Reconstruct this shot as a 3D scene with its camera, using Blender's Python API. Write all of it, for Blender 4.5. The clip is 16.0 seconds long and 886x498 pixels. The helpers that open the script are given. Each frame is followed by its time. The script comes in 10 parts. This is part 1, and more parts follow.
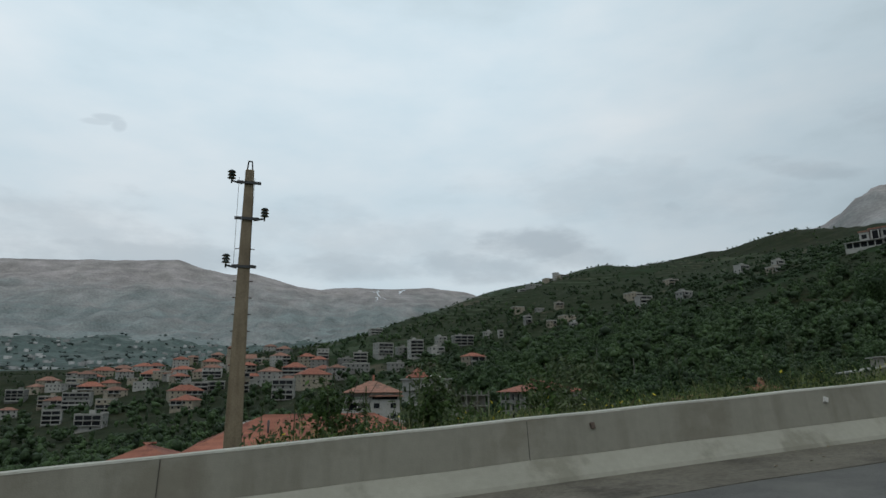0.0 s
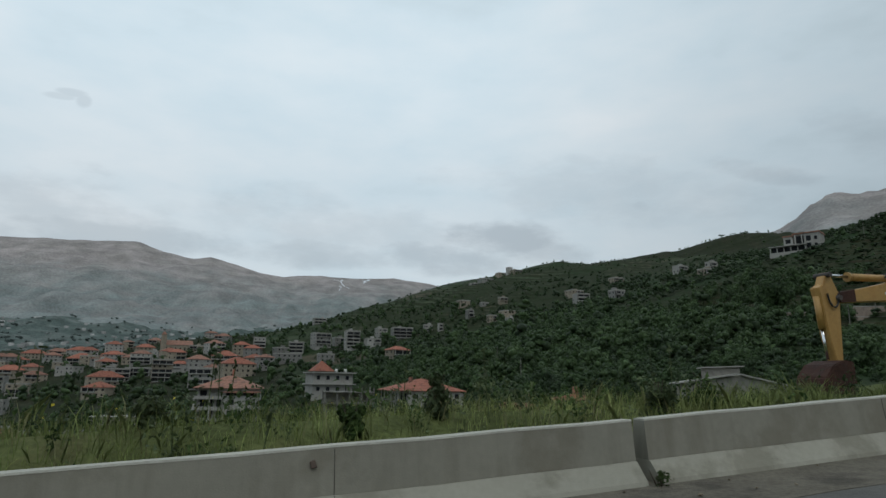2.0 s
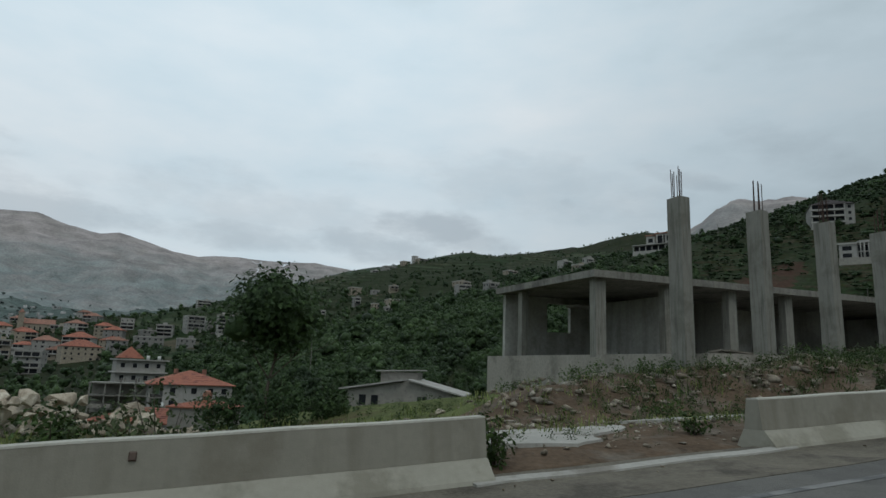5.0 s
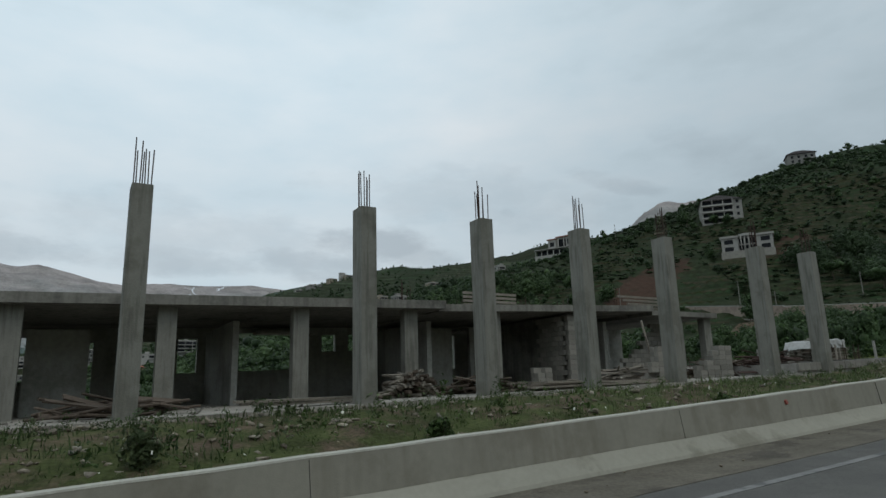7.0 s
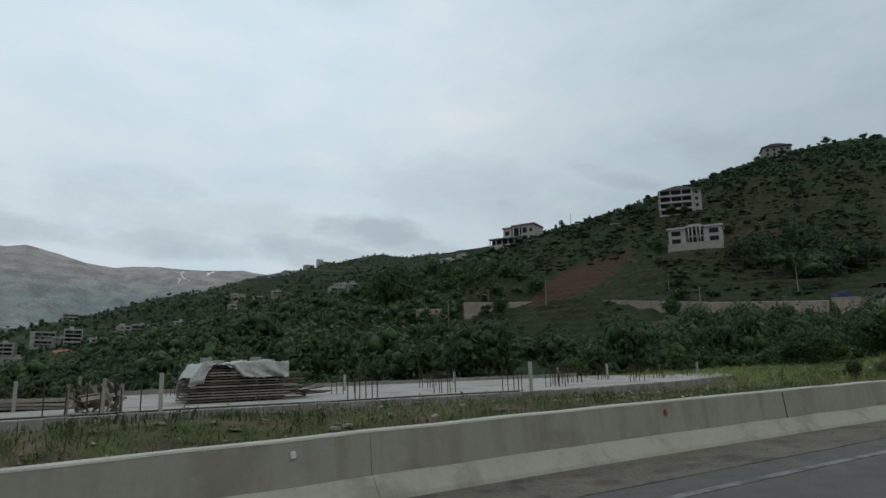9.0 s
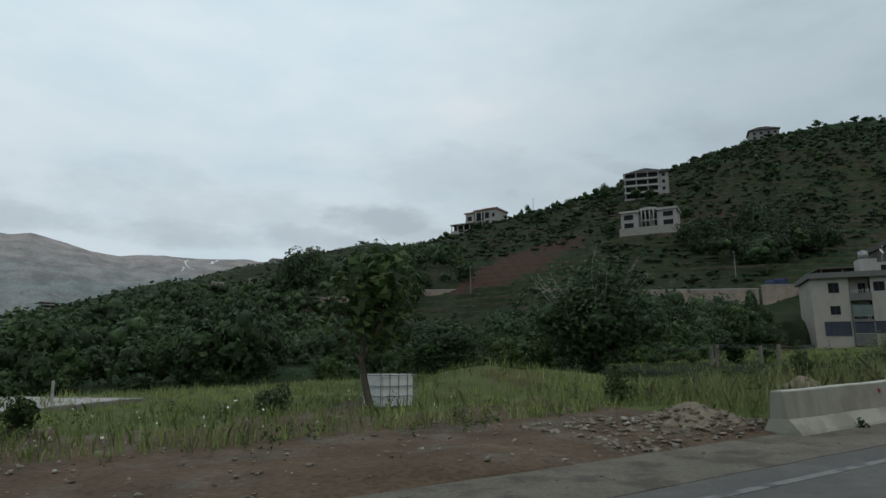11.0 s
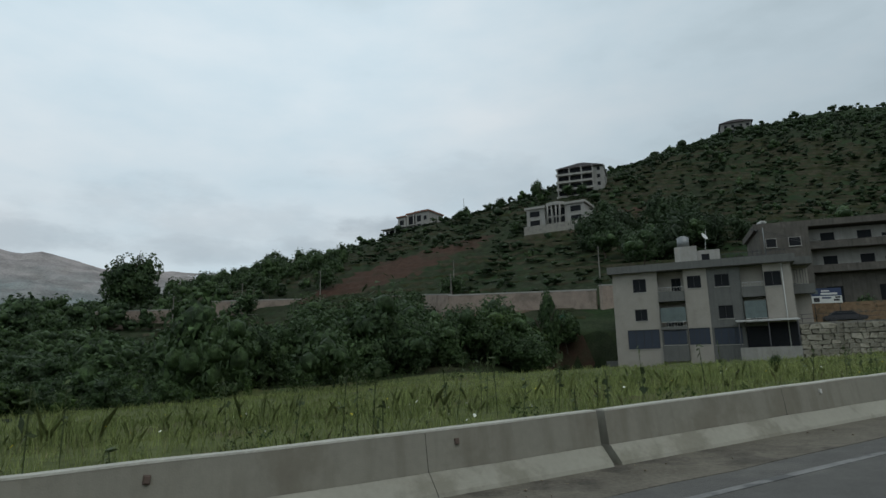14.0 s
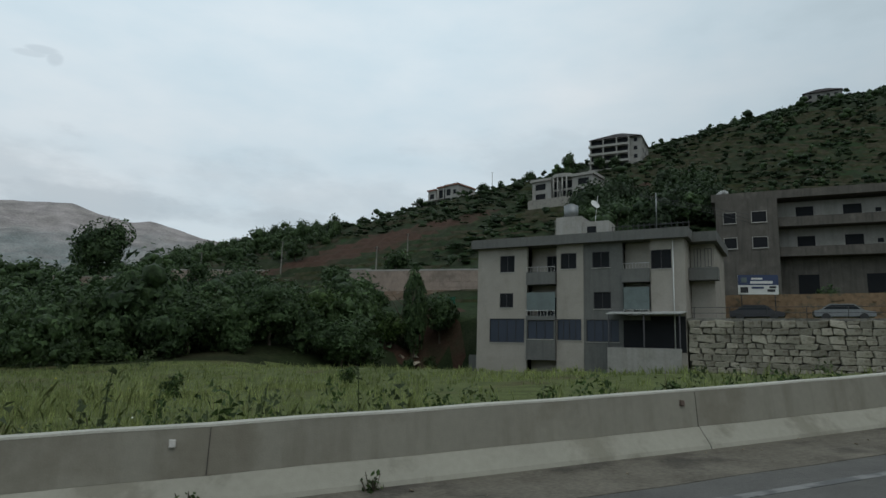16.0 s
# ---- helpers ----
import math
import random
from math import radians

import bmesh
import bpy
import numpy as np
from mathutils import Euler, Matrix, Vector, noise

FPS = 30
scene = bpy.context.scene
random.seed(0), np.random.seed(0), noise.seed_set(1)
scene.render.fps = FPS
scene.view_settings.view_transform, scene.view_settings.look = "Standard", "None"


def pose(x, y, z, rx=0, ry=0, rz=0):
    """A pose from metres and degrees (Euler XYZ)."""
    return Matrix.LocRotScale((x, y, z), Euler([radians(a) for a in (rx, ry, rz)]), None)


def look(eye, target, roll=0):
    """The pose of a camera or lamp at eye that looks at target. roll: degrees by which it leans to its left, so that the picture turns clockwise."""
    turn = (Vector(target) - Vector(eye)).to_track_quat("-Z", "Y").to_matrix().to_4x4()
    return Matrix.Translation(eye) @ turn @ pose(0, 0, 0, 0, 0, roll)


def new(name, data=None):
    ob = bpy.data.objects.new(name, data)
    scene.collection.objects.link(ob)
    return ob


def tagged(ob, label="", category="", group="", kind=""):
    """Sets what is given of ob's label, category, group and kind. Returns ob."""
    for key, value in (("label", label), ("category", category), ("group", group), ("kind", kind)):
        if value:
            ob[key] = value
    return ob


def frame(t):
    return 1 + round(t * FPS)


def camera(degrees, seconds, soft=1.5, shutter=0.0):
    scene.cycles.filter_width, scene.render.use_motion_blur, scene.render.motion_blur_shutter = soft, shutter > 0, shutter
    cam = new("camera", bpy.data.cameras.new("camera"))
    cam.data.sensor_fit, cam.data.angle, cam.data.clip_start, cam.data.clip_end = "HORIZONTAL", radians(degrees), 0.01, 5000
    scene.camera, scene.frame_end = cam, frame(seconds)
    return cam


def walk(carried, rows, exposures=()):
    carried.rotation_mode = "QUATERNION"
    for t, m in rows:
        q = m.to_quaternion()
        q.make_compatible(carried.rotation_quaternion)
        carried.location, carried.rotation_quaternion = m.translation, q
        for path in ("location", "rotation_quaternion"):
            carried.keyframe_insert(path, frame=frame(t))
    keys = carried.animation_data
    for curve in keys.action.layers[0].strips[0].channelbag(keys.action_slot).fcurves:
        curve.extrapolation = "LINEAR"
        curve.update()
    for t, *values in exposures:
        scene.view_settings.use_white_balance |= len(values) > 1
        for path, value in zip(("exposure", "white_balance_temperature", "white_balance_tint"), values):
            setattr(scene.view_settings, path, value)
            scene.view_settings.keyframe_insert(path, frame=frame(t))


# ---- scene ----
cam = camera(70.1, 16.0, soft=1.5)
PATH = [
    (0, (28.91, 9.63, 0.62), (28.891, 11.581, 1.061), -0.5),
    (0.5, (35.029, 11.622, 1.115), (35.025, 13.573, 1.552), -1.2),
    (0.8, (38.854, 12.857, 1.414), (38.877, 14.811, 1.838), -0.2),
    (1, (41.382, 13.684, 1.614), (41.404, 15.638, 2.042), -0.1),
    (1.5, (47.899, 15.739, 2.115), (47.914, 17.695, 2.531), 0.3),
    (2, (54.432, 17.757, 2.623), (54.509, 19.712, 3.038), 0.9),
    (2.4, (59.639, 19.333, 3.036), (59.685, 21.283, 3.481), 0.1),
    (2.5, (60.942, 19.722, 3.137), (61.037, 21.677, 3.55), 0.4),
    (2.9, (66.101, 21.265, 3.536), (66.199, 23.23, 3.899), 2.7),
    (3, (67.388, 21.647, 3.636), (67.491, 23.614, 3.983), 3.3),
    (3.5, (73.904, 23.534, 4.138), (74.052, 25.496, 4.496), 1.3),
    (4, (80.416, 25.431, 4.633), (80.601, 27.357, 5.137), 1.1),
    (4.4, (85.683, 26.964, 5.025), (85.885, 28.917, 5.405), 1.1),
    (4.5, (86.992, 27.353, 5.123), (87.263, 29.298, 5.498), 1.3),
    (4.8, (90.942, 28.525, 5.414), (91.226, 30.469, 5.789), 1.6),
    (5, (93.605, 29.307, 5.603), (93.906, 31.247, 5.988), 2.2),
    (7.5, (127.63, 39.365, 7.646), (128.137, 41.252, 8.076), -1.8),
    (7.6, (128.998, 39.781, 7.717), (129.507, 41.666, 8.148), -0.9),
    (8, (134.527, 41.452, 7.993), (135.029, 43.343, 8.411), -0.1),
    (8.3, (138.667, 42.739, 8.19), (139.15, 44.632, 8.621), -0.7),
    (8.5, (141.462, 43.606, 8.319), (141.945, 45.5, 8.74), -1.0),
    (9, (148.484, 45.768, 8.629), (148.973, 47.666, 9.026), -0.5),
    (11.5, (184.297, 56.632, 9.954), (184.762, 58.543, 10.314), -0.2),
    (12, (191.68, 58.857, 10.208), (192.228, 60.746, 10.57), -0.2),
    (12.5, (199.23, 61.072, 10.456), (199.771, 62.956, 10.854), -1.6),
    (13, (206.933, 63.275, 10.739), (207.415, 65.178, 11.122), -1.4),
    (13.5, (214.677, 65.479, 11.048), (215.155, 67.383, 11.429), -0.1),
    (14, (222.357, 67.71, 11.38), (222.776, 69.625, 11.777), -1.2),
    (14.5, (229.993, 69.936, 11.721), (230.288, 71.874, 12.116), 1.6),
    (15, (237.373, 72.158, 12.076), (237.569, 74.11, 12.463), 3.3),
    (15.5, (244.526, 74.369, 12.444), (244.644, 76.317, 12.879), 3.9),
    (16, (251.516, 76.579, 12.87), (251.662, 78.547, 13.198), 1.8),
]
walk(cam, [(t, look(eye, target, roll)) for t, eye, target, roll in PATH])

# ---- light ----
SKY = bpy.data.worlds.new("overcast_sky")
scene.world = SKY
SKY.use_nodes = True


def build_sky(tree):
    """Overcast daylight: a thin Nishita sky behind a full deck of soft cloud."""
    n, l = tree.nodes, tree.links
    n.clear()
    out, bg = n.new("ShaderNodeOutputWorld"), n.new("ShaderNodeBackground")
    sky = n.new("ShaderNodeTexSky")
    sky.sky_type, sky.sun_disc = "NISHITA", False
    sky.sun_elevation, sky.sun_rotation = radians(58), radians(200)
    dim = n.new("ShaderNodeVectorMath")
    dim.operation = "SCALE"
    dim.inputs[3].default_value = 0.1
    l.new(sky.outputs[0], dim.inputs[0])
    co = n.new("ShaderNodeTexCoord")
    mp = n.new("ShaderNodeMapping")
    mp.inputs["Rotation"].default_value = (0, 0, radians(-16.64))
    mp.inputs["Scale"].default_value = (1, 1, 2.6)
    l.new(co.outputs["Generated"], mp.inputs[0])
    big, small = n.new("ShaderNodeTexNoise"), n.new("ShaderNodeTexNoise")
    for tex, scale, detail in ((big, 1.7, 6), (small, 5.5, 9)):
        tex.inputs["Scale"].default_value, tex.inputs["Detail"].default_value = scale, detail
        tex.inputs["Roughness"].default_value = 0.52
        l.new(mp.outputs[0], tex.inputs["Vector"])
    mix = n.new("ShaderNodeMix")
    mix.data_type = "FLOAT"
    mix.inputs[0].default_value = 0.4
    l.new(big.outputs[0], mix.inputs[2])
    l.new(small.outputs[0], mix.inputs[3])
    ramp = n.new("ShaderNodeValToRGB")
    for e, p, c in zip([ramp.color_ramp.elements[0], ramp.color_ramp.elements[1], ramp.color_ramp.elements.new(0.5)],
                       (0.30, 0.62, 0.47), ((0.54, 0.66, 0.72, 1), (0.725, 0.86, 0.935, 1), (0.665, 0.795, 0.87, 1))):
        e.position, e.color = p, c
    l.new(mix.outputs[0], ramp.inputs[0])
    # grey cloud banks over the ridges: place along the horizon and over it (tangents), half width, half height, depth of grey
    turn = n.new("ShaderNodeMapping")
    turn.inputs["Rotation"].default_value = (0, 0, radians(-16.64))
    l.new(co.outputs["Generated"], turn.inputs[0])
    sep = n.new("ShaderNodeSeparateXYZ")
    l.new(turn.outputs[0], sep.inputs[0])

    def calc(op, a, b):
        k = n.new("ShaderNodeMath")
        k.operation = op
        for i, v in enumerate((a, b)):
            if isinstance(v, (int, float)):
                k.inputs[i].default_value = v
            else:
                l.new(v, k.inputs[i])
        return k.outputs[0]
    ahead = calc("MAXIMUM", sep.outputs[1], 0.02)
    u, v = calc("DIVIDE", sep.outputs[0], ahead), calc("DIVIDE", sep.outputs[2], ahead)
    fray = n.new("ShaderNodeTexNoise")
    fray.inputs["Scale"].default_value, fray.inputs["Detail"].default_value = 6.5, 10
    fray.inputs["Roughness"].default_value = 0.6
    l.new(mp.outputs[0], fray.inputs["Vector"])
    ragged = calc("MULTIPLY", calc("SUBTRACT", fray.outputs[0], 0.5), 7.5)
    grey = None
    for u0, v0, wide, high, deep in ((0.455, 0.254, 0.115, 0.03, 0.55), (0.33, 0.208, 0.12, 0.024, 0.45), (0.56, 0.235, 0.09, 0.022, 0.4), (0.2, 0.2, 0.1, 0.012, 0.3), (-0.258, 0.404, 0.016, 0.004, 0.22), (-0.24, 0.412, 0.016, 0.005, 0.26), (-0.224, 0.402, 0.008, 0.008, 0.26), (0.753, 0.345, 0.03, 0.016, 0.3),
                                     (1.06, 0.455, 0.13, 0.022, 0.3), (-0.2, 0.2, 0.42, 0.024, 0.42), (0.1, 0.2, 0.2, 0.02, 0.35), (1.5, 0.6, 0.3, 0.06, 0.2), (0.62, 0.42, 0.05, 0.012, 0.15), (-0.5, 0.235, 0.5, 0.05, 0.3), (0.15, 0.25, 0.3, 0.045, 0.22), (0.8, 0.36, 0.35, 0.06, 0.2)):
        x, y = calc("DIVIDE", calc("SUBTRACT", u, u0), wide), calc("DIVIDE", calc("SUBTRACT", v, v0), high)
        far = calc("ADD", calc("ADD", calc("MULTIPLY", x, x), calc("MULTIPLY", y, y)), ragged)
        m = n.new("ShaderNodeMapRange")
        m.interpolation_type = "SMOOTHSTEP"
        for k, w in zip((1, 2, 3, 4), (1.9, -0.3, 0.0, deep)):
            m.inputs[k].default_value = w
        l.new(far, m.inputs[0])
        grey = m.outputs[0] if grey is None else calc("MAXIMUM", grey, m.outputs[0])
    bank = n.new("ShaderNodeMix")
    bank.data_type = "RGBA"
    bank.inputs[7].default_value = (0.36, 0.42, 0.47, 1)
    l.new(grey, bank.inputs[0])
    l.new(ramp.outputs[0], bank.inputs[6])
    # the deck is thicker over the hill that the road climbs towards
    thick = n.new("ShaderNodeMapRange")
    thick.interpolation_type = "SMOOTHSTEP"
    for k, w in zip((1, 2, 3, 4), (0.25, 1.02, 1.0, 0.68)):
        thick.inputs[k].default_value = w
    l.new(sep.outputs[0], thick.inputs[0])
    low = n.new("ShaderNodeMapRange")
    low.interpolation_type = "SMOOTHSTEP"
    for k, w in zip((1, 2, 3, 4), (0.16, 0.5, 0.84, 1.0)):
        low.inputs[k].default_value = w
    l.new(sep.outputs[2], low.inputs[0])
    dense = calc("MULTIPLY", thick.outputs[0], low.outputs[0])
    heavy = n.new("ShaderNodeVectorMath")
    heavy.operation = "SCALE"
    l.new(bank.outputs[2], heavy.inputs[0])
    l.new(dense, heavy.inputs[3])
    deck = n.new("ShaderNodeMix")
    deck.data_type = "RGBA"
    deck.inputs[0].default_value = 0.93
    l.new(dim.outputs[0], deck.inputs[6])
    l.new(heavy.outputs[0], deck.inputs[7])
    l.new(deck.outputs[2], bg.inputs[0])
    bg.inputs[1].default_value = 1.0
    l.new(bg.outputs[0], out.inputs[0])


build_sky(SKY.node_tree)
sun = new("sun", bpy.data.lights.new("sun", "SUN"))
sun.data.energy, sun.data.angle, sun.data.color = 0.5, radians(25), (1.0, 0.96, 0.9)
sun.rotation_euler = (radians(32), 0, radians(200 - 180))
scene.view_settings.exposure = 0.0

# ---- materials ----


def mat(name, color, rough=0.85, vary=0.25, scale=1.0, bump=0.0, bump_scale=None, spots=None, spot_scale=0.35, spot_at=(0.52, 0.62),
        metal=0.0, isles=0.0, objects=0.0, streak=None, coat=0.0, strata=None, low=None, gullies=None):
    """A surface with variation at two scales: fine grain and broad patches. spots: the colour of stains or bare patches;
    isles, objects: how much each loose piece or each object differs; streak: colour of runs down an upright face."""
    m = bpy.data.materials.new(name)
    m.use_nodes = True
    n, l = m.node_tree.nodes, m.node_tree.links
    b = n["Principled BSDF"]
    b.inputs["Roughness"].default_value, b.inputs["Metallic"].default_value = rough, metal
    b.inputs["Coat Weight"].default_value = coat
    if rough > 0.75:
        b.inputs["Specular IOR Level"].default_value = 0.25 if rough < 0.95 else 0.08
    co = n.new("ShaderNodeTexCoord")
    fine, broad = n.new("ShaderNodeTexNoise"), n.new("ShaderNodeTexNoise")
    for tex, s, d in ((fine, 9.0 * scale, 8), (broad, 0.9 * scale, 5)):
        tex.inputs["Scale"].default_value, tex.inputs["Detail"].default_value = s, d
        l.new(co.outputs["Object"], tex.inputs["Vector"])
    add = n.new("ShaderNodeMath")
    l.new(fine.outputs[0], add.inputs[0])
    l.new(broad.outputs[0], add.inputs[1])
    shade = n.new("ShaderNodeMapRange")
    for k, v in zip((1, 2, 3, 4), (0.7, 1.3, 1.0 - vary, 1.0 + vary)):
        shade.inputs[k].default_value = v
    shade.clamp = False
    l.new(add.outputs[0], shade.inputs[0])
    value = shade.outputs[0]
    for amount, socket in ((isles, "Random Per Island"), (objects, "Random")):
        if amount:
            info = n.new("ShaderNodeNewGeometry" if socket == "Random Per Island" else "ShaderNodeObjectInfo")
            rng = n.new("ShaderNodeMapRange")
            rng.inputs[3].default_value, rng.inputs[4].default_value = 1.0 - amount, 1.0 + amount
            l.new(info.outputs[socket], rng.inputs[0])
            mul = n.new("ShaderNodeMath")
            mul.operation = "MULTIPLY"
            l.new(value, mul.inputs[0])
            l.new(rng.outputs[0], mul.inputs[1])
            value = mul.outputs[0]
    base = n.new("ShaderNodeRGB")
    base.outputs[0].default_value = (*color, 1)
    col = base.outputs[0]
    if spots:
        patch = n.new("ShaderNodeTexNoise")
        patch.inputs["Scale"].default_value, patch.inputs["Detail"].default_value = spot_scale, 9
        patch.inputs["Roughness"].default_value = 0.62
        l.new(co.outputs["Object"], patch.inputs["Vector"])
        edge = n.new("ShaderNodeMapRange")
        edge.inputs[1].default_value, edge.inputs[2].default_value = spot_at
        l.new(patch.outputs[0], edge.inputs[0])
        mx = n.new("ShaderNodeMix")
        mx.data_type = "RGBA"
        mx.inputs[7].default_value = (*spots, 1)
        l.new(edge.outputs[0], mx.inputs[0])
        l.new(col, mx.inputs[6])
        col = mx.outputs[2]
    if streak:
        mp = n.new("ShaderNodeMapping")
        mp.inputs["Scale"].default_value = (1, 1, 0.08)
        l.new(co.outputs["Object"], mp.inputs[0])
        runs = n.new("ShaderNodeTexNoise")
        runs.inputs["Scale"].default_value, runs.inputs["Detail"].default_value = 3.5 * scale, 6
        l.new(mp.outputs[0], runs.inputs["Vector"])
        edge = n.new("ShaderNodeMapRange")
        edge.inputs[1].default_value, edge.inputs[2].default_value = 0.48, 0.75
        edge.inputs[4].default_value = 0.8
        l.new(runs.outputs[0], edge.inputs[0])
        mx = n.new("ShaderNodeMix")
        mx.data_type = "RGBA"
        mx.inputs[7].default_value = (*streak, 1)
        l.new(edge.outputs[0], mx.inputs[0])
        l.new(col, mx.inputs[6])
        col = mx.outputs[2]
    # low: tint of the lower slopes, greener and paled by painted-in distance haze
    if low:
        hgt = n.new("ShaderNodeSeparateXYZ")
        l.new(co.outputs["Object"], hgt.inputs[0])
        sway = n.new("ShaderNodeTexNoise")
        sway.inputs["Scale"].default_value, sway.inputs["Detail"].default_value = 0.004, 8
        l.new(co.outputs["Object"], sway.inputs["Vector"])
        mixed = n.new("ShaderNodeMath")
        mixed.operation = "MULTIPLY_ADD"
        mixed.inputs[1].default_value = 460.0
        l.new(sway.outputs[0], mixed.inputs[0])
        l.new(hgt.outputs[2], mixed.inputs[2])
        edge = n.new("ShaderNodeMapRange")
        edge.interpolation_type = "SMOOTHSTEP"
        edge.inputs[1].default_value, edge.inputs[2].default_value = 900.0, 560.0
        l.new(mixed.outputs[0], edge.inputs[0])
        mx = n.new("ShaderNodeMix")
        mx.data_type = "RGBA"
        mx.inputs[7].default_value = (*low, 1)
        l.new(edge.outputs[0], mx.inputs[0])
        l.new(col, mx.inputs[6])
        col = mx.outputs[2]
    if strata:
        mp = n.new("ShaderNodeMapping")
        mp.inputs["Scale"].default_value = (0.0016, 0.0016, 0.035)
        l.new(co.outputs["Object"], mp.inputs[0])
        beds = n.new("ShaderNodeTexNoise")
        beds.inputs["Scale"].default_value, beds.inputs["Detail"].default_value = 1.0, 7
        beds.inputs["Roughness"].default_value = 0.65
        l.new(mp.outputs[0], beds.inputs["Vector"])
        edge = n.new("ShaderNodeMapRange")
        edge.inputs[1].default_value, edge.inputs[2].default_value = 0.44, 0.62
        edge.inputs[4].default_value = 0.5
        l.new(beds.outputs[0], edge.inputs[0])
        mx = n.new("ShaderNodeMix")
        mx.data_type = "RGBA"
        mx.inputs[7].default_value = (*strata, 1)
        l.new(edge.outputs[0], mx.inputs[0])
        l.new(col, mx.inputs[6])
        col = mx.outputs[2]
    # gullies: paler runs downslope, their relief shading put into the colour
    if gullies:
        mp = n.new("ShaderNodeMapping")
        mp.inputs["Rotation"].default_value = (0, 0, radians(-30))
        mp.inputs["Scale"].default_value = (0.016, 0.0022, 0.002)
        l.new(co.outputs["Object"], mp.inputs[0])
        runs = n.new("ShaderNodeTexNoise")
        runs.inputs["Scale"].default_value, runs.inputs["Detail"].default_value = 1.0, 8
        runs.inputs["Roughness"].default_value = 0.6
        l.new(mp.outputs[0], runs.inputs["Vector"])
        edge = n.new("ShaderNodeMapRange")
        edge.inputs[1].default_value, edge.inputs[2].default_value = 0.45, 0.8
        edge.inputs[4].default_value = 0.4
        l.new(runs.outputs[0], edge.inputs[0])
        mx = n.new("ShaderNodeMix")
        mx.data_type = "RGBA"
        mx.inputs[7].default_value = (*gullies, 1)
        l.new(edge.outputs[0], mx.inputs[0])
        l.new(col, mx.inputs[6])
        col = mx.outputs[2]
    tint = n.new("ShaderNodeVectorMath")
    tint.operation = "SCALE"
    l.new(col, tint.inputs[0])
    l.new(value, tint.inputs[3])
    l.new(tint.outputs[0], b.inputs["Base Color"])
    if bump:
        bp = n.new("ShaderNodeBump")
        bp.inputs["Strength"].default_value, bp.inputs["Distance"].default_value = min(1.0, bump), 0.03 * max(1.0, bump)
        if bump_scale:
            tex = n.new("ShaderNodeTexNoise")
            tex.inputs["Scale"].default_value, tex.inputs["Detail"].default_value = bump_scale, 8
            l.new(co.outputs["Object"], tex.inputs["Vector"])
            l.new(tex.outputs[0], bp.inputs["Height"])
        else:
            l.new(fine.outputs[0], bp.inputs["Height"])
        l.new(bp.outputs[0], b.inputs["Normal"])
    return m


def leaf_mat(name, color, tip, isles=0.32, broad_scale=0.11):
    """Leaves: two greens mixed clump by clump, a little light let through."""
    m = bpy.data.materials.new(name)
    m.use_nodes = True
    n, l = m.node_tree.nodes, m.node_tree.links
    b = n["Principled BSDF"]
    b.inputs["Roughness"].default_value = 0.6
    b.inputs["Specular IOR Level"].default_value = 0.2
    geo, co = n.new("ShaderNodeNewGeometry"), n.new("ShaderNodeTexCoord")
    broad = n.new("ShaderNodeTexNoise")
    broad.inputs["Scale"].default_value, broad.inputs["Detail"].default_value = broad_scale, 4
    l.new(co.outputs["Object"], broad.inputs["Vector"])
    mixv = n.new("ShaderNodeMath")
    mixv.operation = "MULTIPLY_ADD"
    mixv.inputs[1].default_value = isles
    l.new(geo.outputs["Random Per Island"], mixv.inputs[0])
    l.new(broad.outputs[0], mixv.inputs[2])
    rng = n.new("ShaderNodeMapRange")
    rng.inputs[1].default_value, rng.inputs[2].default_value = 0.36 + 0.2 * isles, 0.62 + 0.8 * isles
    l.new(mixv.outputs[0], rng.inputs[0])
    mx = n.new("ShaderNodeMix")
    mx.data_type = "RGBA"
    mx.inputs[6].default_value, mx.inputs[7].default_value = (*color, 1), (*tip, 1)
    l.new(rng.outputs[0], mx.inputs[0])
    grain = n.new("ShaderNodeTexNoise")
    grain.inputs["Scale"].default_value, grain.inputs["Detail"].default_value = 1.7, 8
    grain.inputs["Roughness"].default_value = 0.65
    l.new(co.outputs["Object"], grain.inputs["Vector"])
    tone = n.new("ShaderNodeMapRange")
    for k, w in zip((1, 2, 3, 4), (0.36, 0.66, 0.45, 1.5)):
        tone.inputs[k].default_value = w
    l.new(grain.outputs[0], tone.inputs[0])
    shade = n.new("ShaderNodeVectorMath")
    shade.operation = "SCALE"
    l.new(mx.outputs[2], shade.inputs[0])
    l.new(tone.outputs[0], shade.inputs[3])
    l.new(shade.outputs[0], b.inputs["Base Color"])
    bp = n.new("ShaderNodeBump")
    bp.inputs["Strength"].default_value, bp.inputs["Distance"].default_value = 0.7, 0.35
    l.new(grain.outputs[0], bp.inputs["Height"])
    l.new(bp.outputs[0], b.inputs["Normal"])
    thin = n.new("ShaderNodeBsdfTranslucent")
    l.new(mx.outputs[2], thin.inputs[0])
    sh = n.new("ShaderNodeMixShader")
    sh.inputs[0].default_value = 0.18
    l.new(b.outputs[0], sh.inputs[1])
    l.new(thin.outputs[0], sh.inputs[2])
    l.new(sh.outputs[0], n["Material Output"].inputs[0])
    return m


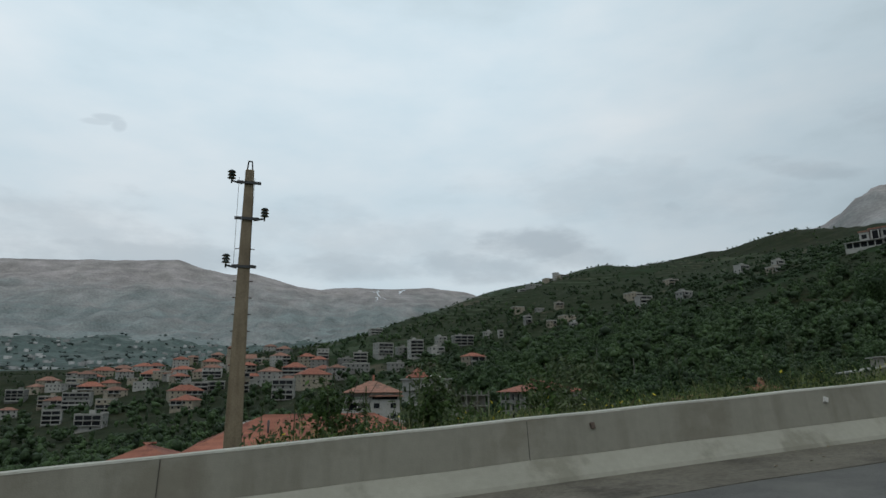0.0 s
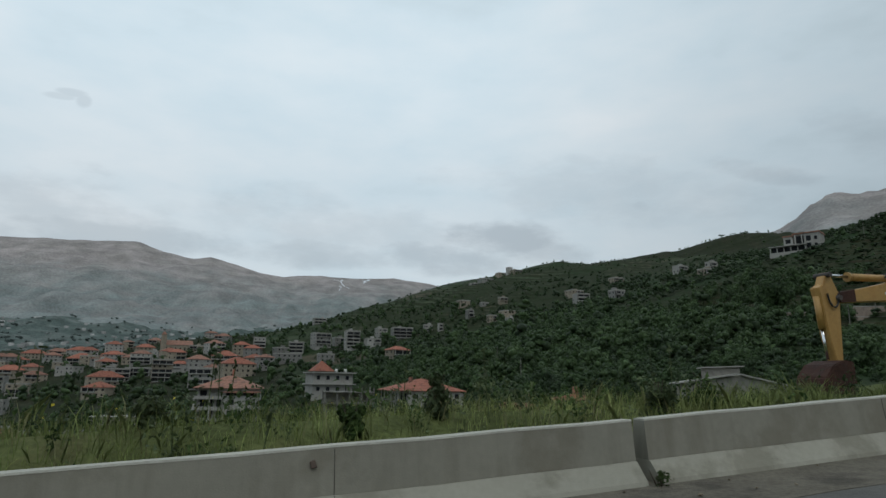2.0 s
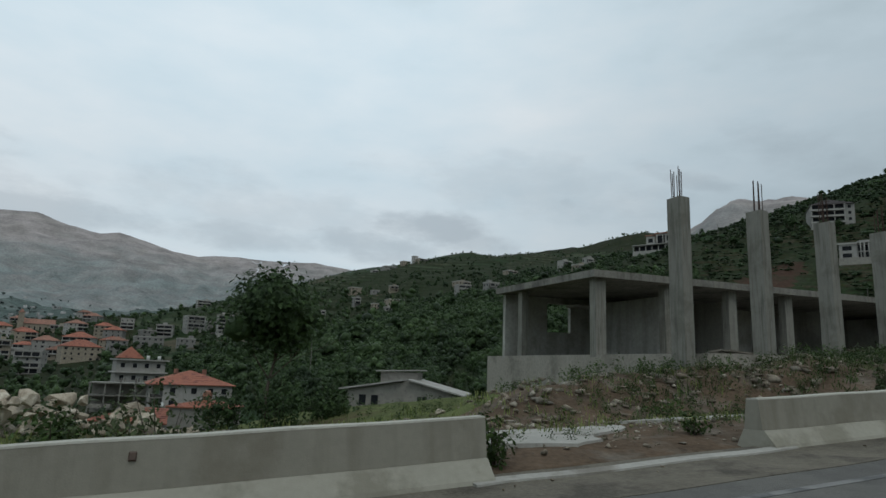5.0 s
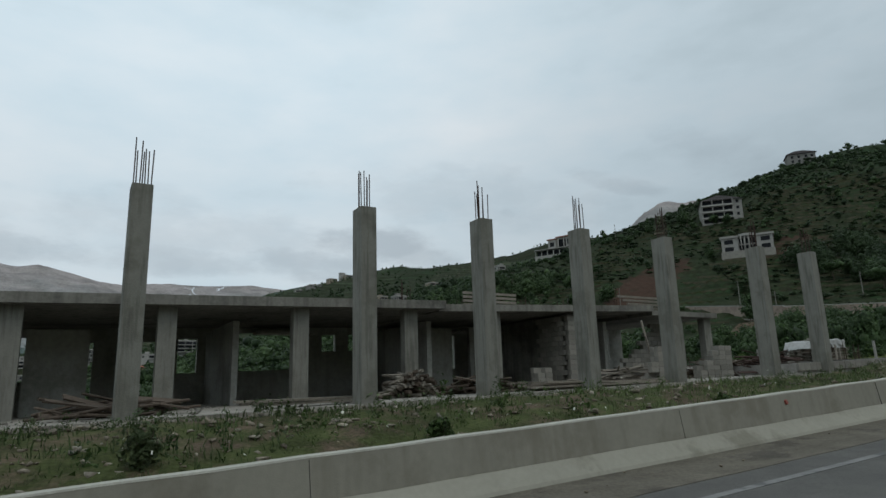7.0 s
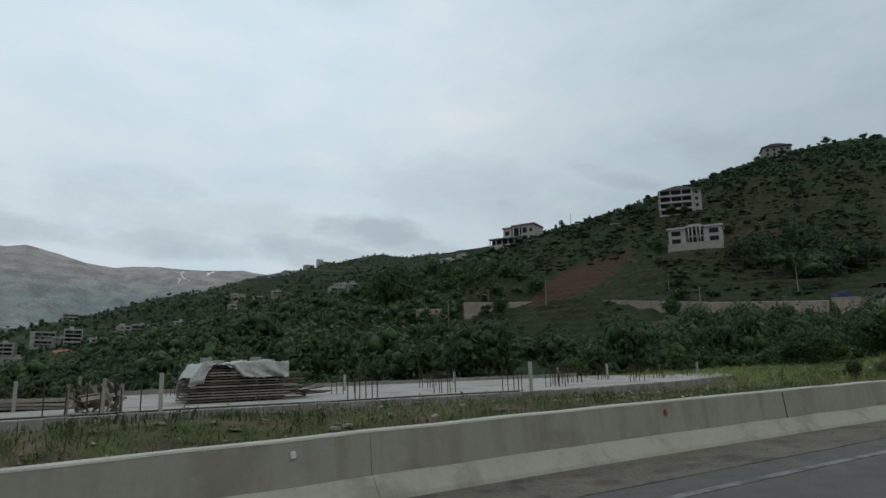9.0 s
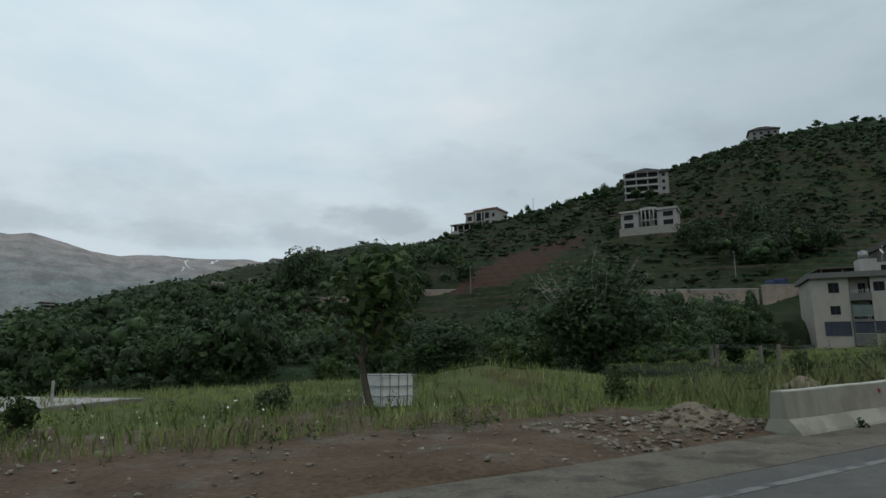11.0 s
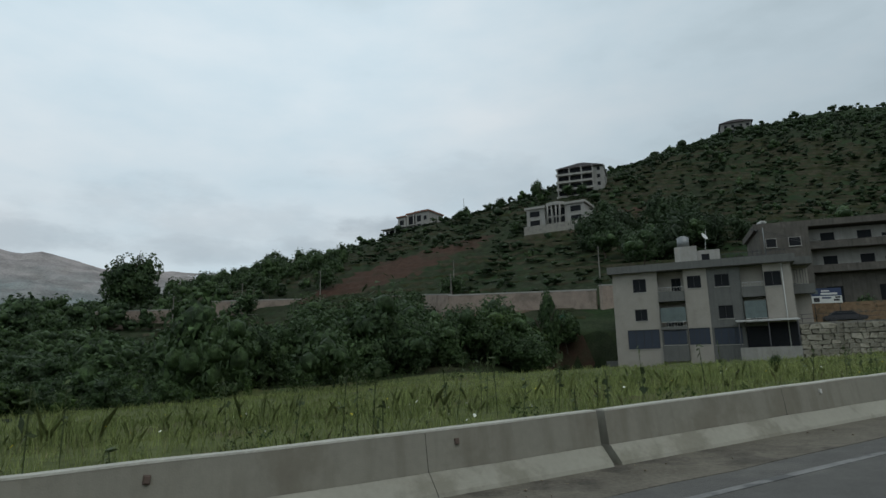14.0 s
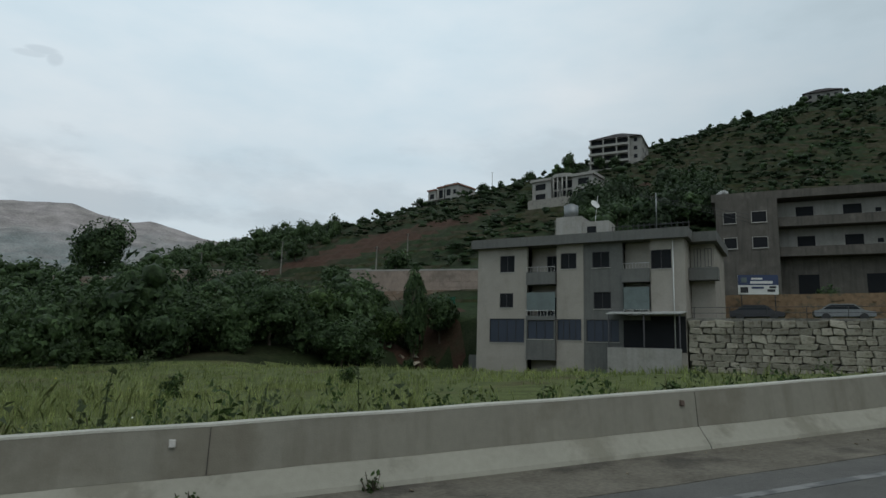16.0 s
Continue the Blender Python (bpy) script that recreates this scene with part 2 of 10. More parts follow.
M = {
    "asphalt": mat("asphalt", (0.089, 0.085, 0.078), 0.85, 0.18, 3.0, 0.5, 90, spots=(0.108, 0.103, 0.093), spot_scale=0.5),
    "dust": mat("roadside_dust", (0.125, 0.112, 0.09), 0.95, 0.25, 2.0, 0.8, 22, spots=(0.08, 0.072, 0.06), spot_scale=1.1),
    "line": mat("worn_road_paint", (0.165, 0.163, 0.155), 0.8, 0.2, 3.0, spots=(0.085, 0.085, 0.083), spot_scale=2.5, spot_at=(0.48, 0.58)),
    # three tones of one concrete: skylight on foot and top is in their colour
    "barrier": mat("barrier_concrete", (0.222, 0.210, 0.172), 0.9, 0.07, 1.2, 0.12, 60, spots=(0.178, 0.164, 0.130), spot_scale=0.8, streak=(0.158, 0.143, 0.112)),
    "barrier_foot": mat("lit_foot_concrete", (0.275, 0.262, 0.215), 0.9, 0.08, 1.4, 0.15, 60, spots=(0.2, 0.187, 0.148), spot_scale=1.0),
    "barrier_top": mat("lit_top_concrete", (0.36, 0.348, 0.30), 0.9, 0.14, 2.0, 0.3, 40),
    "joint": mat("dark_joint", (0.07, 0.065, 0.06), 0.95, 0.2, 2.0),
    "verge": mat("verge_soil", (0.078, 0.092, 0.033), 0.95, 0.45, 1.5, 1.0, 14, spots=(0.075, 0.066, 0.032), spot_scale=0.25, spot_at=(0.54, 0.66)),
    "weedy_soil": mat("weedy_soil", (0.052, 0.062, 0.023), 0.95, 0.45, 1.6, 1.1, 12, spots=(0.088, 0.066, 0.046), spot_scale=0.9, spot_at=(0.47, 0.6)),
    "soil": mat("bare_soil", (0.088, 0.062, 0.042), 0.95, 0.35, 1.2, 1.2, 9, spots=(0.118, 0.1, 0.08), spot_scale=0.9, spot_at=(0.5, 0.66)),
    "scrub": mat("hillside_scrub", (0.0145, 0.020, 0.0075), 0.95, 0.55, 0.25, 1.5, 2.0, spots=(0.025, 0.026, 0.013), spot_scale=0.05, spot_at=(0.50, 0.62)),
    "red_earth": mat("red_earth", (0.050, 0.029, 0.020), 0.95, 0.3, 0.5, 1.0, 1.5, spots=(0.036, 0.030, 0.018), spot_scale=0.12),
    # distance haze is mixed into the colours of the valley side and far range
    "valley": mat("hazy_valley_scrub", (0.070, 0.092, 0.084), 0.95, 0.5, 0.03, spots=(0.105, 0.122, 0.113), spot_scale=0.012, spot_at=(0.48, 0.62)),
    "rock": mat("hazy_bare_limestone", (0.290, 0.260, 0.250), 0.95, 0.30, 0.012, spots=(0.225, 0.205, 0.192), spot_scale=0.006, spot_at=(0.42, 0.6), strata=(0.150, 0.140, 0.138), low=(0.168, 0.192, 0.186), gullies=(0.325, 0.29, 0.27)),
    "terrace_grass": mat("terrace_grass", (0.016, 0.031, 0.011), 0.95, 0.45, 0.3, 1.2, 2.5, spots=(0.025, 0.034, 0.015), spot_scale=0.03, spot_at=(0.46, 0.62)),
    "terrace_bank": mat("terrace_bank", (0.025, 0.031, 0.016), 0.95, 0.4, 0.6, 1.2, 3, spots=(0.018, 0.026, 0.011), spot_scale=0.2, spot_at=(0.44, 0.58)),
    "crest_grass": mat("crest_grass", (0.034, 0.047, 0.024), 0.95, 0.4, 0.06, spots=(0.060, 0.052, 0.034), spot_scale=0.012, spot_at=(0.47, 0.6)),
    "snow": mat("old_snow", (0.62, 0.64, 0.67), 0.7, 0.05, 0.1),
}

# ---- ground shape ----
HEADING = radians(16.64)
STATIONS = [-400, -150, 0, 70, 130, 190, 250, 310, 370, 450, 600, 900]
OFFSETS = [14, 30, 55, 85, 125, 175, 240, 340, 520, 760, 1100]
LOWER = [
    [-35.1, -35.5, -36.6, -38.4, -41.1, -43.8, -45.6, -44.4, -32.5, -1.0, 38.2],
    [-15.2, -16.4, -20.5, -26.5, -32.2, -35.2, -36.1, -34.1, -20.6, 12.7, 41.3],
    [-3.2, -4.8, -8.9, -13.1, -15.5, -16.6, -18.6, -16.6, -0.2, 35.0, 53.5],
    [1.9, 0.3, -3.3, -7.2, -9.4, -11.7, -10.7, -4.8, 9.3, 46.3, 64.5],
    [6.1, 5.6, 3.2, 0.6, 1.2, -2.2, 1.0, 7.7, 19.1, 58.8, 77.6],
    [8.6, 8.7, 7.6, 8.6, 12.8, 19.8, 22.0, 22.9, 31.2, 76.1, 94.1],
]
UPPER = [
    [10.8, 10.9, 10.8, 13.4, 18.8, 29.7, 40.4, 40.2, 45.9, 92.9, 113.2],
    [13.9, 13.9, 17.3, 25.3, 34.0, 47.7, 59.8, 59.2, 65.8, 104.4, 133.3],
    [17.4, 20.0, 27.7, 39.7, 53.7, 66.9, 81.0, 79.5, 88.2, 124.2, 152.8],
    [21.3, 25.2, 36.8, 53.4, 75.7, 99.8, 110.0, 104.8, 106.4, 136.3, 175.4],
    [75.0, 81.5, 93.1, 108.1, 127.5, 148.0, 165.3, 156.0, 144.8, 160.9, 202.0],
    [152.6, 155.6, 160.3, 166.0, 173.4, 182.1, 193.2, 203.1, 218.1, 240.0, 272.2],
]


# long waves in the carriageway: station, height
WAVE_AT = [-100, 20, 38, 46, 52, 60, 68, 80, 88, 95, 101, 120, 138, 145, 160, 176, 195, 200, 206, 212, 220, 230, 237, 244, 251, 258, 266, 330]
WAVES = [0.165, 0.165, 0.17, 0.13, 0.05, -0.035, -0.06, -0.025, 0.012, 0.048, 0.015, -0.035, -0.095, -0.08, 0.008, -0.035, -0.105, -0.085, 0, 0.06, 0.045, 0.007, 0.001, 0.045, 0.03, -0.015, -0.042, -0.035]


def road_z(s):
    """The height of the carriageway at a station."""
    s = np.asarray(s, float)
    c = np.clip(s, 20, 275)
    waves = hermite(np.clip(s, -100, 330).ravel(), WAVE_AT, np.repeat(np.array(WAVES)[:, None], s.size, 1)).reshape(s.shape)
    return waves + (((6.74977e-9 * c - 3.37124e-6) * c + 4.098078e-4) * c + 0.0568806) * c - 2.818418 + 0.05 * np.maximum(s - 275, 0) + 0.08 * np.minimum(s - 20, 0)


def hermite(x, xs, ys):
    """Smooth curve through (xs, ys[k, :]) taken at x, one column each."""
    k = np.clip(np.searchsorted(xs, x) - 1, 0, len(xs) - 2)
    g = np.gradient(ys, xs, axis=0)
    col = np.arange(len(x))
    w = np.asarray(xs, float)[k + 1] - np.asarray(xs, float)[k]
    u = np.clip((x - np.asarray(xs, float)[k]) / w, 0, 1)
    a, b, ga, gb = ys[k, col], ys[k + 1, col], g[k, col] * w, g[k + 1, col] * w
    return (2 * u**3 - 3 * u**2 + 1) * a + (u**3 - 2 * u**2 + u) * ga + (3 * u**2 - 2 * u**3) * b + (u**3 - u**2) * gb


def step(x, a, b):
    u = np.clip((np.asarray(x, float) - a) / (b - a), 0, 1)
    return u * u * (3 - 2 * u)


def ripple(s, d, size):
    """Gentle unevenness, about -1 to 1, with waves of about that many metres."""
    a, b = s / size * 6.28, d / size * 6.28
    return 0.33 * (np.sin(a + 1.7 * np.sin(0.6 * b + 1)) + np.sin(1.31 * b + 1.3 * np.sin(0.7 * a + 2)) + np.sin(0.83 * a - 1.17 * b + 1.1 * np.sin(0.41 * a)))


def ridge_left(s):
    return np.interp(s, [-2600, -1900, -1280, -830, -486, -337, -152, -60, 253, 397, 560, 834, 1130, 1500, 2300],
                     [690, 775, 792, 806, 824, 772, 744, 762, 682, 664, 686, 686, 703, 680, 560])


def ground(s, d):
    """The height of the ground s metres along the road and d metres to its left."""
    s, d = np.atleast_1d(np.asarray(s, float)), np.atleast_1d(np.asarray(d, float))
    s, d = np.broadcast_arrays(s, d)
    shape, s, d = s.shape, s.ravel(), d.ravel()
    table = np.array(LOWER + UPPER) - road_z(STATIONS)[:, None]
    rows = np.stack([hermite(np.clip(d, 14, 1100), OFFSETS, np.repeat(row[:, None], len(d), 1)) for row in table])
    z = hermite(np.clip(s, -400, 900), STATIONS, rows) + road_z(s)
    # terraced slopes
    hill = step(d, 60, 110) * step(s, 130, 200) * (1 - step(d, 380, 600))
    rise = 2.3
    level = (z + 1.5 * ripple(s, d, 160)) / rise
    tread = np.floor(level) + step(level - np.floor(level), 0.55, 1.0)
    z = z + hill * 0.8 * (tread - level) * rise
    fields = step(d, 380, 460) * (1 - step(d, 900, 1060)) * step(s, 120, 240)
    level = (z + 3 * ripple(s, d, 240)) / 4.2
    tread = np.floor(level) + step(level - np.floor(level), 0.6, 1.0)
    z = z + fields * 0.85 * (tread - level) * 4.2
    z = z + step(d, 60, 400) * (1.2 * ripple(s, d, 70) + 0.5 * ripple(d, s, 23)) + step(d, 350, 900) * 6 * ripple(s, d, 260)
    # wooded crest and the round knoll behind it
    z = z + np.interp(s, [330, 450, 560, 650, 740, 850], [0, 9, 18, 22, 8, 0]) * step(d, 640, 930) + 19 * np.exp(-(((s - 880) / 95) ** 2) - ((d - 850) / 120) ** 2)
    z = z + 8 * step(s, 612, 660) * (1 - step(d, 300, 420))
    # shoulder beside the road
    near = road_z(s) + 0.10 * step(d, 6.9, 7.6) + 0.07 * ripple(s, d, 5.1)
    z = np.where(d < 14, near + (z - near) * step(d, 7.5, 14), z + 0.09 * ripple(s, d, 6.3) * (1 - step(d, 60, 100)))
    # spoil mounds
    z = z + 0.55 * np.exp(-(((s - 114.2) / 1.8) ** 2) - ((d - 12.4) / 1.1) ** 2) + 0.3 * np.exp(-(((s - 118.5) / 2.5) ** 2) - ((d - 11.6) / 1.2) ** 2)
    z = z + 0.6 * np.exp(-(((s - 196.5) / 2.6) ** 2) - ((d - 18.5) / 2.2) ** 2) + 0.5 * np.exp(-(((s - 199.5) / 3) ** 2) - ((d - 18) / 2.5) ** 2)
    z = z + 0.12 * np.exp(-(((s - 96.2) / 2.4) ** 2) - ((d - 13.6) / 1.3) ** 2) - 0.55 * step(s, 92, 97) * (1 - step(s, 103, 106)) * step(d, 13.5, 17) * (1 - step(d, 40, 70))
    # bank of tipped soil and stones in front of the plinth
    tip = np.interp(s, [104.3, 106, 108, 112, 114.5, 116], [4.3, 5.2, 5.5, 5.9, 6.15, 6.2]) + 0.14 * ripple(s, d, 1.9) + 0.1 * ripple(d, s, 0.9)
    tipped = step(s, 104.3, 105.6) * (1 - step(s, 113.2, 115.5)) * step(d, 10.9, 13.0) * (1 - step(d, 13.9, 17))
    # grassy bank behind the barrier; ground let down before the building, made up before the pad
    bank = np.interp(s, [18, 32, 44, 52, 60, 66, 72, 84, 94, 100], [0.15, 0.3, 0.5, 0.85, 0.75, 0.42, 0.3, 0.3, 0.3, 0]) + np.interp(s, [222, 230, 250, 262], [0, 0.25, 0.2, 0])
    z = z + bank * step(d, 7.3, 8.9) * (1 - step(d, 11.5, 18))
    z = z - 0.75 * step(s, 105, 111) * (1 - step(s, 112.5, 116)) * step(d, 9.5, 13) * (1 - step(d, 20, 30))
    z = z + np.maximum(tip - z, 0) * tipped
    made = step(s, 112.0, 117) * (1 - step(s, 151, 156)) * (1 - step(d, 14.0, 14.6))
    level = road_z(s) + 0.1 + (6.32 + 0.0245 * (s - 113.4) - road_z(s)) * step(d, 7.8, 12.2) + 0.09 * ripple(s, d, 3.1) + 0.05 * ripple(d, s, 1.7)
    z = np.where(d > 7.2, z + (level - z) * made, z)
    z = z + np.interp(s, [152, 155, 160, 166, 174], [0, 0.5, 0.3, 0.2, 0]) * step(d, 9, 12.5) * (1 - step(d, 15, 18))
    z = np.where(d < 6.95, road_z(s) - 0.25, z)
    z = np.where(d < -6, road_z(s) - 0.05 + 0.3 * np.minimum(-6 - d, 120) + 0.12 * np.maximum(-126 - d, 0) + 6 * step(-d, 40, 200) * ripple(s, d, 170), z)
    # yard in front of the three-storey house and the terrace held by the stone wall
    run, out = 0.635 * (s - 288.77) - 0.7725 * (d - 58.55), -0.7725 * (s - 288.77) - 0.635 * (d - 58.55)
    lip = np.where(run < 20.3, -3.5, -1.2)
    front = np.clip((out - lip + 2.3) / 2.3, 0, 1) * (1 - step(out, 14, 30)) * step(run, -16, -4) * (1 - step(run, 60, 90)) * step(d, 12, 20)
    z = z + np.minimum(10.3 - z, 0) * front
    behind = (1 - np.clip((out - lip + 2.3) / 2.3, 0, 1)) * step(out, -26, -16) * step(run, 0, 4) * (1 - step(run, 40, 60))
    z = z + (16.4 - z) * behind
    # level pad of the unfinished building
    pad = step(s, 114.2, 115.5) * (1 - step(s, 156, 160)) * step(d, 13.4, 14.6) * (1 - step(d, 24, 27.2))
    z = z + (6.15 + 0.026 * (s - 113) - z) * pad
    # far valley side and the ranges beyond it
    u = np.clip((d - 1100) / 3100, 0, 1)
    crest = ridge_left(s)
    face = np.interp(u, [0, 0.2, 0.5, 0.62, 0.8, 0.93, 1], [0.06, 0.11, 0.29, 0.42, 0.66, 0.90, 1.0]) * crest
    rough = (0.28 * (1 - 2 * np.abs(np.sin((s + 0.3 * d + 90 * ripple(s, d, 800)) / 75))) + ripple(s, d * 0.6, 520) + 0.6 * ripple(d, s, 210) + 0.35 * ripple(s, d, 90)) * np.interp(u, [0, 0.3, 0.6, 0.9, 1], [4, 16, 34, 18, 3])
    bench = np.sin(face / 62 + 0.8 * ripple(s, d, 900)) * np.interp(u, [0.5, 0.7, 0.95, 1], [0, 15, 10, 0])
    far = face + rough + bench - np.maximum(d - 4200, 0) * 0.5
    z = z + (far - z) * step(d, 1050, 1700) * (1 - step(s, 1400, 2000))
    r, az = np.hypot(s - 100, d), np.degrees(np.arctan2(s - 100, np.maximum(d, 1)))
    top = np.interp(az, [30, 40, 46.9, 49, 51, 52.3, 54, 57, 62, 70, 85], [430, 520, 604, 690, 738, 730, 724, 712, 680, 630, 510])
    peak = top * np.interp(r, [1250, 1700, 2200, 2550, 2700, 3000, 3600], [0.1, 0.34, 0.68, 0.92, 1.0, 0.9, 0.6]) + 14 * ripple(s, d, 330) + 7 * ripple(d, s, 120)
    z = z + np.maximum(peak - z, 0) * step(r, 1250, 1800) * step(az, 34, 44)
    return z.reshape(shape)


# ---- end of ground shape ----


def place(s, d, z=None, turn=0.0, lift=0.0):
    """A pose s metres along the road and d to its left, standing on the ground unless z is given; turn: degrees from the road's line."""
    if z is None:
        z = float(ground(s, d)[0])
    c, n = math.cos(HEADING), math.sin(HEADING)
    return pose(s * c - d * n, 1.351 + s * n + d * c, z + lift, 0, 0, 16.64 + turn)


def to_world(s, d, z):
    c, n = math.cos(HEADING), math.sin(HEADING)
    s, d, z = np.broadcast_arrays(np.asarray(s, float), np.asarray(d, float), np.asarray(z, float))
    return np.stack([s * c - d * n, 1.351 + s * n + d * c, z], -1)


def mesh_from(name, verts, faces, materials, index=None, smooth=False):
    me = bpy.data.meshes.new(name)
    me.from_pydata([tuple(v) for v in verts], [], [tuple(int(i) for i in f) for f in faces])
    for m in materials if isinstance(materials, (list, tuple)) else [materials]:
        me.materials.append(m)
    if index is not None:
        me.polygons.foreach_set("material_index", np.asarray(index, np.int32))
    if smooth:
        me.polygons.foreach_set("use_smooth", np.ones(len(me.polygons), bool))
    me.update()
    return me


def part(name, bm, material, parent, label=""):
    """Links a bmesh as one mesh object under a thing or a part (or at top level)."""
    me = bpy.data.meshes.new(name)
    bm.to_mesh(me)
    bm.free()
    for m in material if isinstance(material, (list, tuple)) else [material]:
        me.materials.append(m)
    ob = new(name, me)
    ob.parent = parent
    return tagged(ob, label)


def box(bm, x0, x1, y0, y1, z0, z1, m=None, mat_index=0):
    """A block between two corners, turned by m."""
    vs = [bm.verts.new((x, y, z) if m is None else m @ Vector((x, y, z))) for x in (x0, x1) for y in (y0, y1) for z in (z0, z1)]
    for f in ((0, 1, 3, 2), (4, 6, 7, 5), (0, 4, 5, 1), (2, 3, 7, 6), (0, 2, 6, 4), (1, 5, 7, 3)):
        face = bm.faces.new([vs[i] for i in f])
        face.material_index = mat_index
    return vs


def rod(bm, a, b, r0, r1=None, sides=8, caps=True):
    """A round bar from a to b."""
    a, b = Vector(a), Vector(b)
    r1 = r0 if r1 is None else r1
    q = (b - a).to_track_quat("Z", "Y")
    rings = []
    for p, r in ((a, r0), (b, r1)):
        rings.append([bm.verts.new(p + q @ Vector((r * math.cos(6.2832 * k / sides), r * math.sin(6.2832 * k / sides), 0))) for k in range(sides)])
    for k in range(sides):
        bm.faces.new((rings[0][k], rings[0][(k + 1) % sides], rings[1][(k + 1) % sides], rings[1][k])).smooth = sides > 6
    if caps:
        bm.faces.new(rings[0][::-1])
        bm.faces.new(rings[1])


def prism(bm, outline, y0, y1, m=None, axes="xz"):
    """An outline in two axes pushed along the third."""
    def at(p, v):
        co = Vector((p[0], v, p[1])) if axes == "xz" else Vector((v, p[0], p[1])) if axes == "yz" else Vector((p[0], p[1], v))
        return co if m is None else m @ co
    lo, hi = [bm.verts.new(at(p, y0)) for p in outline], [bm.verts.new(at(p, y1)) for p in outline]
    k = len(outline)
    for i in range(k):
        bm.faces.new((lo[i], lo[(i + 1) % k], hi[(i + 1) % k], hi[i]))
    bm.faces.new(lo[::-1])
    bm.faces.new(hi)
    bmesh.ops.recalc_face_normals(bm, faces=bm.faces[:])


# ---- ground, road and barrier ----


def spaced(*stretches):
    return np.unique(np.concatenate([np.arange(a, b, st) for a, b, st in stretches]))


def build_ground():
    sl = spaced((-1920, -60, 28), (-60, 20, 5), (20, 290, 1.6), (290, 460, 2.5), (460, 700, 6), (700, 2700, 40))
    dl = spaced((-1500, -60, 90), (-60, -6, 9), (-6, 6.7, 4.2), (6.9, 7.0, 0.05), (7.05, 16, 0.6), (16, 40, 1.5), (40, 360, 2.0), (360, 1100, 5.5), (1100, 4700, 36))
    S, D = np.meshgrid(sl, dl, indexing="ij")
    Z = ground(S, D)
    n, k = S.shape
    idx = np.arange(n * k).reshape(n, k)
    faces = np.stack([idx[:-1, :-1], idx[1:, :-1], idx[1:, 1:], idx[:-1, 1:]], -1).reshape(-1, 4)
    c = lambda a: (0.25 * (a[:-1, :-1] + a[1:, :-1] + a[1:, 1:] + a[:-1, 1:])).ravel()  # noqa: E731
    s, d, z = c(S), c(D), c(Z)
    wob = ripple(s, d, 31)
    which = np.zeros(len(s), int)
    which[d < -30] = 1
    which[(d > 55 + 8 * wob)] = 1
    # terraced fields: grassy treads, bare banks where the ground steps up
    run = np.diff(0.5 * (Z[:-1] + Z[1:]), axis=1) / np.diff(dl)[None, :]
    drift = np.diff(0.5 * (Z[:, :-1] + Z[:, 1:]), axis=0) / np.diff(sl)[:, None]
    grade = np.hypot(run, drift)
    mean = sum(np.roll(grade, q, 1) for q in range(-4, 5)) / 9
    banks = ((grade > 1.22 * mean) & (grade > 0.3)).ravel() | ((grade > 1.3 * mean) & (D[:-1, :-1] > 380)).ravel()
    fields = (d > 62) & (d < 1090) & (s > 95) & (s < 760)
    near = fields & (d < 380)
    which[near & ~banks & (ripple(s, d, 75) > -0.42)] = 6
    which[near & banks & (ripple(d, s, 48) > -0.3)] = 7
    which[fields & (d >= 380)] = 8
    which[fields & (d >= 380) & banks] = 7
    which[fields & (d >= 380) & ~banks & (ripple(s, d, 190) < -0.25)] = 6
    which[(d > 0) & (d < 15 + 2 * ripple(s, d, 9)) & (s > 99) & (s < 114)] = 2
    which[(d > 0) & (d < 15.5) & (s > 106) & (s < 116)] = 2
    which[np.hypot((s - 114) / 2.2, (d - 12.3) / 1.3) < 1] = 3
    which[(s > 268) & (s < 300) & (d > 84) & (d < 104)] = 2
    which[(d > 0) & (d < 15 + 3 * ripple(s, d, 7)) & (s > 172) & (s < 196)] = 2
    which[(d > 0) & (d < 12.5 + 2 * ripple(s, d, 6)) & (s > 212) & (s < 225)] = 2
    which[(d > 12) & (d < 60) & (s > 205) & (s < 222 + 0.5 * (d - 17) + 2 * wob)] = 1
    which[np.hypot((s - 286.5) / 5.5, (d - 69) / 5) < 1 + 0.4 * ripple(s, d, 3.7)] = 3
    along = np.clip((s - 280) / 58, 0, 1)
    scar = np.hypot(s - 280 - 58 * along, d - 150 - 19 * along) / (5 + 5 * np.sin(3.14 * along))
    which[scar < 1 + 0.4 * ripple(s, d, 17)] = 3
    which[(s > np.where(d > 14, 115.0, 112.0)) & (s < 176) & (d > 7.6 + 0.8 * ripple(s, d, 11)) & (d < 34)] = 2
    which[(s > 116) & (s < 177) & (d > 6.9) & (d < 13.9)] = 9
    which[np.hypot((s - 372) / 16, (d - 142) / 16) < 1 + 0.3 * wob] = 3
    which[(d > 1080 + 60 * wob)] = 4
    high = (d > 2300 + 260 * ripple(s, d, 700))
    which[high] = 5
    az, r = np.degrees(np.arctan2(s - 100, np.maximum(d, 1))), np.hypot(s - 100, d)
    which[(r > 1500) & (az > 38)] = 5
    me = mesh_from("ground", to_world(S, D, Z).reshape(-1, 3), faces, [M[k] for k in ("verge", "scrub", "soil", "red_earth", "valley", "rock", "terrace_grass", "terrace_bank", "crest_grass", "weedy_soil")], which, True)
    tagged(new("ground", me), "rough green hillside, verges and far bare mountain slopes", "ground", kind="structure")


build_ground()


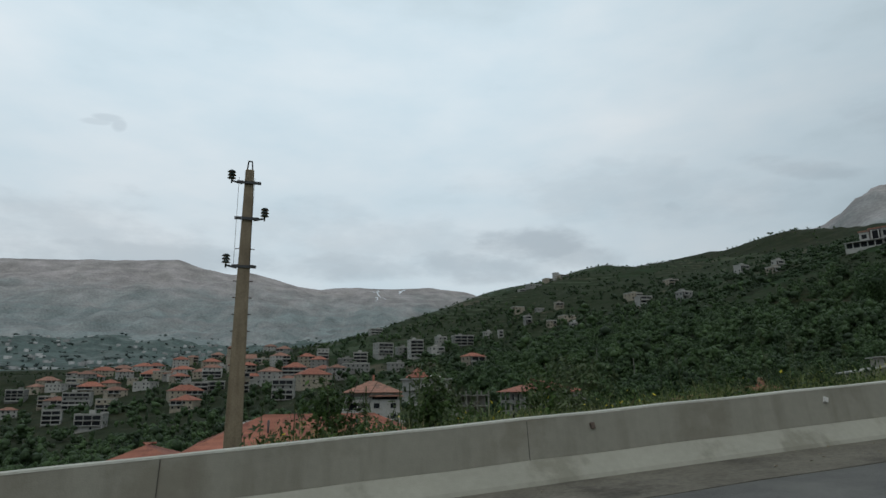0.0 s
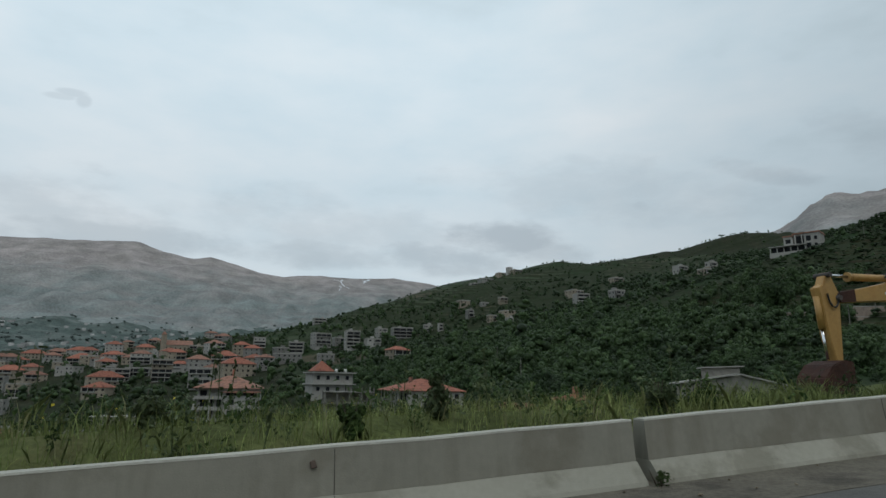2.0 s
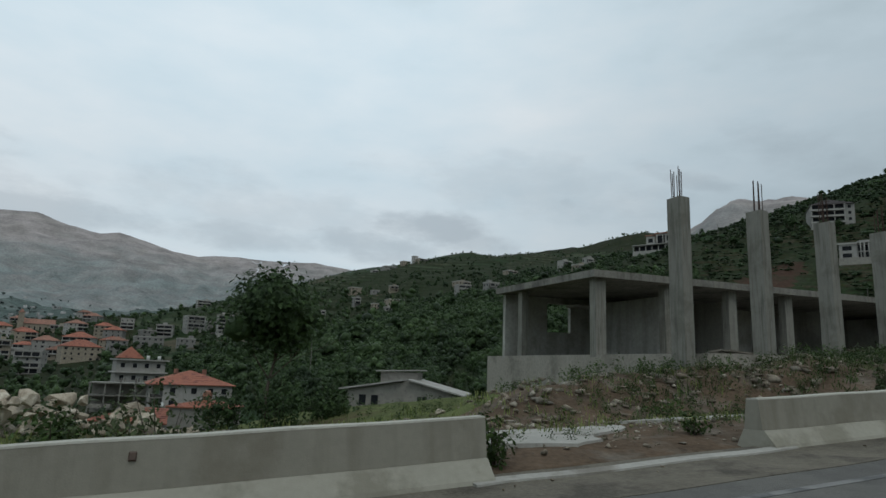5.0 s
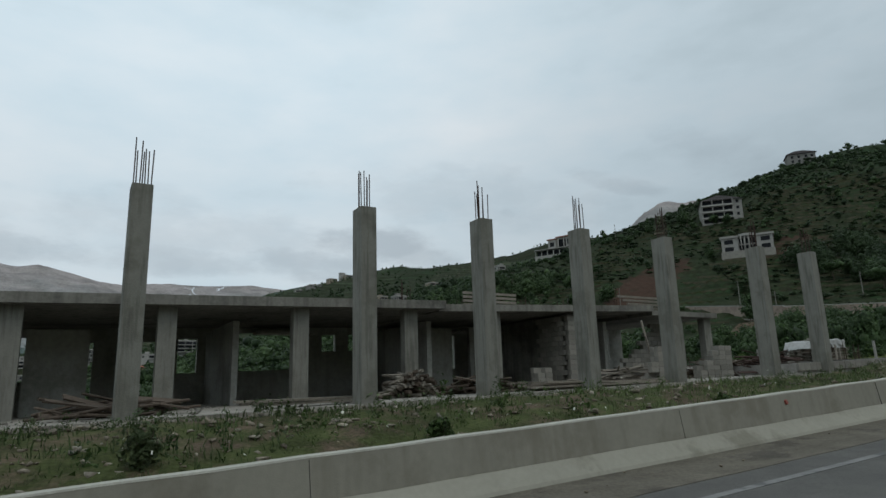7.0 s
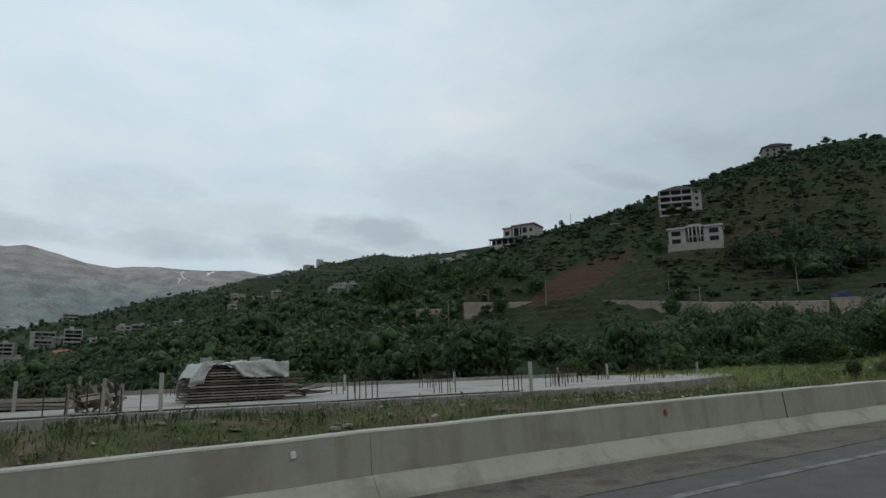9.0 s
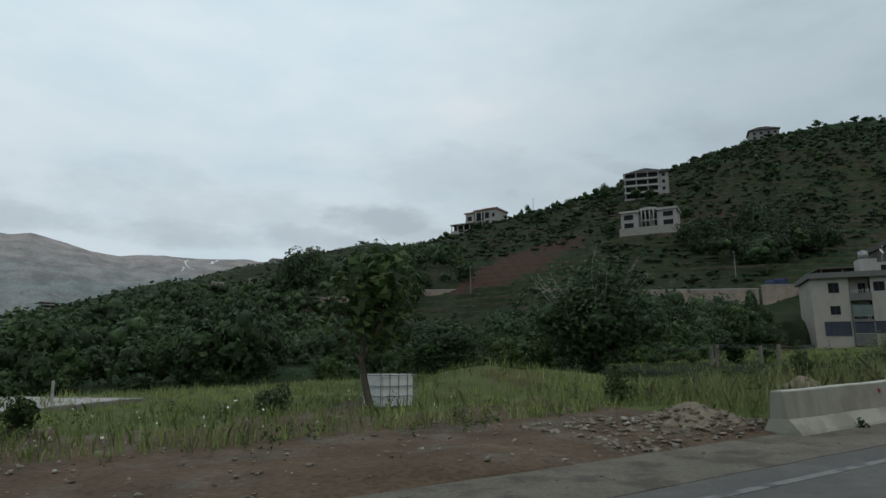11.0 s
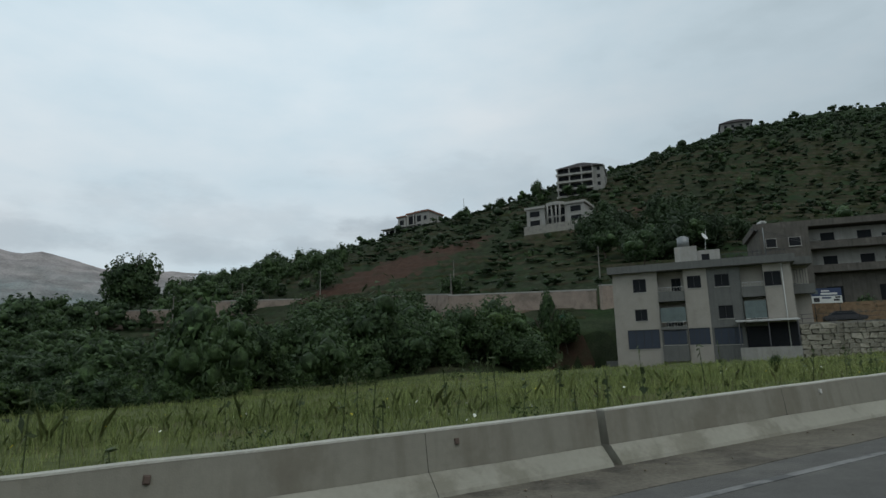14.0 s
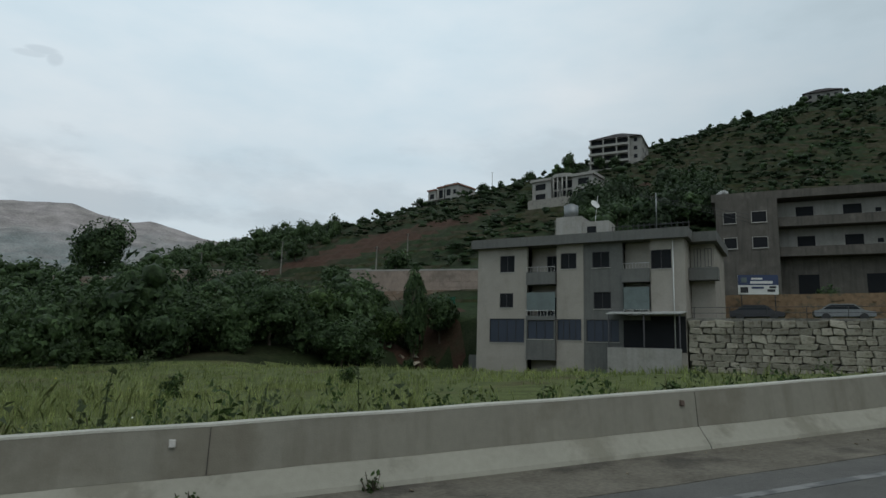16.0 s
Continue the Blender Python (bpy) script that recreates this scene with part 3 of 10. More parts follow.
def ribbon(name, s0, s1, outline, material, st=2.0, wobble=0.0):
    """A strip along the road with the given cross-section (offset, height over the road), closed at its ends."""
    ss = np.arange(s0, s1, st)
    ss = np.append(ss, s1) if s1 - ss[-1] > 0.05 else ss
    bm = bmesh.new()
    rings = []
    for s in ss:
        z = float(road_z(s))
        w = wobble * float(ripple(s, 3.0, 2.3))
        rings.append([bm.verts.new(to_world(s, d + w, z + h)) for d, h in outline])
    k = len(outline)
    for a, b in zip(rings, rings[1:]):
        for i in range(k):
            bm.faces.new((a[i], b[i], b[(i + 1) % k], a[(i + 1) % k]))
    bm.faces.new(rings[0])
    bm.faces.new(rings[-1][::-1])
    bmesh.ops.recalc_face_normals(bm, faces=bm.faces[:])
    return part(name, bm, material, None)


tagged(ribbon("road", -150, 420, [(-5.4, -0.02), (5.6, -0.02), (5.6, -0.3), (-5.4, -0.3)], M["asphalt"], 4.0),
       "grey worn asphalt carriageway with dusty edges", "road", kind="structure")
tagged(ribbon("shoulder", -150, 420, [(5.35, -0.012), (6.3, -0.004), (6.95, 0.015), (6.95, -0.3), (5.35, -0.3)], M["dust"], 1.0, 0.05),
       "gritty dirt shoulder along the barrier foot", "road shoulder", kind="structure")
edge_line = tagged(ribbon("road_marking", 100, 420, [(4.62, -0.012), (4.75, -0.012), (4.75, -0.04), (4.62, -0.04)], M["line"], 3.0),
                   "faded white edge line on the asphalt", "road marking", kind="structure")

def barrier(s0, s1, drop=0.0):
    """One run of cast concrete barrier: stem, sloping foot and cap coloured paler as if skylit, seams between the
    castings.
    """
    thing = new("concrete_barrier")
    thing.matrix_world = place(s0, 6.9, float(road_z(s0)))
    inv = thing.matrix_world.inverted()
    cut = 3 if s1 - s0 > 3 else 1
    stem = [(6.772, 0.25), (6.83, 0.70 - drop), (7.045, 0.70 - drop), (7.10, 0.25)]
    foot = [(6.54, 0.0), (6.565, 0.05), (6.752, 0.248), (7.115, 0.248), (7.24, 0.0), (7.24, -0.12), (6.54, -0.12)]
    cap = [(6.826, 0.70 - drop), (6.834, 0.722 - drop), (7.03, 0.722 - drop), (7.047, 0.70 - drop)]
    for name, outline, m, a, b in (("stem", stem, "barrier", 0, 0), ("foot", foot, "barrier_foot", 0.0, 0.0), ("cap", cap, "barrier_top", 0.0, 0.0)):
        bm = bmesh.new()
        rings = []
        ss = np.append(np.arange(s0 + a, s1 - b - 0.4, 1.0), s1 - b)
        for s in ss:
            w = 0.012 * float(ripple(s, 1.0, 7.0))
            q = [Vector(to_world(s, d + w, float(road_z(s)) + h + (0.006 * math.sin(9.1 * s + 3 * d) if h > 0.2 else 0))) for d, h in outline]
            rings.append([bm.verts.new(inv @ v) for v in q])
        k = len(outline)
        for r0, r1 in zip(rings, rings[1:]):
            for i in range(k):
                bm.faces.new((r0[i], r1[i], r1[(i + 1) % k], r0[(i + 1) % k]))
        bm.faces.new(rings[0])
        bm.faces.new(rings[-1][::-1])
        bmesh.ops.recalc_face_normals(bm, faces=bm.faces[:])
        part(name, bm, M[m], thing)
    s = s0 + 4.0
    rnd = random.Random(int(s0))
    while s < s1 - 1.5:
        bm = bmesh.new()
        w = rnd.uniform(0.002, 0.004)
        z = float(road_z(s))
        pts = [(6.748, 0.25), (6.766, 0.262), (6.823, 0.69), (6.84, 0.69), (6.79, 0.25)] if rnd.random() < 0.5 else [(6.53, 0.0), (6.557, 0.052), (6.746, 0.25), (6.766, 0.262), (6.823, 0.69), (6.84, 0.69), (6.79, 0.25), (6.60, 0.0)]
        lean = rnd.uniform(-0.03, 0.03)
        a = [bm.verts.new(inv @ Vector(to_world(s - w + lean * h, d, z + h))) for d, h in pts]
        b = [bm.verts.new(inv @ Vector(to_world(s + w + lean * h, d, z + h))) for d, h in pts]
        for i in range(len(pts)):
            j = (i + 1) % len(pts)
            bm.faces.new((a[i], b[i], b[j], a[j]))
        bm.faces.new(a)
        bm.faces.new(b[::-1])
        part("seam", bm, M["joint"], thing)
        s += rnd.choice((4.0, 6.0, 8.0))
    return tagged(thing, "weathered grey cast concrete road barrier with a sloping foot", "barrier", "roadside barriers")


for a, b in ((8.0, 25.0), (25.15, 43.72), (43.88, 49.68), (50.02, 61.58), (61.76, 88.12), (88.32, 101.6), (106.4, 145.92), (146.1, 176.0), (195.45, 206.42),
             (206.55, 213.42), (223.6, 238.27), (238.42, 258.52), (258.72, 292.0)):
    barrier(a, b)

# ---- plants ----
M.update({
    "leaf_dark": leaf_mat("dark_leaves", (0.018, 0.035, 0.013), (0.066, 0.109, 0.039)),
    "leaf_mid": leaf_mat("green_leaves", (0.016, 0.034, 0.008), (0.076, 0.122, 0.032)),
    "leaf_deep": leaf_mat("deep_green_leaves", (0.018, 0.032, 0.013), (0.040, 0.066, 0.026), 0.2, 0.05),
    "leaf_wood": leaf_mat("woodland_leaves", (0.022, 0.041, 0.015), (0.064, 0.104, 0.037), 0.25),
    "dead_wood": mat("pale_dead_wood", (0.26, 0.25, 0.22), 0.9, 0.2, 3.0),
    "leaf_fresh": leaf_mat("fresh_weed_leaves", (0.048, 0.078, 0.026), (0.145, 0.185, 0.075)),
    "leaf_feather": leaf_mat("feathery_weed_leaves", (0.08, 0.105, 0.052), (0.19, 0.21, 0.115)),
    "leaf_pale": leaf_mat("pale_leaves", (0.042, 0.062, 0.026), (0.10, 0.125, 0.055)),
    "grass": leaf_mat("grass_blades", (0.118, 0.156, 0.046), (0.285, 0.32, 0.115)),
    "straw": leaf_mat("dry_grass", (0.15, 0.15, 0.065), (0.28, 0.265, 0.135)),
    "bark": mat("bark", (0.085, 0.07, 0.055), 0.95, 0.35, 3.0, 1.0, 25),
    "flower_white": mat("white_petals", (0.7, 0.7, 0.62), 0.8, 0.1, 2.0),
    "flower_yellow": mat("yellow_petals", (0.55, 0.45, 0.05), 0.8, 0.1, 2.0),
})


def quick_mesh(name, verts, quads, materials, smooth=False):
    """A mesh of quads (or triangles) straight from arrays."""
    verts, quads = np.asarray(verts, np.float32), np.asarray(quads, np.int32)
    me = bpy.data.meshes.new(name)
    me.vertices.add(len(verts))
    me.vertices.foreach_set("co", verts.ravel())
    k = quads.shape[1]
    me.loops.add(quads.size)
    me.loops.foreach_set("vertex_index", quads.ravel())
    me.polygons.add(len(quads))
    me.polygons.foreach_set("loop_start", np.arange(0, quads.size, k, dtype=np.int32))
    for m in materials if isinstance(materials, (list, tuple)) else [materials]:
        me.materials.append(m)
    me.update(calc_edges=True)
    return me


def leaves(rng, centres, outward, size, three=False):
    """Four-cornered, slightly folded leaf clumps at the given places, facing roughly outward."""
    n = len(centres)
    nor = outward + rng.normal(0, 0.42, (n, 3))
    nor /= np.linalg.norm(nor, axis=1, keepdims=True) + 1e-9
    a = np.cross(nor, rng.normal(0, 1, (n, 3)))
    a /= np.linalg.norm(a, axis=1, keepdims=True) + 1e-9
    b = np.cross(nor, a)
    sz = size * rng.uniform(0.55, 1.35, (n, 1))
    if three:
        v = np.stack([centres - a * sz, centres - b * sz * 0.7 + nor * sz * 0.2, centres + a * sz * 0.8 + b * sz * 0.5], 1)
        return v.reshape(-1, 3), np.arange(3 * n).reshape(n, 3)
    v = np.stack([centres - a * sz, centres - b * sz * 0.55 + nor * sz * 0.15, centres + a * sz, centres + b * sz * 0.55 + nor * sz * 0.15], 1)
    return v.reshape(-1, 3), np.arange(4 * n).reshape(n, 4)


def crown(rng, count, width, height, size, lobes=9, three=False):
    """Leaf clumps over a crown of uneven lobes, its foot at z = 0."""
    at = rng.normal(0, 1, (lobes, 3))
    at /= np.linalg.norm(at, axis=1, keepdims=True)
    at = at * rng.uniform(0.25, 0.72, (lobes, 1)) * [width / 2, width / 2, height / 2]
    r = rng.uniform(0.30, 0.52, lobes) * min(width, height) / 2 * 1.15
    which = rng.integers(0, lobes, count)
    out = rng.normal(0, 1, (count, 3))
    out /= np.linalg.norm(out, axis=1, keepdims=True)
    c = at[which] + out * (r[which] * rng.uniform(0.7, 1.12, count) ** 0.5)[:, None]
    c[:, 2] += height / 2
    keep = c[:, 2] > 0.02 * height
    return leaves(rng, c[keep], out[keep] + [0, 0, 0.25], size, three)


def trunk_mesh(rng, height, r, lean=0.1, limbs=5, spread=0.5):
    """A tapered trunk that forks into limbs and twigs."""
    bm = bmesh.new()
    p = Vector((0, 0, -0.3))
    d = Vector((rng.normal(0, lean), rng.normal(0, lean), 1)).normalized()
    rad = r
    pts = []
    for k in range(5):
        q = p + d * (height * 0.62 / 5)
        rod(bm, p, q, rad, rad * 0.86, 7, False)
        pts.append((q, rad * 0.86))
        p, rad = q, rad * 0.86
        d = (d + Vector((rng.normal(0, 0.12), rng.normal(0, 0.12), 0))).normalized()
    for k in range(limbs):
        a, ra = pts[2 + k % 3]
        ang = 6.283 * (k + rng.uniform(-0.3, 0.3)) / limbs
        tip = a + Vector((math.cos(ang) * spread * height * 0.5, math.sin(ang) * spread * height * 0.5, height * rng.uniform(0.22, 0.42)))
        mid = a.lerp(tip, 0.5) + Vector((0, 0, -0.03 * height))
        rod(bm, a, mid, ra * 0.6, ra * 0.38, 6, False)
        rod(bm, mid, tip, ra * 0.38, ra * 0.12, 5, False)
        for j in range(2):
            rod(bm, mid, mid + Vector((rng.normal(0, 0.12), rng.normal(0, 0.12), 0.14)) * height, ra * 0.22, ra * 0.06, 4, False)
    return bm


def tree(s, d, height, width, leaf="leaf_dark", count=900, size=0.35, low=0.3, label="broad leafy green tree with a dense uneven crown", seed=0, z=None, group="trees", category="tree", stem=None, lobes=10, core=0.6):
    rng = np.random.default_rng(seed + int(s * 7 + d * 13) % 9973)
    thing = new(category.replace(" ", "_"))
    thing.matrix_world = place(s, d, z, float(rng.uniform(0, 360)))
    part("trunk", trunk_mesh(rng, height, stem or height * 0.028), M["bark"], thing)
    v, f = massed_crown(rng, lobes + 6, 1, count, size / width * 1.2, core)
    v = v * [width * 1.12, width * 1.12, height * (1 - low) * 1.06] + [0, 0, height * low]
    ob = new("crown", quick_mesh("crown", v, f, M[leaf]))
    ob.parent = thing
    return tagged(thing, label, category, group)


def bush(s, d, height, width, leaf="leaf_mid", count=260, size=0.12, label="leafy green roadside bush", seed=0, lift=0.0, group="bushes"):
    rng = np.random.default_rng(seed + int(s * 11 + d * 17) % 9973)
    thing = new("bush")
    thing.matrix_world = place(s, d, None, float(rng.uniform(0, 360)), lift)
    bm = bmesh.new()
    for k in range(7):
        rod(bm, (0, 0, -0.1), (rng.normal(0, width * 0.2), rng.normal(0, width * 0.2), height * rng.uniform(0.5, 0.95)), 0.012, 0.004, 4, False)
    part("stem", bm, M["bark"], thing)
    v, f = crown(rng, count, width, height * 1.35, size, 11)
    v[:, 2] -= height * 0.33
    ob = new("foliage", quick_mesh("foliage", v, f, M[leaf]))
    ob.parent = thing
    return tagged(thing, label, "bush", group)


def lump(level):
    """The corners and faces of a round lump of foliage, before it is dented."""
    bm = bmesh.new()
    bmesh.ops.create_icosphere(bm, subdivisions=level, radius=1.0)
    v = np.array([p.co for p in bm.verts])
    bm.verts.index_update()
    f = np.array([[p.index for p in q.verts] for q in bm.faces])
    bm.free()
    return v, f


LUMPS = {1: lump(1), 2: lump(2)}


def massed_crown(rng, lobes, level, loose, size, core=1.0):
    """A crown one metre high and wide: dented lumps of foliage, close together, with loose sprays standing out of them."""
    lv, lf = LUMPS[level]
    at = rng.normal(0, 1, (lobes, 3))
    at /= np.linalg.norm(at, axis=1, keepdims=True)
    at *= rng.uniform(0.2, 0.66, (lobes, 1)) * 0.5
    r = rng.uniform(0.15, 0.27, lobes)
    allv, allf, n = [], [], 0
    for c, q in zip(at, r):
        v = lv * (core * q * rng.uniform(0.72, 1.16, (len(lv), 1))) * [1, 1, rng.uniform(0.75, 1.1)] + c
        allv.append(v)
        allf.append(lf + n)
        n += len(lv)
    which = rng.integers(0, lobes, loose)
    out = rng.normal(0, 1, (loose, 3))
    out /= np.linalg.norm(out, axis=1, keepdims=True)
    c = at[which] + out * (r[which] * rng.uniform(0.82, 1.22, loose))[:, None]
    v, f = leaves(rng, c, out + [0, 0, 0.25], size, True)
    allv.append(v)
    allf.append(f + n)
    v = np.concatenate(allv)
    v[:, 2] += 0.5
    return v, np.concatenate(allf)


def wood(name, spots, label, leaf, category="trees", count=150, seed=3, size=0.10):
    """Many trees that nobody could count, as one object. spots: rows of s, d, height, width."""
    rng = np.random.default_rng(seed)
    spots = np.asarray(spots, float)
    if category == "weeds":
        kinds = [crown(rng, count, 1.0, 1.0, size, 13, True) for _ in range(10)]
    elif count >= 500:
        kinds = [massed_crown(rng, 11, 1, int(count * 0.95), size * 1.08, 0.6) for _ in range(10)]
    elif count >= 200:
        kinds = [massed_crown(rng, 9, 1, int(count * 0.75), size * 1.0, 0.68) for _ in range(10)]
    elif count >= 70:
        kinds = [massed_crown(rng, 5, 1, int(count * 0.55), size * 0.8, 0.9) for _ in range(10)]
    else:
        kinds = [massed_crown(rng, 3 if count > 30 else 1, 1, int(count * 0.5), size * 0.85, 0.95) for _ in range(10)]
    z = ground(spots[:, 0], spots[:, 1])
    w = to_world(spots[:, 0], spots[:, 1], z)
    allv, allf, n = [], [], 0
    for k, (x, y, zz) in enumerate(w):
        v, f = kinds[k % 10]
        a = rng.uniform(0, 6.283)
        c, sn = math.cos(a), math.sin(a)
        h, wd = spots[k, 2], spots[k, 3]
        q = np.stack([(v[:, 0] * c - v[:, 1] * sn) * wd + x, (v[:, 0] * sn + v[:, 1] * c) * wd + y, v[:, 2] * h * 1.05 - 0.08 * h + zz], -1)
        allv.append(q)
        allf.append(f + n)
        n += len(v)
    ob = new(name, quick_mesh(name, np.concatenate(allv), np.concatenate(allf), M[leaf]))
    return tagged(ob, label, category, kind="stuff")


def scatter(rng, n, s0, s1, d0, d1, chance):
    s, d = rng.uniform(s0, s1, n), rng.uniform(d0, d1, n)
    keep = rng.uniform(0, 1, n) < chance(s, d)
    return s[keep], d[keep]


def clear_of_houses(s, d):
    """Open ground kept free of trees: houses, yards, walls, the red slip and the house fields."""
    free = np.ones(len(s), bool)
    for a, b, r in ((296, 52, 17), (312, 45, 14), (330, 58, 20), (357, 150, 13), (409, 197, 14), (368, 268, 15), (606, 259, 12), (131, 84, 14), (104, 84, 10), (100, 100, 12),
                    (60, 172, 17), (111, 176, 21), (101, 272, 15), (40, 66, 18), (94, 204, 14), (306, 150, 22), (157, 373, 10), (29, 212, 9), (289, 112, 10), (273, 150, 9)):
        free &= np.hypot(s - a, d - b) > r
    return free


def plant_slopes():
    rng = np.random.default_rng(11)
    # the wooded gully behind the fields
    s, d = scatter(rng, 2700, 95, 300, 48, 175, lambda s, d: np.clip(0.22 + 0.8 * step(s, 105, 150) * step(d, 50, 75) * (1 - 0.7 * step(d, 110, 160)) * (1 - 0.75 * step(s, 232, 262)), 0, 1)
                   * (0.35 + 0.65 * (ripple(s, d, 38) > -0.2)) * (ground(s, d) < 34))
    k = clear_of_houses(s, d) & ~((s > 258) & (d < 66)) & ~((s < 200) & (d < 58)) & ~((s > 268) & (d > 60) & (d < 100)) & ~((s < 165) & (d < 92)) & ~((s > 90) & (s < 119) & (d < 168))
    s, d = s[k], d[k]
    u = rng.uniform(0, 1, len(s))
    h = (2.4 + 7.4 * u ** 1.7) * (0.85 + 0.35 * ripple(s, d, 33))
    open_slope = (s > 205) & (d > 64) & (d < 150)
    h = np.where(open_slope, np.minimum(h, 2.1), h) * np.where((s < 222) & (d > 84), 0.62, 1.0)
    k = ~open_slope | (rng.uniform(0, 1, len(s)) < 0.35)
    s, d, h = s[k], d[k], h[k]
    half = rng.uniform(0, 1, len(s)) < 0.72
    k = ~((s < 178) & (d < 72))
    s, d, h, half = s[k], d[k], h[k], half[k]
    front = (d < 84) | ((s < 165) & (d < 112))
    rows = np.stack([s, d, h, np.maximum(h, 3.0) * rng.uniform(0.7, 1.1, len(s))], -1)
    wood("gully_trees", rows[half & ~front], "dense dark green trees filling the gully below the hill", "leaf_dark", count=220, seed=5, size=0.068)
    wood("gully_trees", rows[~half & ~front], "paler green trees between the dark ones in the gully", "leaf_wood", count=220, seed=15, size=0.068)
    wood("gully_trees", rows[half & front], "dense dark green trees along the gully's near edge", "leaf_dark", count=620, seed=25, size=0.044)
    wood("gully_trees", rows[~half & front], "paler green trees along the gully's near edge", "leaf_wood", count=620, seed=35, size=0.044)
    # orchards and shrubs on the terraces
    s, d = scatter(rng, 5600, 150, 700, 95, 440, lambda s, d: 0.06 + 0.42 * (ripple(s, d, 60) > 0.12) + 0.26 * (ripple(d, s, 27) > 0.35) + 0.42 * step(s - 0.35 * d, 290, 370) * (ripple(s, d, 45) > -0.35) + 0.3 * step(d, 150, 185) * (ripple(d, s, 50) > 0))
    k = clear_of_houses(s, d) & ~((s > 225) & (s < 305) & (d < 150) & (rng.uniform(0, 1, len(s)) < 0.8))
    s, d = s[k], d[k]
    h = rng.uniform(1.2, 4.2, len(s)) * np.where(rng.uniform(0, 1, len(s)) < 0.12, 1.7, 1)
    half = rng.uniform(0, 1, len(s)) < 0.75
    rows = np.stack([s, d, h, h * rng.uniform(0.9, 1.6, len(s))], -1)
    wood("terrace_shrubs", rows[half], "scattered shrubs and small orchard trees on terraces", "leaf_deep", count=34, seed=6, size=0.14)
    wood("terrace_shrubs", rows[~half], "paler green shrubs on the terraces", "leaf_wood", count=34, seed=16, size=0.14)
    # the far slope under the ridge, and the town's gardens
    s, d = scatter(rng, 5600, -330, 760, 200, 1080, lambda s, d: 0.26 + 0.5 * (ripple(s, d, 120) > -0.2) * step(s + 0.35 * d, 150, 330) * (1 - 0.45 * step(d, 500, 800)) + 0.5 * (ripple(s, d, 60) > -0.3) * (s < 200))
    k = clear_of_houses(s, d) & ~((d < 420) & (s > 250)) & ~((s < 250) & (d < 800) & (rng.uniform(0, 1, len(s)) < 0.5))
    s, d = s[k], d[k]
    h = rng.uniform(2.5, 9, len(s)) * (1 - 0.4 * step(d, 500, 900))
    wood("far_trees", np.stack([s, d, h, h * rng.uniform(0.8, 1.4, len(s))], -1), "dark trees between the houses and up the far slope", "leaf_deep", count=32, seed=7, size=0.17)
    # a ragged line of trees along the far crest and dark trees above the town
    s = np.concatenate([rng.uniform(330, 760, 150), rng.normal(870, 60, 90), rng.normal(250, 40, 40), rng.normal(30, 60, 50), rng.normal(470, 25, 25)])
    d = np.concatenate([rng.uniform(960, 1060, 150), rng.normal(850, 60, 90), rng.uniform(700, 800, 40), rng.uniform(640, 720, 50), rng.uniform(860, 930, 25)])
    h = rng.uniform(2.5, 7, len(s)) * np.where((s > 330) & (d > 940), 0.6, 1.0)
    wood("crest_trees", np.stack([s, d, h, h * rng.uniform(0.6, 1.0, len(s))], -1), "row of dark trees along the far crest", "leaf_dark", count=90, seed=17, size=0.11)
    # below the road on the near side of the town
    s, d = scatter(rng, 700, -120, 130, 55, 200, lambda s, d: 0.14 + 0.2 * (ripple(s, d, 35) > 0.2))
    k = clear_of_houses(s, d) & ~((s < 75) & (d < 90)) & ~((s > 60) & (d < 110)) & ~((s > 10) & (s < 100) & (d > 80) & (rng.uniform(0, 1, len(s)) < 0.7))
    s, d = s[k], d[k]
    h = rng.uniform(1.3, 3.2, len(s))
    wood("garden_trees", np.stack([s, d, h, h * rng.uniform(0.9, 1.5, len(s))], -1), "bushy green garden trees below the road", "leaf_wood", count=560, seed=8, size=0.045)
    # young trees and scrub over the open slope past the town's edge
    s, d = scatter(rng, 620, 112, 186, 84, 185, lambda s, d: 0.35 + 0.5 * (ripple(s, d, 26) > -0.3))
    k = clear_of_houses(s, d) & ~((s < 125) & (d < 100)) & ~((s < 119) & (d < 168))
    s, d = s[k], d[k]
    h = 1.4 + 3.8 * rng.uniform(0, 1, len(s)) ** 1.7
    half = rng.uniform(0, 1, len(s)) < 0.6
    rows = np.stack([s, d, h, h * rng.uniform(0.8, 1.3, len(s))], -1)
    wood("slope_trees", rows[half], "young dark trees and scrub over the open slope", "leaf_deep", count=200, seed=46, size=0.07)
    wood("slope_trees", rows[~half], "young green trees and scrub over the open slope", "leaf_wood", count=200, seed=56, size=0.07)
    # the wood that covers the slope from the town's edge to the gully
    s, d = scatter(rng, 1500, 114, 240, 132, 345, lambda s, d: 0.92 - 0.45 * step(d, 270, 345) - 0.3 * (ripple(s, d, 44) < -0.45))
    k = clear_of_houses(s, d) & ~((s < 124) & (d < 200)) & ~((s > 228) & (d < 150)) & ~((s < 120) & (d > 255) & (d < 300))
    s, d = s[k], d[k]
    h = rng.uniform(3.6, 7.2, len(s)) * np.where(rng.uniform(0, 1, len(s)) < 0.1, 1.5, 1.0) * np.where(s > 222, 0.8, 1.0)
    half = rng.uniform(0, 1, len(s)) < 0.68
    rows = np.stack([s, d, h, h * rng.uniform(0.8, 1.2, len(s))], -1)
    wood("slope_wood", rows[half], "close dark green wood over the slope beyond the town", "leaf_dark", count=220, seed=146, size=0.07)
    wood("slope_wood", rows[~half], "fresher green trees in the wood beyond the town", "leaf_wood", count=220, seed=156, size=0.07)
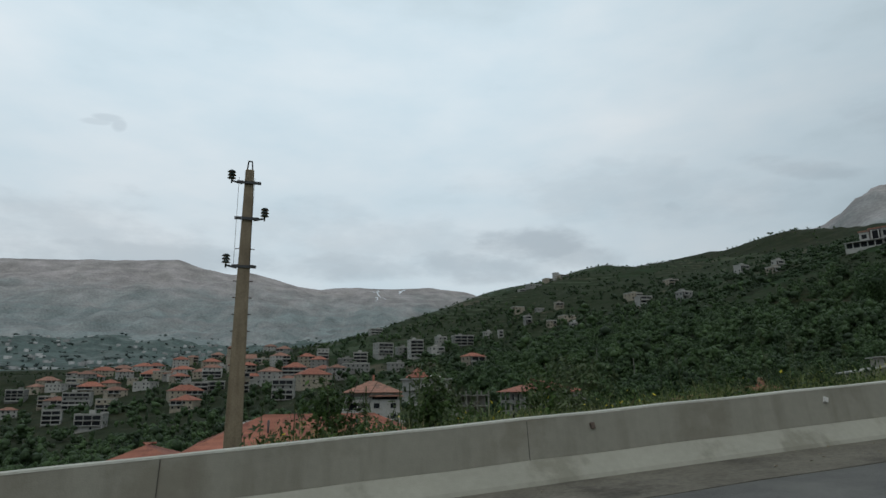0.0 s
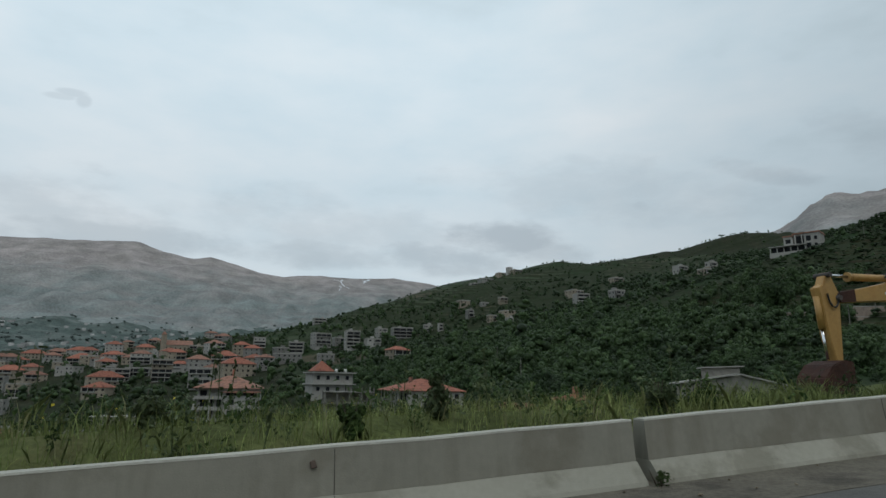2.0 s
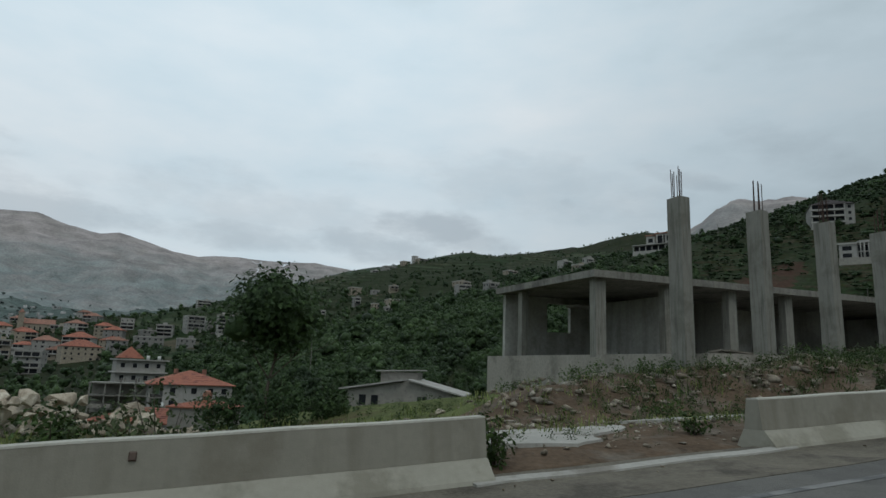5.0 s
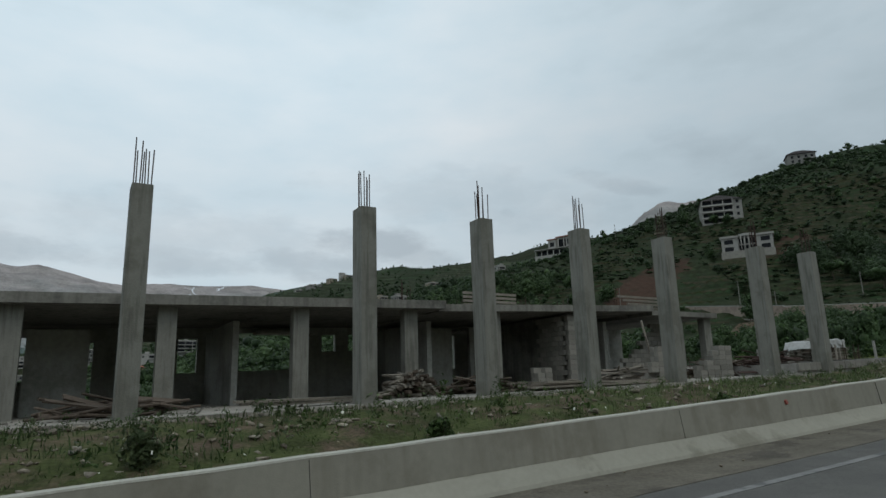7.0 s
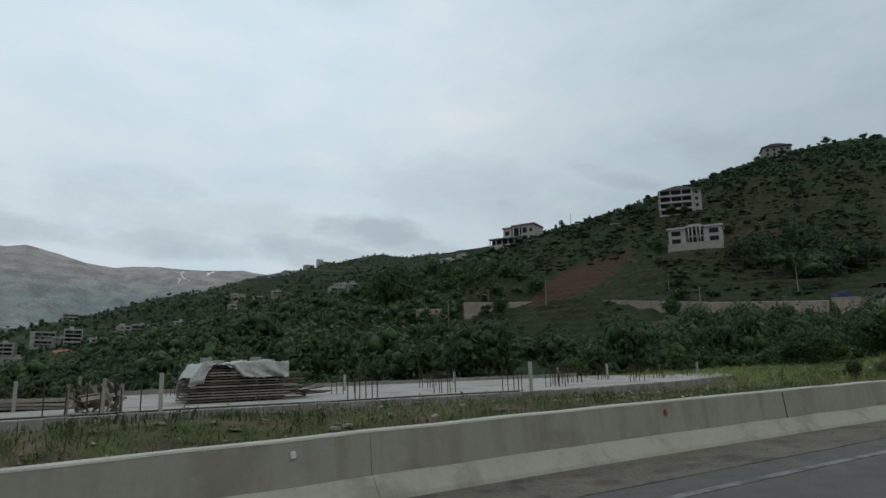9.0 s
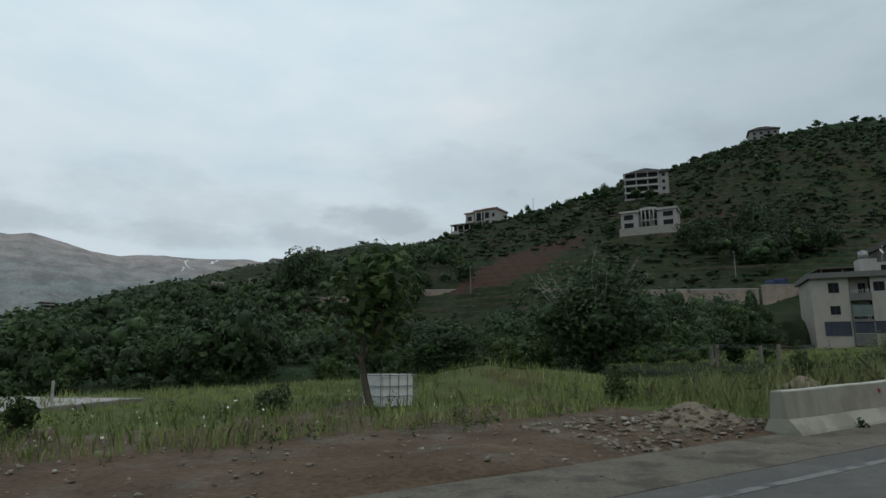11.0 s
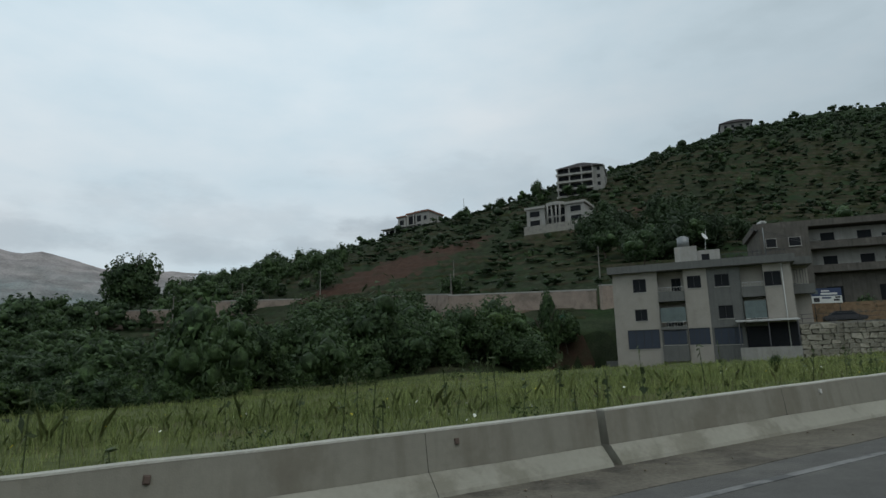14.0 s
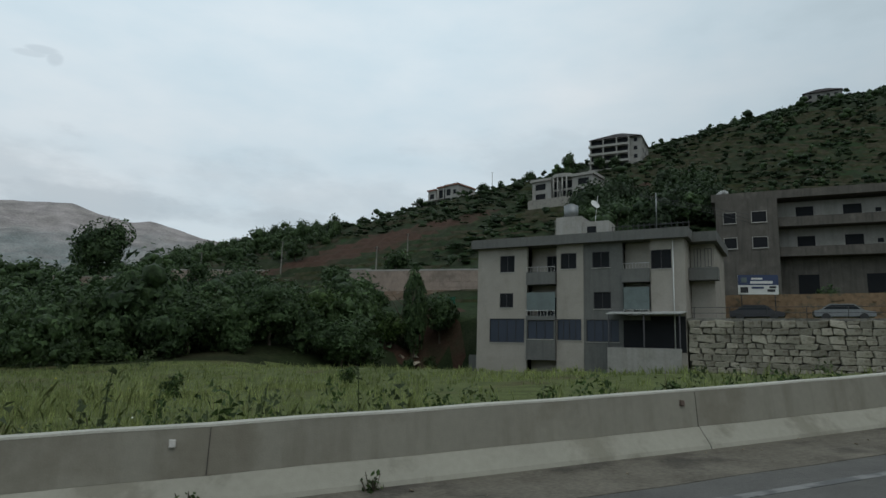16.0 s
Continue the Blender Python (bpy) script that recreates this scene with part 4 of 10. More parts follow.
    s, d = rng.uniform(194, 238, 240), rng.uniform(86, 136, 240)
    k = clear_of_houses(s, d)
    s, d = s[k], d[k]
    h = rng.uniform(2.2, 5.0, len(s))
    wood("gully_trees", np.stack([s, d, h, h * rng.uniform(0.9, 1.3, len(s))], -1), "low green trees closing the gully", "leaf_wood", count=240, seed=186, size=0.065)
    s, d = scatter(rng, 1000, 160, 430, 335, 640, lambda s, d: 0.8 * (ripple(s, d, 85) + 0.4 * ripple(d, s, 31) > 0.05) * (1 - 0.5 * step(d, 480, 640)))
    h = rng.uniform(3, 7, len(s))
    wood("far_trees", np.stack([s, d, h, h * rng.uniform(0.9, 1.4, len(s))], -1), "dark clumps of trees below the far fields", "leaf_deep", count=70, seed=196, size=0.12)
    # gardens below the road, thick with small trees
    s, d = scatter(rng, 1500, -90, 122, 95, 335, lambda s, d: 0.6 + 0.25 * (ripple(s, d, 30) > 0))
    k = clear_of_houses(s, d)
    s, d = s[k], d[k]
    h = rng.uniform(2.0, 5.4, len(s)) * np.where(rng.uniform(0, 1, len(s)) < 0.08, 1.5, 1.0)
    for a, b, r in ((60, 172, 17), (111, 176, 16), (101, 272, 14), (29, 212, 10), (131, 84, 12)):
        h = np.where((np.abs(s - a) < r + 7) & (d < b) & (d > b - 62), np.minimum(h, 2.0), h)
    half = rng.uniform(0, 1, len(s)) < 0.6
    rows = np.stack([s, d, h, h * rng.uniform(0.8, 1.25, len(s))], -1)
    wood("garden_trees", rows[half], "dark garden trees crowding round the houses below the road", "leaf_dark", count=150, seed=166, size=0.085)
    wood("garden_trees", rows[~half], "fresh green garden trees round the houses below the road", "leaf_wood", count=150, seed=176, size=0.085)
    # scrub between the open slope and the building plots
    s, d = rng.uniform(142, 186, 230), rng.uniform(60, 97, 230)
    h = 0.9 + 2.6 * rng.uniform(0, 1, 230) ** 1.8
    wood("slope_scrub", np.stack([s, d, h, h * rng.uniform(0.9, 1.5, 230)], -1), "dark green scrub and small trees behind the building plots", "leaf_dark", "bushes", 260, 76, 0.06)
    # low scrub on the gardens' upper edge
    s, d = scatter(rng, 420, 78, 128, 100, 265, lambda s, d: 0.8 + 0 * s)
    k = clear_of_houses(s, d)
    s, d = s[k], d[k]
    h = rng.uniform(0.7, 1.9, len(s))
    wood("garden_scrub", np.stack([s, d, h, h * rng.uniform(1.0, 1.8, len(s))], -1), "low green scrub above the town gardens", "leaf_dark", "bushes", 170, 66, 0.075)
    # thicket between the meadow and the lane
    s, d = scatter(rng, 420, 238, 286, 55, 88, lambda s, d: 0.55 + 0.0 * s)
    k = ~((s > 262) & (d < 58)) & ~((s > 279) & (d < 68)) & ~((s > 272) & (d > 76))
    s, d = s[k], d[k]
    h = rng.uniform(2.2, 7.6, len(s)) * np.where(d < 60, 0.7, 1)
    half = rng.uniform(0, 1, len(s)) < 0.65
    rows = np.stack([s, d, h, np.maximum(h, 3.0) * rng.uniform(0.7, 1.05, len(s))], -1)
    wood("thicket", rows[half], "thicket of dark green trees and scrub beyond the meadow", "leaf_dark", count=620, seed=45, size=0.047)
    wood("thicket", rows[~half], "thicket of fresh green scrub beyond the meadow", "leaf_wood", count=620, seed=55, size=0.047)
    s, d = rng.uniform(336, 372, 34), rng.uniform(94, 128, 34)
    h = rng.uniform(6, 11, 34)
    wood("hill_grove", np.stack([s, d, h, h * rng.uniform(0.8, 1.1, 34)], -1), "grove of big dark trees on the terraced hill", "leaf_deep", count=700, seed=85, size=0.05)
    # the wood on the shoulder above the lane
    s, d = scatter(rng, 330, 244, 300, 166, 235, lambda s, d: 0.75 * (np.abs(d - 262 + 0.95 * (s - 225)) < 34))
    k = clear_of_houses(s, d)
    s, d = s[k], d[k]
    h = rng.uniform(2.5, 6.5, len(s)) * np.where(rng.uniform(0, 1, len(s)) < 0.15, 1.4, 1)
    wood("shoulder_wood", np.stack([s, d, h, h * rng.uniform(0.7, 1.1, len(s))], -1), "leafy green wood on the shoulder above the lane", "leaf_wood", count=420, seed=115, size=0.055)
    # dark scrub on the falling ground behind the second opening
    s, d = rng.uniform(204, 250, 330), rng.uniform(17, 58, 330)
    k = (s < 221.5 + 0.5 * (d - 17)) & (d > 19 + 2.5 * (s < 207)) & ~((s > 206) & (d < 25.5))
    s, d = s[k], d[k]
    h = 0.7 + 1.9 * rng.uniform(0, 1, len(s)) ** 1.6
    half = rng.uniform(0, 1, len(s)) < 0.6
    rows = np.stack([s, d, h, h * rng.uniform(0.9, 1.5, len(s))], -1)
    wood("scrub_bushes", rows[half], "dark scrubby bushes on rough ground behind the verge", "leaf_dark", "bushes", 500, 95, 0.05)
    wood("scrub_bushes", rows[~half], "fresh green scrubby bushes on rough ground behind the verge", "leaf_mid", "bushes", 500, 105, 0.05)
    # close shrubs between the terraces of the upper hill
    s, d = scatter(rng, 9000, 300, 640, 90, 330, lambda s, d: 0.25 + 0.7 * (ripple(s, d, 34) + 0.5 * ripple(d, s, 15) > -0.1))
    k = clear_of_houses(s, d)
    s, d = s[k], d[k]
    h = rng.uniform(0.7, 2.0, len(s))
    wood("terrace_shrubs", np.stack([s, d, h, h * rng.uniform(2.0, 3.8, len(s))], -1), "low dark shrubs crowding the hillside terraces", "leaf_deep", count=30, seed=26, size=0.15)
    # weeds that stand in the verges
    rows = []
    for n, s0, s1, d0, d1, h0, h1 in ((330, 30, 70, 7.5, 13, 0.25, 0.75), (90, 70, 100, 8, 13, 0.2, 0.6), (1500, 112, 176, 7.6, 13.8, 0.1, 0.38), (120, 115, 136, 9.5, 13.8, 0.3, 0.8), (320, 196, 262, 40, 64, 0.5, 1.7), (60, 107, 113, 9, 14, 0.2, 0.6), (130, 178, 200, 9.5, 18, 0.2, 0.6), (70, 218.5, 224, 8.6, 13, 0.2, 0.6), (150, 218, 227, 12, 18, 0.4, 0.9), (260, 30, 68, 7.5, 10, 0.3, 0.75), (60, 234, 256, 7.6, 10, 0.3, 0.6),
                                      (130, 224, 266, 7.6, 22, 0.15, 0.4), (130, 258, 290, 7.8, 12, 0.4, 1.1), (240, 100, 113, 13.5, 26, 0.15, 0.45), (120, 106, 113.5, 20, 34, 0.2, 0.5), (130, 105, 114, 11.2, 14, 0.15, 0.45), (620, 107.5, 124, 10.8, 14.2, 0.2, 0.6), (190, 101.6, 112, 8, 11, 0.08, 0.3), (240, 213.5, 224, 7.2, 12, 0.06, 0.25)):
        h = h0 + (h1 - h0) * rng.uniform(0, 1, n) ** 1.8
        rows.append(np.stack([rng.uniform(s0, s1, n), d0 + (d1 - d0) * rng.uniform(0, 1, n) ** 1.3, h, h * rng.uniform(0.6, 1.2, n)], -1))
    rows = np.concatenate(rows)
    kind = rng.uniform(0, 1, len(rows)) < 0.55
    wood("weeds", rows[kind], "leafy green weeds scattered along the verge", "leaf_mid", "weeds", 38, 65, 0.078)
    wood("weeds", rows[~kind], "pale feathery weeds scattered along the verge", "leaf_pale", "weeds", 38, 75, 0.068)


plant_slopes()


def sward(name, spots, label, material, blades=5, seed=1, curl=0.35, base=0.012):
    """Grass: bent three-cornered blades in tufts. spots: rows of s, d, height."""
    rng = np.random.default_rng(seed)
    spots = np.repeat(np.asarray(spots, float), blades, 0)
    n = len(spots)
    s, d = spots[:, 0] + rng.normal(0, 0.09, n), spots[:, 1] + rng.normal(0, 0.09, n)
    root = to_world(s, d, ground(s, d) - 0.03)
    h = spots[:, 2] * rng.uniform(0.55, 1.15, n)
    a = rng.uniform(0, 6.283, n)
    side = np.stack([np.cos(a), np.sin(a), 0 * a], -1)
    b = rng.uniform(0, 6.283, n)
    bend = np.stack([np.cos(b), np.sin(b), 0 * b], -1) * (curl * h * rng.uniform(0.2, 1, n))[:, None]
    w = (base * (0.7 + h))[:, None]
    up = np.array([0, 0, 1.0])
    mid = root + bend * 0.3 + up * (h * 0.6)[:, None]
    tip = root + bend + up * h[:, None]
    v = np.stack([root - side * w, root + side * w, mid + side * w * 0.75, tip, mid - side * w * 0.75], 1).reshape(-1, 3)
    f = np.arange(5 * n).reshape(n, 5)
    ob = new(name, quick_mesh(name, v, f, M[material]))
    return tagged(ob, label, "grass", kind="stuff")


def plant_verge():
    rng = np.random.default_rng(21)

    def strip(n, s0, s1, d0, d1, h0, h1, keep=None):
        s, d = rng.uniform(s0, s1, n), d0 + (d1 - d0) * rng.uniform(0, 1, n) ** 1.5
        h = rng.uniform(h0, h1, n) * (0.75 + 0.4 * ripple(s, d, 4.7))
        if keep is not None:
            k = keep(s, d)
            s, d, h = s[k], d[k], h[k]
        return np.stack([s, d, h], -1)
    tall = np.concatenate([strip(7600, 30, 68, 7.35, 14, 0.18, 0.45), strip(1500, 66, 96, 7.4, 12, 0.2, 0.4), strip(1100, 30, 60, 12, 24, 0.4, 0.9),
                           strip(4200, 196.5, 215, 7.6, 15, 0.3, 0.7), strip(900, 216, 226, 10, 18, 0.35, 0.7), strip(9500, 224, 268, 7.4, 23, 0.2, 0.46), strip(1500, 220, 262, 15, 24, 0.5, 1.0), strip(900, 62, 72, 7.5, 10.5, 0.35, 0.7)])
    sward("tall_grass", tall, "tall green grass and weeds behind the barrier", "grass", 4, 31, 0.7, 0.0062)
    dry = np.concatenate([strip(500, 30, 64, 7.4, 12, 0.35, 0.65), strip(1100, 197, 213.5, 7.5, 12.5, 0.6, 1.05), strip(350, 224, 264, 8, 20, 0.3, 0.55)])
    sward("dry_grass", dry, "pale dry grass stalks with arching seed heads", "straw", 3, 32, 0.55, 0.007)
    sward("short_weeds", strip(8200, 108, 178, 7.3, 13.9, 0.08, 0.3), "low green weeds and grass before the bare slabs", "leaf_fresh", 4, 34, 0.6, 0.014)
    low = np.concatenate([strip(1500, 88, 113, 9, 20, 0.12, 0.35), strip(2900, 186, 262, 14, 48, 0.18, 0.4, lambda s, d: (s < 250) | (d < 30)),
                          strip(2600, 178, 200, 11, 30, 0.2, 0.5), strip(6500, 222, 284, 20, 52, 0.16, 0.42, lambda s, d: -0.7725 * (s - 288.77) - 0.635 * (d - 58.55) > 4), strip(1200, 245, 290, 12, 46, 0.25, 0.5, lambda s, d: -0.7725 * (s - 288.77) - 0.635 * (d - 58.55) > 2)])
    sward("short_grass", low, "short patchy grass on stony ground", "grass", 4, 33, 0.5, 0.014)


plant_verge()

# ---- houses ----
M.update({
    "wall_white": mat("white_render", (0.295, 0.285, 0.262), 0.9, 0.12, 0.6, 0.3, 12, spots=(0.26, 0.25, 0.225), spot_scale=0.5, streak=(0.23, 0.215, 0.19), objects=0.2),
    "wall_grey": mat("grey_render", (0.19, 0.185, 0.17), 0.9, 0.14, 0.6, 0.3, 12, spots=(0.15, 0.145, 0.13), spot_scale=0.5, streak=(0.17, 0.165, 0.15), objects=0.14),
    "lane_stone": mat("pinkish_cut_stone", (0.27, 0.215, 0.175), 0.9, 0.2, 1.0, 0.5, 8, spots=(0.2, 0.16, 0.13), spot_scale=0.4, objects=0.1),
    "wall_stone": mat("cut_stone", (0.25, 0.215, 0.165), 0.9, 0.2, 1.0, 0.5, 8, spots=(0.19, 0.165, 0.125), spot_scale=0.7, objects=0.15),
    "raw_concrete": mat("raw_concrete", (0.182, 0.174, 0.152), 0.92, 0.24, 1.2, 0.7, 20, spots=(0.11, 0.105, 0.092), spot_scale=0.6, streak=(0.072, 0.068, 0.058)),
    "column_concrete": mat("board_marked_concrete", (0.195, 0.19, 0.165), 0.92, 0.12, 3.2, 0.35, 30, spots=(0.15, 0.145, 0.122), spot_scale=0.9, streak=(0.085, 0.082, 0.068)),
    "block": mat("concrete_block", (0.215, 0.202, 0.175), 0.93, 0.15, 1.2, 0.5, 25, objects=0.18, spots=(0.17, 0.16, 0.14), spot_scale=1.2),
    "inner_render": mat("cement_rendered_wall", (0.31, 0.305, 0.275), 0.92, 0.18, 0.8, 0.4, 14, spots=(0.23, 0.225, 0.2), spot_scale=0.5, streak=(0.2, 0.195, 0.175)),
    "dusty_floor": mat("dusty_concrete_floor", (0.27, 0.25, 0.215), 0.93, 0.2, 1.0, 0.5, 18, spots=(0.18, 0.165, 0.14), spot_scale=0.6),
    "tile_red": mat("red_roof_tiles", (0.255, 0.098, 0.064), 0.85, 0.2, 1.2, 0.4, 10, spots=(0.16, 0.06, 0.045), spot_scale=0.6, objects=0.2),
    "tile_old": mat("weathered_roof_tiles", (0.225, 0.115, 0.082), 0.85, 0.25, 1.0, 0.4, 10, spots=(0.13, 0.08, 0.062), spot_scale=0.5, objects=0.2),
    "slab_pale": mat("pale_roof_slab", (0.29, 0.28, 0.255), 0.9, 0.15, 0.8, objects=0.1),
    # near-black: the shade of rooms and recesses is put into the colour
    "opening": mat("interior_shade", (0.008, 0.009, 0.011), 0.8, 0.2, 1.0),
    "frame_white": mat("white_window_frame", (0.5, 0.5, 0.48), 0.6, 0.05, 2.0),
    "metal_dark": mat("dark_iron", (0.05, 0.05, 0.052), 0.55, 0.15, 3.0, metal=0.6),
    "rail": mat("rusty_rail", (0.10, 0.07, 0.055), 0.7, 0.25, 4.0, metal=0.3),
    "roof_dark": mat("dark_roof_tiles", (0.036, 0.030, 0.029), 0.9, 0.2, 1.0, 0.4, 8),
})
GLASS = bpy.data.materials.new("window_glass")
GLASS.use_nodes = True
GLASS.node_tree.nodes["Principled BSDF"].inputs["Base Color"].default_value = (0.015, 0.018, 0.022, 1)
GLASS.node_tree.nodes["Principled BSDF"].inputs["Roughness"].default_value = 0.2
GLASS.node_tree.nodes["Principled BSDF"].inputs["Specular IOR Level"].default_value = 0.25
M["glass"] = GLASS


def hip_roof(bm, x0, x1, y0, y1, z, rise, over=0.5, ridge=None, thick=0.18):
    """A hipped roof with eaves, its tile courses stepped a little."""
    x0, x1, y0, y1 = x0 - over, x1 + over, y0 - over, y1 + over
    run = min(x1 - x0, y1 - y0) / 2
    ridge = run if ridge is None else ridge
    courses = 7
    rings = []
    for k in range(courses + 1):
        u = k / courses
        for lift in (0.0, 0.05) if 0 < k < courses else (0.0,):
            i = run * u * 0.98
            rings.append([bm.verts.new(p) for p in ((x0 + i, y0 + i, z + rise * u + lift), (x1 - i, y0 + i, z + rise * u + lift), (x1 - i, y1 - i, z + rise * u + lift), (x0 + i, y1 - i, z + rise * u + lift))])
    for a, b in zip(rings, rings[1:]):
        for k in range(4):
            bm.faces.new((a[k], a[(k + 1) % 4], b[(k + 1) % 4], b[k]))
    bm.faces.new(rings[-1])
    low = [bm.verts.new((v.co.x, v.co.y, z - thick)) for v in rings[0]]
    for k in range(4):
        bm.faces.new((low[k], low[(k + 1) % 4], rings[0][(k + 1) % 4], rings[0][k]))
    bm.faces.new(low[::-1])
    bmesh.ops.recalc_face_normals(bm, faces=bm.faces[:])


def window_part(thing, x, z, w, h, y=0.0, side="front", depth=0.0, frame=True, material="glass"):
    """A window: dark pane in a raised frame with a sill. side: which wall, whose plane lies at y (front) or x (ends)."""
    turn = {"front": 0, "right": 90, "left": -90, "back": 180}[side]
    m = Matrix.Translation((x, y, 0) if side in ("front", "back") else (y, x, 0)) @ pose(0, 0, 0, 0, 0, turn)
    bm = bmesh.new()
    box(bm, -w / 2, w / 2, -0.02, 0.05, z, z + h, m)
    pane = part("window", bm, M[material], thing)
    if frame:
        bm = bmesh.new()
        t = 0.07
        for a, b, c, e in ((-w / 2 - t, -w / 2, z - t, z + h + t), (w / 2, w / 2 + t, z - t, z + h + t), (-w / 2, w / 2, z - t, z), (-w / 2, w / 2, z + h, z + h + t)):
            box(bm, a, b, -0.06, 0.05, c, e, m)
        box(bm, -w / 2 - 0.12, w / 2 + 0.12, -0.14, 0.05, z - t - 0.06, z - t, m)
        part("frame", bm, M["slab_pale"], pane)
    return pane


def house(s, d, width, depth=None, storeys=2, roof="hip", wall="wall_white", turn=0.0, z=None, label="", balcony=0, per=None, storey=3.1, tile="tile_red", seed=0, frames=False, sink=1.5, group="town houses", rise=None):
    """A house of several storeys with windows on three sides, slab balconies and a hipped or flat roof."""
    rng = random.Random(seed + int(s * 3 + d * 5))
    depth = depth or width * rng.uniform(0.7, 0.95)
    thing = new("house")
    thing.matrix_world = place(s, d, z, turn)
    HOUSES.append((s, d, width))
    w, e, h = width / 2, depth / 2, storeys * storey
    bm = bmesh.new()
    box(bm, -w, w, -e, e, -sink - 3.5, h)
    part("wall", bm, M[wall], thing)
    for k in range(1, storeys):
        bm = bmesh.new()
        box(bm, -w - 0.06, w + 0.06, -e - 0.06, e + 0.06, k * storey - 0.15, k * storey + 0.05)
        part("string_course", bm, M[wall], thing)
    bm = bmesh.new()
    if roof == "hip":
        hip_roof(bm, -w, w, -e, e, h, rise or min(w, e) * 0.52, 0.55)
        part("roof", bm, M[tile], thing)
    else:
        box(bm, -w - 0.25, w + 0.25, -e - 0.25, e + 0.25, h, h + 0.22)
        part("roof", bm, M["slab_pale"], thing)
        for a, b, c, g in ((-w - 0.2, w + 0.2, -e - 0.2, -e - 0.02), (-w - 0.2, -w - 0.02, -e - 0.02, e + 0.2), (w + 0.02, w + 0.2, -e - 0.02, e + 0.2)):
            bm = bmesh.new()
            box(bm, a, b, c, g, h + 0.22, h + 0.75)
            part("parapet", bm, M["slab_pale"], thing)
        if rng.random() < 0.6:
            bm = bmesh.new()
            x = rng.uniform(-w * 0.5, w * 0.4)
            box(bm, x, x + min(3.0, w * 0.8), 0, min(3.0, e * 0.8), h + 0.2, h + 2.6)
            part("stair_head", bm, M[wall], thing)
    per = per or max(2, int(width / 3.6))
    x0, x1 = (-w + 0.5, w - 0.5) if balcony == 2 else ((-w + 0.5, rng.uniform(-0.1, 0.3) * w) if rng.random() < 0.5 else (rng.uniform(-0.3, 0.1) * w, w - 0.5))
    for f in range(storeys):
        zb = f * storey + 0.95
        open_front = balcony and (f or balcony == 2) and rng.random() < 0.85
        if open_front:
            # near-black sheet painted as deep shade, behind a slab and its parapet
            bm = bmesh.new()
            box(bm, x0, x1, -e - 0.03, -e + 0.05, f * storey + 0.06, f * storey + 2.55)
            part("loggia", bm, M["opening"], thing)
            bm = bmesh.new()
            box(bm, x0 - 0.3, x1 + 0.3, -e - 1.5, -e - 0.07, f * storey - 0.16, f * storey + 0.02)
            box(bm, x0 - 0.3, x1 + 0.3, -e - 1.5, -e - 1.38, f * storey + 0.02, f * storey + rng.choice((0.3, 0.6, 0.9)))
            part("balcony", bm, M[rng.choice(("slab_pale", wall))], thing)
            for k in range(2 + int((x1 - x0) / 6)):
                x = x0 + (x1 - x0) * k / (1 + int((x1 - x0) / 6))
                bm = bmesh.new()
                box(bm, x - 0.16, x + 0.16, -e - 1.36, -e - 1.06, f * storey + 0.03, (f + 1) * storey - 0.16)
                part("pillar", bm, M["slab_pale"], thing)
        for k in range(per):
            x = -w + (k + rng.uniform(0.4, 0.6)) * width / per
            if not (open_front and x0 - 0.7 < x < x1 + 0.7) and rng.random() < 0.85:
                window_part(thing, x, zb, rng.choice((0.9, 1.15, 1.6)), 1.35, -e, frame=frames, material="opening" if rng.random() < 0.6 else "glass")
        for side, y in (("left", -w), ("right", w)):
            for k in range(2):
                if rng.random() < 0.7:
                    window_part(thing, -e + (k + 0.5) * depth / 2, zb, 1.1, 1.3, y, side, frame=frames, material="opening")
    return tagged(thing, label or "house", "house", group)


HOUSES = []
RED = "town house with pale walls and a red hipped tile roof"
FLAT = "flat-roofed concrete apartment house with balconies and dark windows"
WHITE = "small pale flat-roofed house on the slope"


